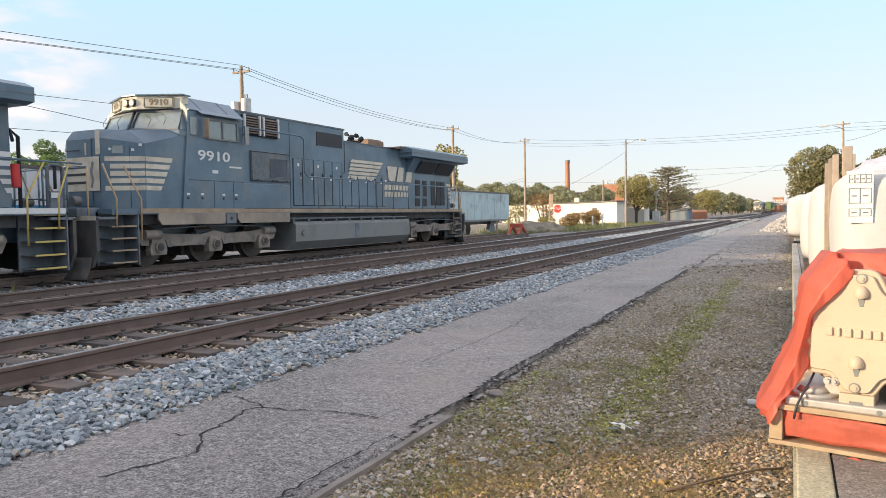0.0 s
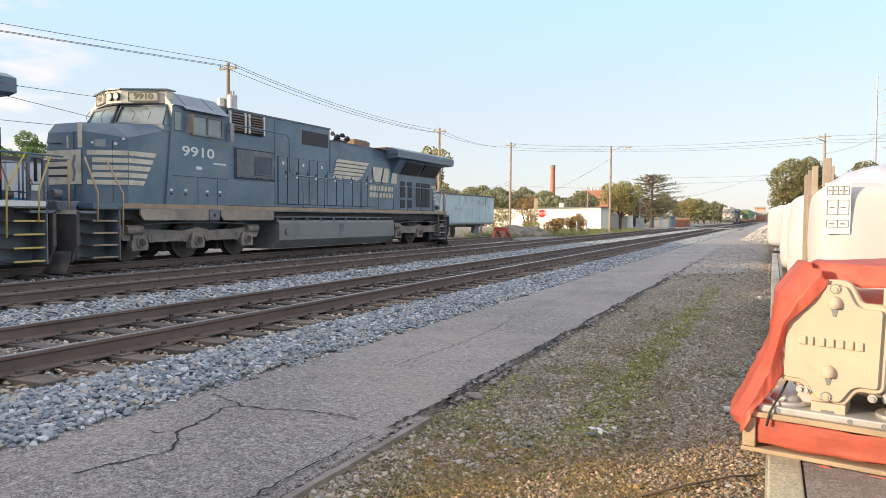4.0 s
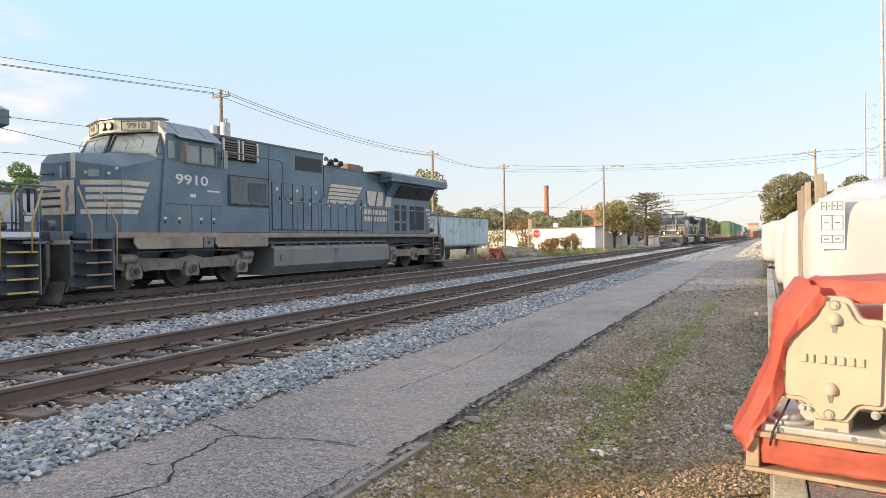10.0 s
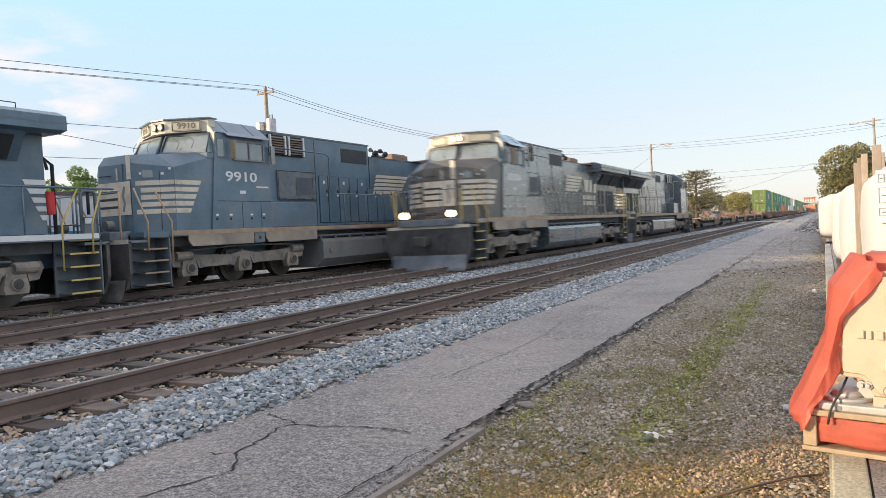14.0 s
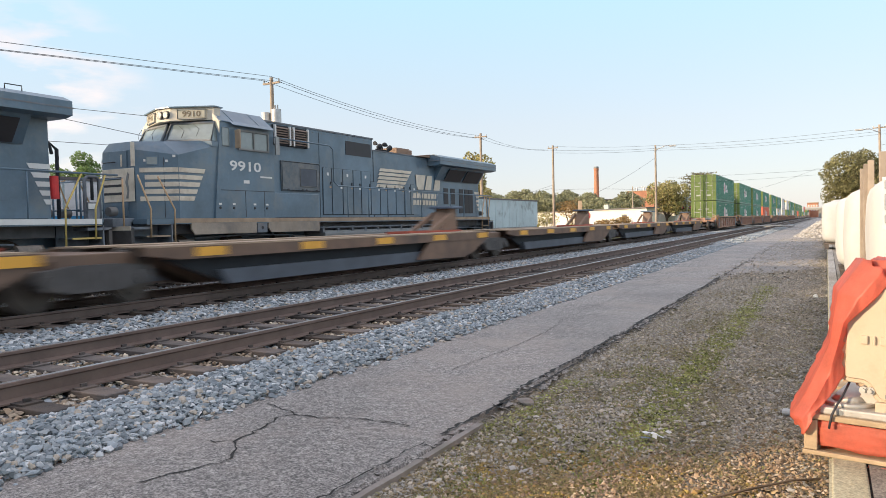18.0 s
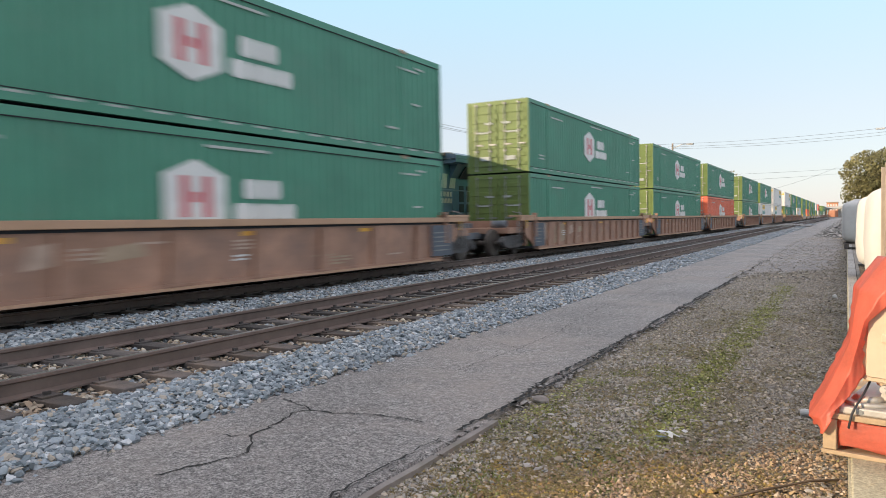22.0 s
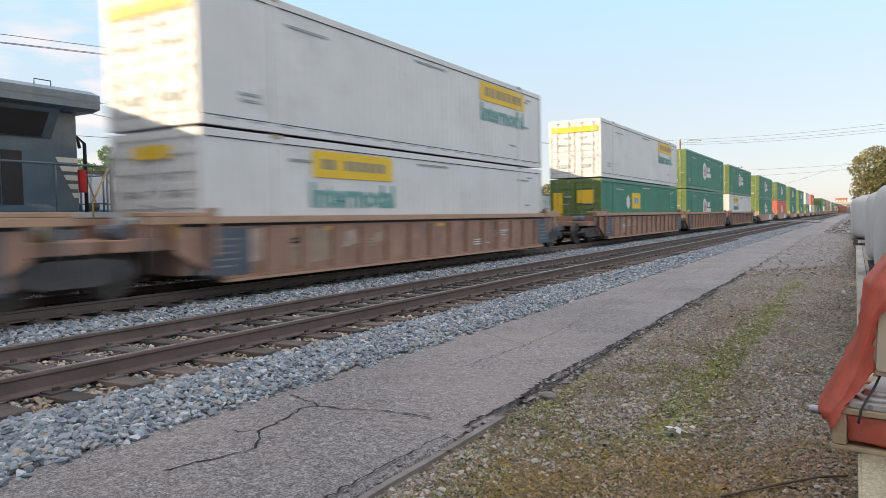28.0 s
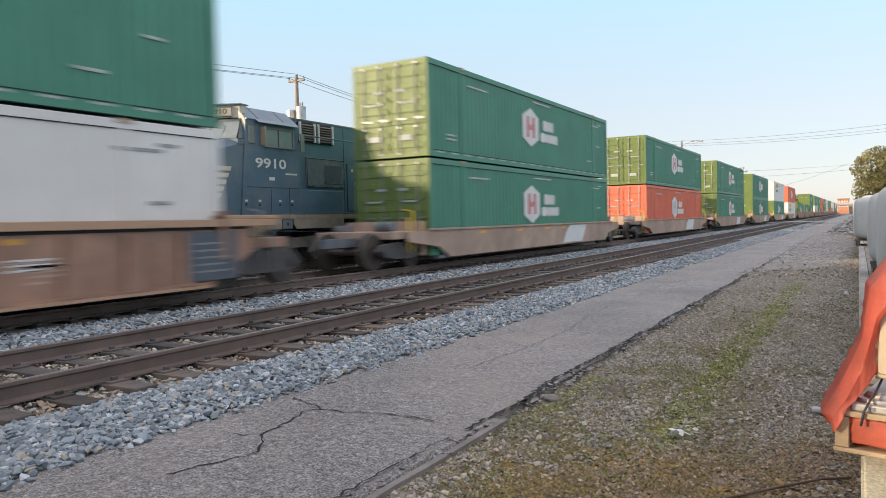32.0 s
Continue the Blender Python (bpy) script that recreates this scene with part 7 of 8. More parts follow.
mid = broad_tree(3, 5.5, 5.2, .16, 6000, "leaf", "leafy tree along the line in warm light")
mid.matrix_basis = pose(-14.6, 145, 0)
copy_thing(mid, pose(-16.6, 158, 0, 0, 0, 80))
back = broad_tree(4, 7.4, 8.0, .24, 6500, "leafdk", "dark green tree of the distant woods", .2)
back.matrix_basis = pose(-47, 128, -.5)
thin = broad_tree(5, 7.2, 8.0, .42, 2200, "leafdk", "far dark green tree down the line", .2)
thin.matrix_basis = pose(-29, 262, -.6)
rng = random.Random(12)
for x, y, s in ((-52, 132, 0), (-41, 134, -1), (-57, 136, 0), (-62, 140, 0), (-46, 140, 0), (-38.5, 150, -2), (-36, 128, -2.3), (-34, 136, -1), (-67, 150, 0), (-50, 165, 0), (-30, 175, -.5), (-25, 180, -.5), (-43, 178, 0), (-27, 150, -2.5)):
    copy_thing(back, pose(x, y, s, 0, 0, rng.uniform(0, 360)))
for i in range(26):
    y = rng.uniform(230, 420)
    side = rng.choice((-1, 1, -1))
    x = -rng.uniform(17, 36) - .05 * (y - 230) * 0 if side < 0 else rng.uniform(6, 34)
    copy_thing(thin, pose(x, y, rng.uniform(-1.2, 0), 0, 0, rng.uniform(0, 360)))
side = broad_tree(14, 9.2, 4.6, .13, 9000, "leafgreen", "green leafy tree standing behind the parked trailers", .3)
side.matrix_basis = pose(-59.5, 42, 0)
copy_thing(side, pose(-66.5, 44, -.6, 0, 0, 140))
copy_thing(side, pose(-54.5, 47, -2.2, 0, 0, 60))
pb = broad_tree(9, 7.4, 3.2, .17, 1500, "leaf", "slim pale leafy tree beside a utility pole", .25)
pb.matrix_basis = pose(-23.6, 49.4, 0)
copy_thing(pb, pose(-24.6, 51.4, -1.6, 0, 0, 100))
for k, (x, y, w, h, m) in enumerate(((-20.6, 64.5, 3.4, 3.5, "leafbr"), (-19.0, 66.5, 2.2, 1.5, "leafbr"), (-18.0, 69.0, 2.4, 1.7, "leafbr"), (-18.3, 74.5, 2.6, 1.8, "leafbr"), (-24, 67, 3.4, 2.4, "leaf"), (-19.5, 62.0, 2.0, 1.2, "leaf"))):
    rr = random.Random(40 + k)
    sh = thing("shrub", "rust-brown autumn shrub beyond the tracks" if m == "leafbr" else "green scrubby bush beyond the tracks", "shrub", group="shrubs", at=pose(x, y, 0))
    bm = B()
    cl = []
    for i in range(7):
        tip = (rr.uniform(-.4, .4) * w, rr.uniform(-.3, .3) * w, h * rr.uniform(.4, .85))
        rod(bm, (tip[0] * .2, tip[1] * .2, -.1), tip, .05, 5, .015)
        cl.append((*tip, w * .2))
    part("stems", bm, "bark", sh)
    v, f = crown(cl, .09, 1300, rr)
    raw("crown", v, f, m, sh)


def grass_patch(x0, x1, y0, y1, n, h, seed, label):
    r2 = random.Random(seed)
    verts, faces = [], []
    for _ in range(n):
        x, y = r2.uniform(x0, x1), r2.uniform(y0, y1)
        if noise.noise(Vector((x * .5, y * .3, seed))) < -.2:
            continue
        hh, a = h * r2.uniform(.4, 1.2), r2.uniform(0, 6.28)
        w = .02 + .02 * hh
        k = len(verts)
        verts += [(x - w * math.cos(a), y - w * math.sin(a), -.05), (x + w * math.cos(a), y + w * math.sin(a), -.05), (x + r2.uniform(-.2, .2) * hh, y + r2.uniform(-.2, .2) * hh, hh)]
        faces.append((k, k + 1, k + 2))
    return tagged(raw("grass", verts, faces, "grass"), label, "grass", kind="stuff")


grass_patch(-24, -13.8, 52, 92, 11000, .42, 3, "tall green grass between the far tracks and the building")
grass_patch(-19, -16.5, 44, 56, 3000, .36, 4, "green grass round the bumper post")
grass_patch(-12.62, -12.12, 7.9, 8.6, 260, .42, 5, "small green weed tuft between the tracks")

# mound and gravel pile
mound = thing("dirt_mound", "low grey-brown mound of dirt beside the track end", "mound")
bm = B()
bmesh.ops.create_icosphere(bm, subdivisions=4, radius=1)
for v in bm.verts:
    f_ = 1 + .25 * noise.noise(v.co * 2.2)
    v.co = Vector((-18.2 + v.co.x * 2.0 * f_, 54 + v.co.y * 5.0 * f_, -.15 + v.co.z * 1.0 * f_))
part("soil", bm, "ground", mound)
pile = thing("gravel_pile", "large heap of pale crushed stone beside the lane", "gravel pile")
bm = B()
R = 40
ctr = Vector((1.7, 57.5))
rings = []
for i in range(14):
    t = i / 13
    ring = []
    for k in range(R):
        a = 2 * math.pi * k / R
        r = (3.7 + .5 * noise.noise(Vector((math.cos(a), math.sin(a), 3)))) * t
        z = 2.4 * (1 - t) ** .9 + .12 * noise.noise(Vector((math.cos(a) * r, math.sin(a) * r, 1)) * 1.2) * t
        ring.append(bm.verts.new((ctr.x + math.cos(a) * r, ctr.y + math.sin(a) * r * 1.6, max(z, 0) - .06)))
    rings.append(ring)
for r0, r1 in zip(rings, rings[1:]):
    for k in range(R):
        try:
            bm.faces.new((r0[k], r0[(k + 1) % R], r1[(k + 1) % R], r1[k]))
        except ValueError:
            pass
bmesh.ops.remove_doubles(bm, verts=bm.verts, dist=.001)
bmesh.ops.recalc_face_normals(bm, faces=bm.faces)
part("heap", bm, "pile", pile)
nr = np.random.default_rng(21)
aa, tt = nr.uniform(0, 6.283, 5200), nr.uniform(0, 1.06, 5200) ** .6
pp = np.stack([ctr.x + np.cos(aa) * tt * 3.7, ctr.y + np.sin(aa) * tt * 3.7 * 1.6, 2.4 * np.clip(1 - tt, 0, 1) ** .9 - .04], 1)
scatter("pile_stones", pp, nr.uniform(.05, .13, len(pp)), "pile", 31, .8, "loose stones covering the gravel pile", "gravel pile")


# ---- the loading dock and what stands on it ----
DZ = 0.635


def dock():
    ob = thing("loading_dock", "low concrete loading dock with a worn painted edge", "loading dock", kind="structure")
    part("dock_slab", box(B(), .125, 9, -6, 60, -.1, DZ - .004), "dockslab", ob)
    for i in range(28):
        y0 = -6 + i * 2.4
        e = part("edge_stone", box(B(), .012, .118, y0 + .004, y0 + 2.396, -.1, DZ, .006), "edgepaint" if y0 < 6 else "concrete", ob)
    part("edge_plate", box(B(), .004, .013, -6, 60, DZ - .14, DZ - .006), "edgepaint", ob)
    part("joint", box(B(), .116, .127, -6, 60, DZ - .05, DZ - .012), "crack", ob)
    return ob


dock()


def pallet(x, y, z, label):
    ob = thing("pallet", label, "pallet", group="wooden pallets", at=pose(x, y, z))
    W, D = 1.2, 1.15
    for k in range(3):
        part("stringer", box(B(), k * (W - .045) / 2, .045 + k * (W - .045) / 2, 0, D, .018, .128, .003), "pallet", ob)
    for k in range(7):
        part("top_board", box(B(), -.005, W + .005, k * .17, k * .17 + .12, .13, .15, .003), "pallet", ob)
    for k in range(3):
        part("bottom_board", box(B(), -.005, W + .005, k * .52, k * .52 + .11, 0, .016, .003), "pallet", ob)
    return ob


TURN = pose(.04, 2.93, 0, 0, 0, -12) @ pose(-.04, -2.93, 0)      # the pallet stands a little askew on the dock
pl = pallet(-.068, 2.87, DZ, "new wooden pallet overhanging the dock edge")
pl.matrix_basis = TURN @ pl.matrix_basis


def rounded(poly, seg=7):
    """A closed outline from corner points with radii."""
    out = []
    n = len(poly)
    for i in range(n):
        p, r = Vector(poly[i][:2]), poly[i][2]
        a, b = Vector(poly[i - 1][:2]), Vector(poly[(i + 1) % n][:2])
        u, w = (a - p).normalized(), (b - p).normalized()
        half = math.acos(max(-1, min(1, u.dot(w)))) / 2
        d = min(r / math.tan(half), (a - p).length * .49, (b - p).length * .49)
        s, e = p + u * d, p + w * d
        for k in range(seg + 1):
            t = k / seg
            out.append(s * (1 - t) ** 2 + p * 2 * t * (1 - t) + e * t * t)
    return out


def inset(pts, d):
    n = len(pts)
    out = []
    for i in range(n):
        t = (pts[(i + 1) % n] - pts[i - 1]).normalized()
        out.append(pts[i] + Vector((t.y, -t.x)) * d)
    return out


def plate(bm, loops):
    """Rings of points (outline, depth) joined one to the next, closed at the last."""
    rings = [[bm.verts.new((p.x, y, p.y)) for p in pts] for pts, y in loops]
    n = len(rings[0])
    for a, b in zip(rings, rings[1:]):
        for k in range(n):
            j = (k + 1) % n
            bm.faces.new((a[k], a[j], b[j], b[k]))
    bm.faces.new(rings[-1])
    bmesh.ops.recalc_face_normals(bm, faces=bm.faces)
    return bm


def machine():
    """A cast cream rail machine with a lobed cover, strapped to the pallet."""
    ob = thing("switch_machine", "cream cast-metal rail switch machine strapped on a pallet", "machine", at=TURN)
    y = 2.93
    half = [(.046, .224, .045), (.084, .150, .03), (.168, .150, .036), (.168, -.160, .036), (.086, -.160, .03), (.048, -.225, .045)]
    poly = half + [(-x, z, r) for x, z, r in half[::-1]]
    roll = Matrix.Rotation(radians(-1.8), 2)
    lobed = [roll @ p + Vector((.212, 1.058)) for p in rounded(poly)]
    if inset(lobed, .01)[0].length > 0 and (inset(lobed, .01)[20] - Vector((.212, 1.058))).length > (lobed[20] - Vector((.212, 1.058))).length:
        lobed = lobed[::-1]
    bm = plate(B(), [(lobed, y + .04), (lobed, y + .004), (inset(lobed, .004), y), (inset(lobed, .017), y)])
    cv = part("cover", bm, "cream", ob, "cream cover plate with a lobed outline")
    a, b_ = inset(lobed, .018), inset(lobed, .021)
    smooth(part("raised_panel", plate(B(), [(a, y + .006), (a, y - .010), (b_, y - .014), (inset(lobed, .026), y - .014)]), "cream", cv, "raised centre panel of the cover"), 40)
    f = y - .014
    # raised blocks in the place of the maker's name
    for k in range(7):
        w = .010 if k == 1 else .023
        x = .108 + k * .0298 + (.007 if k == 1 else 0)
        z = 1.058 - (x - .21) * .03
        bm = box(B(), x, x + w, f - .009, f + .002, z - .014, z + .016, .003)
        if k != 1:
            box(bm, x + .005, x + w - .004, f - .0092, f - .0086, z + .002, z + .006)
        part("raised_block", bm, "cream", cv)
    for x, z in ((.2185, 1.197), (.205, .951)):
        bm = B()
        bmesh.ops.create_uvsphere(bm, u_segments=18, v_segments=10, radius=1)
        bmesh.ops.bisect_plane(bm, geom=bm.verts[:] + bm.edges[:] + bm.faces[:], plane_co=(0, 0, -.12), plane_no=(0, -.35, 1), clear_inner=True)
        bmesh.ops.contextual_create(bm, geom=[e for e in bm.edges if e.is_boundary])
        for v in bm.verts:
            v.co = Vector((x + v.co.x * .024, f + v.co.y * .026, z + v.co.z * .030))
        smooth(part("lug", bm, "cream", cv, "cast bullet-shaped handle lug"), 50)
        part("lug_pocket", plate(B(), [([Vector((x - .015, z - .006)), Vector((x + .015, z - .006)), Vector((x + .006, z - .044)), Vector((x - .006, z - .044))], f + .001), ([Vector((x - .013, z - .006)), Vector((x + .013, z - .006)), Vector((x + .005, z - .041)), Vector((x - .005, z - .041))], f - .002)]), "tank", cv, "dark recess below the lug")
    for x, z in ((.219, 1.252), (.2, .867)):
        part("bolt_seat", rod(B(), (x, f + .002, z), (x, f - .003, z), .018, 20), "tank", cv)
        part("bolt", rod(rod(B(), (x, f + .002, z), (x, f - .006, z), .014, 18), (x, f - .006, z), (x, f - .011, z), .008, 6), "cream", cv)
    part("housing", box(B(), .07, .62, y + .045, y + .75, .87, 1.20, .03), "cream", ob)
    part("rear_lid", box(B(), .36, .95, y + .03, y + .7, .88, 1.17, .03), "tank", ob)
    part("base_casting", box(B(), -.02, .95, y - .045, y + .85, .785, .812, .006), "alu", ob, "bare cast-metal base flange")
    part("nameplate_block", box(B(), .152, .262, y - .02, y + .1, .806, .845, .004), "cream", ob, "cream cast block below the cover")
    part("nameplate_bar", box(B(), .185, .225, y - .0235, y - .0215, .812, .820), "tank", ob)
    for x in (.06, .43):
        bm = rod(rod(B(), (x, y + .06, .81), (x, y + .06, .826), .085, 24), (x, y + .06, .826), (x, y + .06, .845), .06, 24, .045)
        part("foot_pad", smooth_bm(bm), "alu", ob, "round cast foot pad")
        part("foot_web", prism(B(), [(x + .03, .82), (x + .10, .82), (x + .10, .91), (x + .05, .90)], y + .04, y + .07, "y"), "alu", ob)
    for x in (.115, .135, .34, .395):
        part("flange_bolt", rod(rod(B(), (x, y + .01, .88), (x, y - .008, .88), .015, 10), (x, y - .008, .88), (x, y - .016, .88), .008, 6), "alu", ob)
    for x in (.05, .28, .38):
        part("cast_hole", rod(B(), (x, y - .0445, .798), (x, y - .047, .798), .009, 14), "tank", ob)
    part("side_bracket", box(B(), .365, .50, y + .02, y + .06, .86, .92, .01), "alu", ob)
    part("side_port", box(rod(B(), (.405, y + .03, 1.228), (.405, y - .004, 1.228), .024, 18), .36, .48, y + .02, y + .05, 1.19, 1.262, .006), "cream", ob)
    part("port_glass", rod(B(), (.405, y - .003, 1.228), (.405, y - .007, 1.228), .017, 18), "lens", ob)
    bm = B()
    tube(bm, [(.018, y - .072, .742), (.026, y - .068, .79), (.036, y - .05, .818), (.055, y + .0, .865), (.07, y + .06, .92)], .0045, 6)
    part("strap", bm, "decalblk", ob, "black plastic strap")
    return ob


def smooth_bm(bm):
    for fc in bm.faces:
        fc.smooth = len(fc.verts) == 4
    return bm


machine()


def wrap():
    """Torn orange plastic sheet over the machine and round the pallet."""
    ob = thing("orange_sheet", "crumpled orange plastic sheet draped over the machine and pallet", "plastic sheet")

    def sheet(rows, name, seed, amp=.012, sub=10, turn=False, along=(9, 9, 9)):
        bm = B()
        g = []
        for row in rows:
            pts = [Vector(p) for p in row]
            line = []
            for a, b in zip(pts, pts[1:]):
                for k in range(sub):
                    line.append(a.lerp(b, k / sub))
            line.append(pts[-1])
            g.append(line)
        full = []
        for a, b in zip(g, g[1:]):
            for k in range(sub):
                full.append([p.lerp(q, k / sub) for p, q in zip(a, b)])
        full.append(g[-1])
        vs = []
        for i, line in enumerate(full):
            vs.append([])
            for j, p in enumerate(line):
                q = Vector((p.x * along[0], p.y * along[1], p.z * along[2])) + Vector((seed, seed * 1.7, 0))
                d = noise.noise(q) + .7 * (.4 - 2 * abs(noise.noise(q * 2.3))) + .35 * (.4 - 2 * abs(noise.noise(q * 5.1)))
                edge = .6 * noise.noise(Vector((i * .35, j * .35, seed))) if i in (0, len(full) - 1) or j in (0, len(line) - 1) else 0
                p = p + Vector((.3, -1, .4)) * d * amp + Vector((edge, 0, edge)) * .02
                vs[-1].append(bm.verts.new((TURN @ p) if turn else p))
        for i in range(len(vs) - 1):
            for j in range(len(vs[0]) - 1):
                bm.faces.new((vs[i][j], vs[i][j + 1], vs[i + 1][j + 1], vs[i + 1][j]))
        bmesh.ops.recalc_face_normals(bm, faces=bm.faces)
        o = smooth(part(name, bm, "orange", ob), 75)
        s = o.modifiers.new("thickness", "SOLIDIFY")
        s.thickness = .002
    y = 2.93
    # over the top, back to the front lip
    sheet([[(.12, y + .8, 1.30), (.3, y + .8, 1.33), (.7, y + .8, 1.31), (1.05, y + .8, 1.30)],
           [(.10, y + .35, 1.335), (.3, y + .35, 1.345), (.7, y + .35, 1.345), (1.1, y + .35, 1.32)],
           [(.125, y + .06, 1.34), (.3, y + .05, 1.335), (.7, y + .05, 1.335), (1.1, y + .04, 1.325)],
           [(.145, y + .045, 1.27), (.3, y + .035, 1.262), (.7, y + .03, 1.25), (1.1, y + .02, 1.24)]], "top_sheet", 3, .005, turn=True)
    # the fold that falls down the side to the pallet's corner
    sheet([[(.10, y + .3, 1.335), (.118, y + .05, 1.345), (.17, y - .045, 1.31), (.19, y - .05, 1.262)],
           [(.02, y + .3, 1.22), (.034, y + .03, 1.222), (.10, y - .05, 1.215), (.135, y - .05, 1.195)],
           [(.01, y + .28, 1.12), (.018, y + .02, 1.12), (.05, y - .045, 1.12), (.064, y - .04, 1.12)],
           [(.0, y + .27, 1.03), (.008, y + .02, 1.037), (.03, y - .03, 1.03), (.046, y - .01, 1.02)],
           [(-.04, y + .26, .94), (-.03, y + .02, .94), (.005, y - .035, .93), (.05, y - .01, .92)],
           [(-.085, y + .25, .84), (-.075, y + .02, .84), (-.035, y - .05, .84), (.015, y - .03, .86)],
           [(-.13, y + .22, .755), (-.125, y + .02, .752), (-.085, y - .06, .765), (-.035, y - .06, .80)],
           [(-.11, y + .2, .735), (-.11, y + .02, .735), (-.075, y - .065, .715), (-.06, y - .07, .745)]], "side_fold", 8, .005, along=(16, 6, 1.6))
    # film wound round the pallet, and its loose ends
    sheet([[(-.02, y - .05, .762), (.3, y - .05, .762), (.7, y - .05, .762), (1.12, y - .05, .762)],
           [(-.02, y - .045, .668), (.3, y - .045, .668), (.7, y - .045, .668), (1.12, y - .045, .668)]], "pallet_film", 12, .004, turn=True, along=(5, 9, 40))
    sheet([[(.14, y - .07, .632), (.3, y - .07, .63), (.5, y - .065, .635), (1.1, y - .06, .632)],
           [(.15, y - .085, .616), (.3, y - .09, .612), (.5, y - .09, .618), (1.1, y - .075, .615)]], "loose_strip", 15, .008, turn=True, along=(12, 12, 30))
    sheet([[(-.075, y + .1, .64), (-.03, y + .1, .645)], [(-.07, y + .1, .60), (-.035, y + .1, .60)]], "torn_scrap", 16, .006)
    sheet([[(.46, y + .06, 1.25), (.7, y + .06, 1.25), (1.1, y + .06, 1.22)], [(.45, y + .06, 1.0), (.7, y + .06, .95), (1.1, y + .06, .9)], [(.48, y + .06, .86), (.7, y + .06, .84), (1.1, y + .06, .8)]], "back_sheet", 21, .014, turn=True)
    return ob


wrap()


def bulk_bag(x0, x1, y0, y1, z0, z1, label, seed, dome=0.0, name="bulk_bag"):
    """A filled woven sack: bulging sides, soft corners, lifting loops."""
    ob = thing(name, label, "bulk bag", group="bulk bags on the dock")
    bm = B()
    bmesh.ops.create_cube(bm, size=2)
    bmesh.ops.subdivide_edges(bm, edges=bm.edges[:], cuts=14, use_grid_fill=True)
    cx, cy, cz = (x0 + x1) / 2, (y0 + y1) / 2, (z0 + z1) / 2
    for v in bm.verts:
        p = v.co.copy()
        q = Vector((abs(p.x) ** 7 + abs(p.y) ** 7, abs(p.z) ** 8))
        f = (abs(p.x) ** 6 + abs(p.y) ** 6 + abs(p.z) ** 9) ** (-1 / 7) if p.length > 0 else 1
        p = p * min(1.0, f)
        bulge = 1 + .05 * (1 - p.z * p.z)
        w = .018 * noise.noise(Vector((v.co.x * 2 + seed, v.co.y * 2, v.co.z * .7))) + .006 * noise.noise(v.co * 9 + Vector((seed, 0, 0)))
        v.co = Vector((cx + p.x * (x1 - x0) / 2 * bulge, cy + p.y * (y1 - y0) / 2 * bulge, cz + p.z * (z1 - z0) / 2)) + v.co.normalized() * w
    smooth(part("sack", bm, "bag", ob), 70)
    if dome:
        bm = B()
        bmesh.ops.create_icosphere(bm, subdivisions=5, radius=1)
        for v in bm.verts:
            a = math.atan2(v.co.y, v.co.x)
            pleat = .05 * math.sin(a * 13 + 3 * noise.noise(v.co * 2)) * max(0, 1 - v.co.z) + .05 * noise.noise(v.co * 4)
            v.co = Vector((cx + .02 + v.co.x * (x1 - x0) * .44 * (1 + pleat), cy + v.co.y * (y1 - y0) * .44 * (1 + pleat), z1 - .05 + v.co.z * dome * (1 + pleat)))
        smooth(part("gathered_top", bm, "bagtop", ob, "gathered plastic liner at the top"), 70)
    return ob


def bag_pallet(x0, x1, y0, y1):
    ob = thing("pallet", "dark weathered pallet under a bulk bag", "pallet", group="wooden pallets")
    for x in (x0, (x0 + x1) / 2 - .05, x1 - .1):
        part("runner", box(B(), x, x + .1, y0, y1, DZ, DZ + .12, .004), "tie", ob)
    for k in range(6):
        yy = y0 + k * (y1 - y0 - .1) / 5
        part("board", box(B(), x0 - .02, x1 + .02, yy, yy + .1, DZ + .122, DZ + .145, .003), "tie", ob)


bag_pallet(.32, 1.38, 5.6, 6.7)
b1 = bulk_bag(.29, 1.42, 5.55, 6.75, DZ + .15, 1.77, "full white woven bulk bag with a printed label", 1, .19)
lab = part("label_sheet", box(B(), .32, .475, 5.515, 5.522, 1.40, 1.745), "decal", b1, "printed white instruction label")
for r, (z0, z1, cells) in enumerate(((1.665, 1.72, 4), (1.53, 1.63, 2), (1.445, 1.495, 2))):
    bm = B()
    w = .13 / cells
    for c in range(cells):
        x = .333 + c * w
        for a, b, c0, d in ((x, x + w, z0, z0 + .0022), (x, x + w, z1 - .0022, z1), (x, x + .0018, z0, z1), (x + w - .0018, x + w, z0, z1)):
            box(bm, a, b, 5.511, 5.515, c0, d)
        box(bm, x + w * .25, x + w * .7, 5.511, 5.515, (z0 + z1) / 2 - .004, (z0 + z1) / 2 + .003)
    part("label_frame", bm, "tank", lab, "dark printed boxes")
for i, (x, y, z0, z1) in enumerate(((.345, 6.3, 1.70, 1.97), (.285, 6.6, 1.68, 1.93), (.245, 7.0, 1.66, 1.885), (.262, 6.75, 1.70, 1.91), (.40, 6.6, 1.70, 1.93))):
    s_ = part("wooden_stake", box(B(), x, x + (.06 if i == 0 else .045), y, y + .05, DZ, z1, .004), "polewood")
    tagged(s_, "grey weathered wooden stake beside the bulk bags", "stake", group="wooden stakes")
bag_pallet(.2, 1.25, 7.3, 8.4)
bulk_bag(.17, 1.3, 7.25, 8.45, DZ + .15, 1.76, "white woven bulk bag with a sagging side", 2, .1)
bag_pallet(.16, 1.2, 10.8, 12.0)
bulk_bag(.13, 1.25, 10.8, 12.0, DZ + .15, 1.76, "white bulk bag wrapped in thin film", 3, .08)
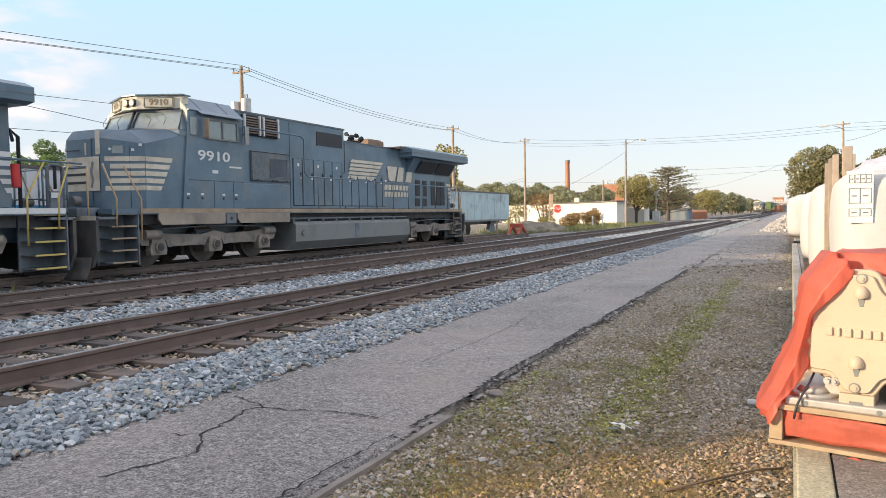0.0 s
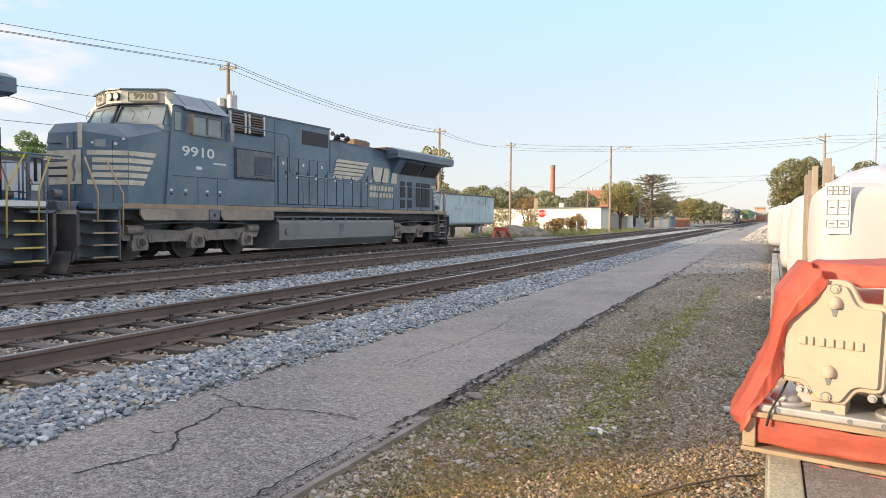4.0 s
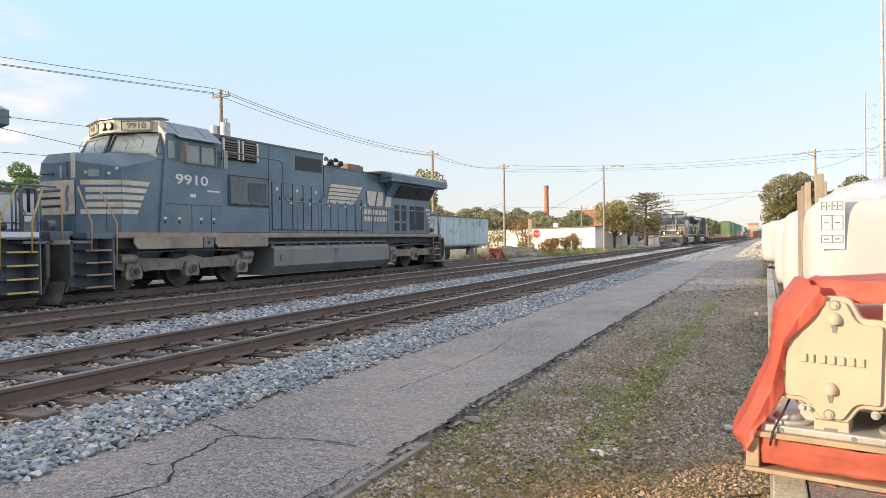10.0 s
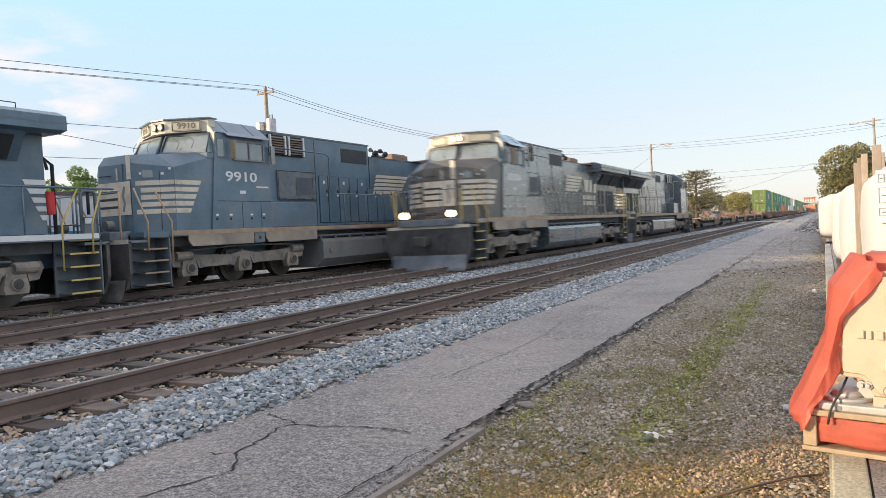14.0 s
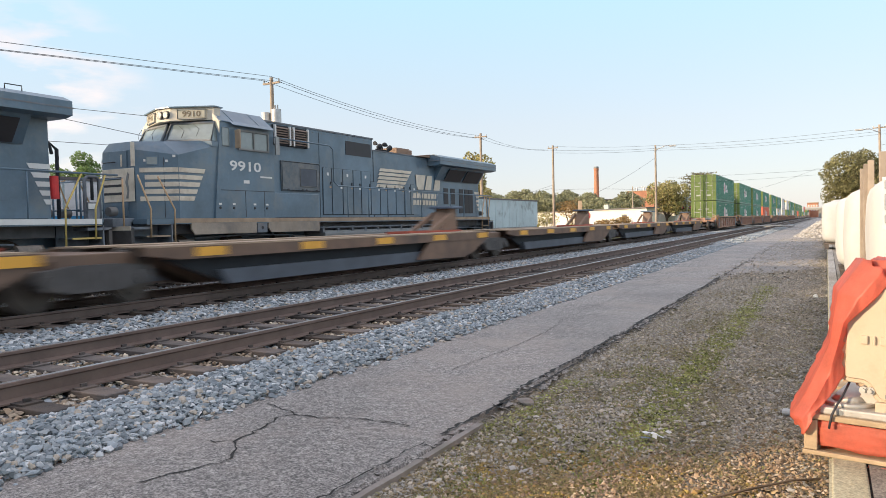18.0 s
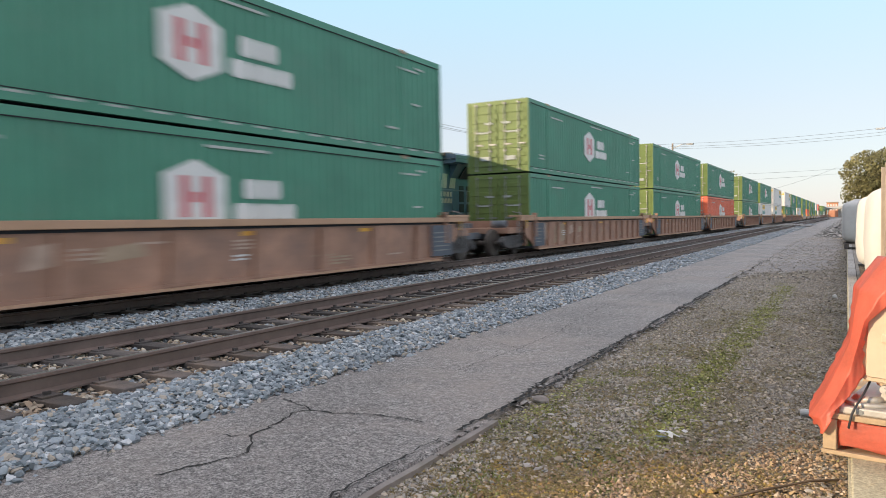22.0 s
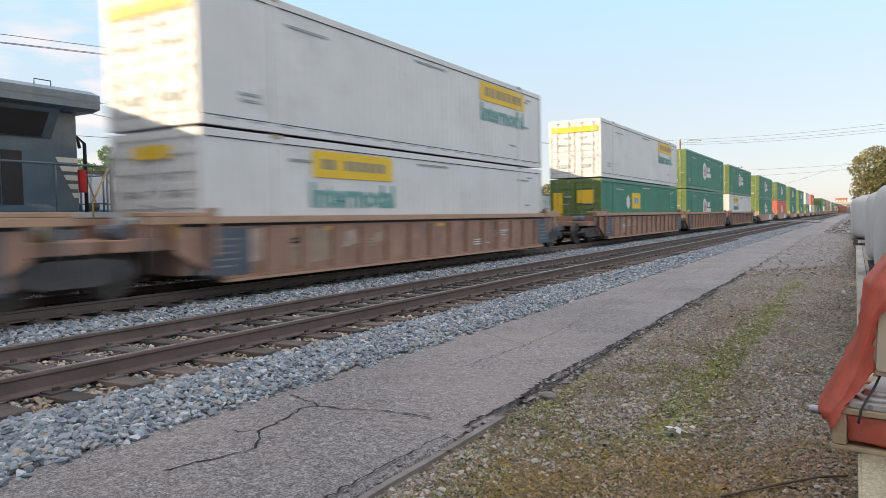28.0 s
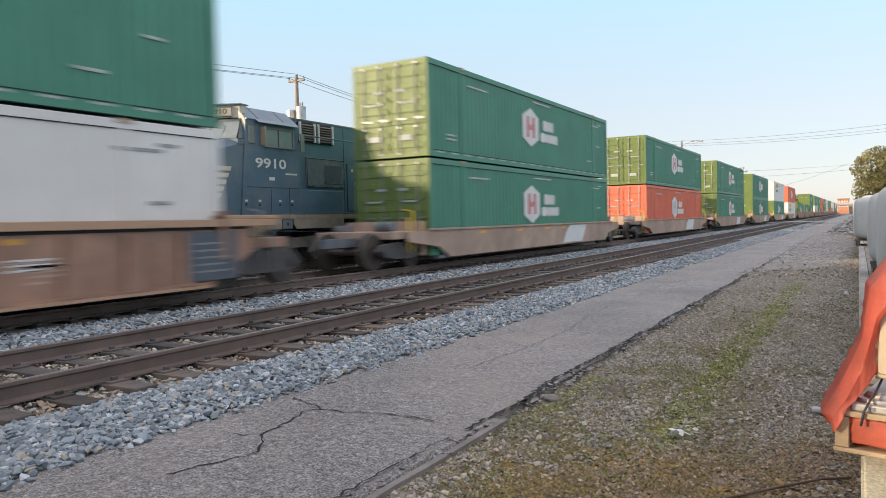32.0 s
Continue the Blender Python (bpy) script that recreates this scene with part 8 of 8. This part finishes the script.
bag_pallet(-.06, 1.0, 20.6, 21.8)
bulk_bag(-.09, 1.05, 20.5, 21.9, DZ + .15, 1.84, "white bulk bag slumped over the dock edge", 4, .06)
bag_pallet(.1, 1.1, 24, 25.2)
bulk_bag(.05, 1.15, 24, 25.3, DZ + .15, 1.95, "white bulk bag with an open square top", 6, .0)
part_cr = thing("machine_stand", "dark metal stand between the bulk bags", "stand")
for x in (.24, .42):
    for y in (9.3, 9.7):
        part("leg", box(B(), x, x + .05, y, y + .05, DZ, DZ + .32), "under", part_cr)
part("shelf", box(B(), .2, .5, 9.25, 9.8, DZ + .3, DZ + .35), "under", part_cr)

# litter on the ground
lt = thing("crushed_carton", "torn pale carton and foil scraps lying on the gravel", "litter")
rng = random.Random(12)
for i in range(9):
    b = B()
    bmesh.ops.create_grid(b, x_segments=4, y_segments=4, size=.5)
    sx, sy = (.075, .06) if i == 0 else (rng.uniform(.03, .06), rng.uniform(.02, .04))
    r = pose(-1.10 + (.0 if i == 0 else rng.uniform(-.02, .14)), 4.94 + (-.03 if i == 0 else rng.uniform(-.03, .08)), .012 + .012 * i * .3, rng.uniform(-25, 35), rng.uniform(-30, 30), rng.uniform(0, 180))
    for v in b.verts:
        v.co = r @ Vector((v.co.x * sx, v.co.y * sy, .012 * noise.noise(Vector((v.co.x * 4, v.co.y * 4, i)))))
    o = part("scrap", b, ("blue", "decal", "signalmetal")[0 if i == 0 else 1 + i % 2], lt)
    o.modifiers.new("thickness", "SOLIDIFY").thickness = .002
bt = thing("white_rock", "small white stone on the gravel", "stone")
bm = B()
bmesh.ops.create_icosphere(bm, subdivisions=2, radius=.045)
for v in bm.verts:
    v.co = v.co * (1 + .3 * noise.noise(v.co * 30)) + Vector((-.19, 14.9, 0))
part("stone", bm, "decal", bt)
tb = thing("metal_tube", "short grey metal tube lying beside the dock", "pipe")
part("tube", rod(B(), (-.30, 6.02, .0), (-.06, 5.95, .02), .03, 12), "signalmetal", tb)
sk = thing("dead_branch", "thin dry branch lying on the gravel", "branch")
part("twig", tube(B(), [(-.62, 3.95, -.01), (-.4, 4.2, .0), (-.18, 4.45, .005), (-.04, 4.52, .01)], .007, 6), "bark", sk)
rk = thing("brown_rock", "rough brown rock at the lane's edge", "stone")
bm = B()
bmesh.ops.create_icosphere(bm, subdivisions=2, radius=.05)
for v in bm.verts:
    v.co = Vector((v.co.x * 1.5, v.co.y, v.co.z * .7)) * (1 + .3 * noise.noise(v.co * 25)) + Vector((-2.22, 5.55, 0))
part("stone", bm, "woodstrip", rk)


# ---- all that moves ----
def slide(ob, x, z, turn, off):
    """The train runs straight and steadily towards -Y."""
    ts = [0, 0.1, 0.3, 1] + list(range(2, 32)) + [31.7, 31.9, 32]
    walk(ob, [(t, pose(x, S0 - V * (t - T0) + off, z, 0, 0, turn)) for t in ts])


def motions():
    for ob, x, z, turn, off in MOVING:
        slide(ob, x, z, turn, off)


motions()
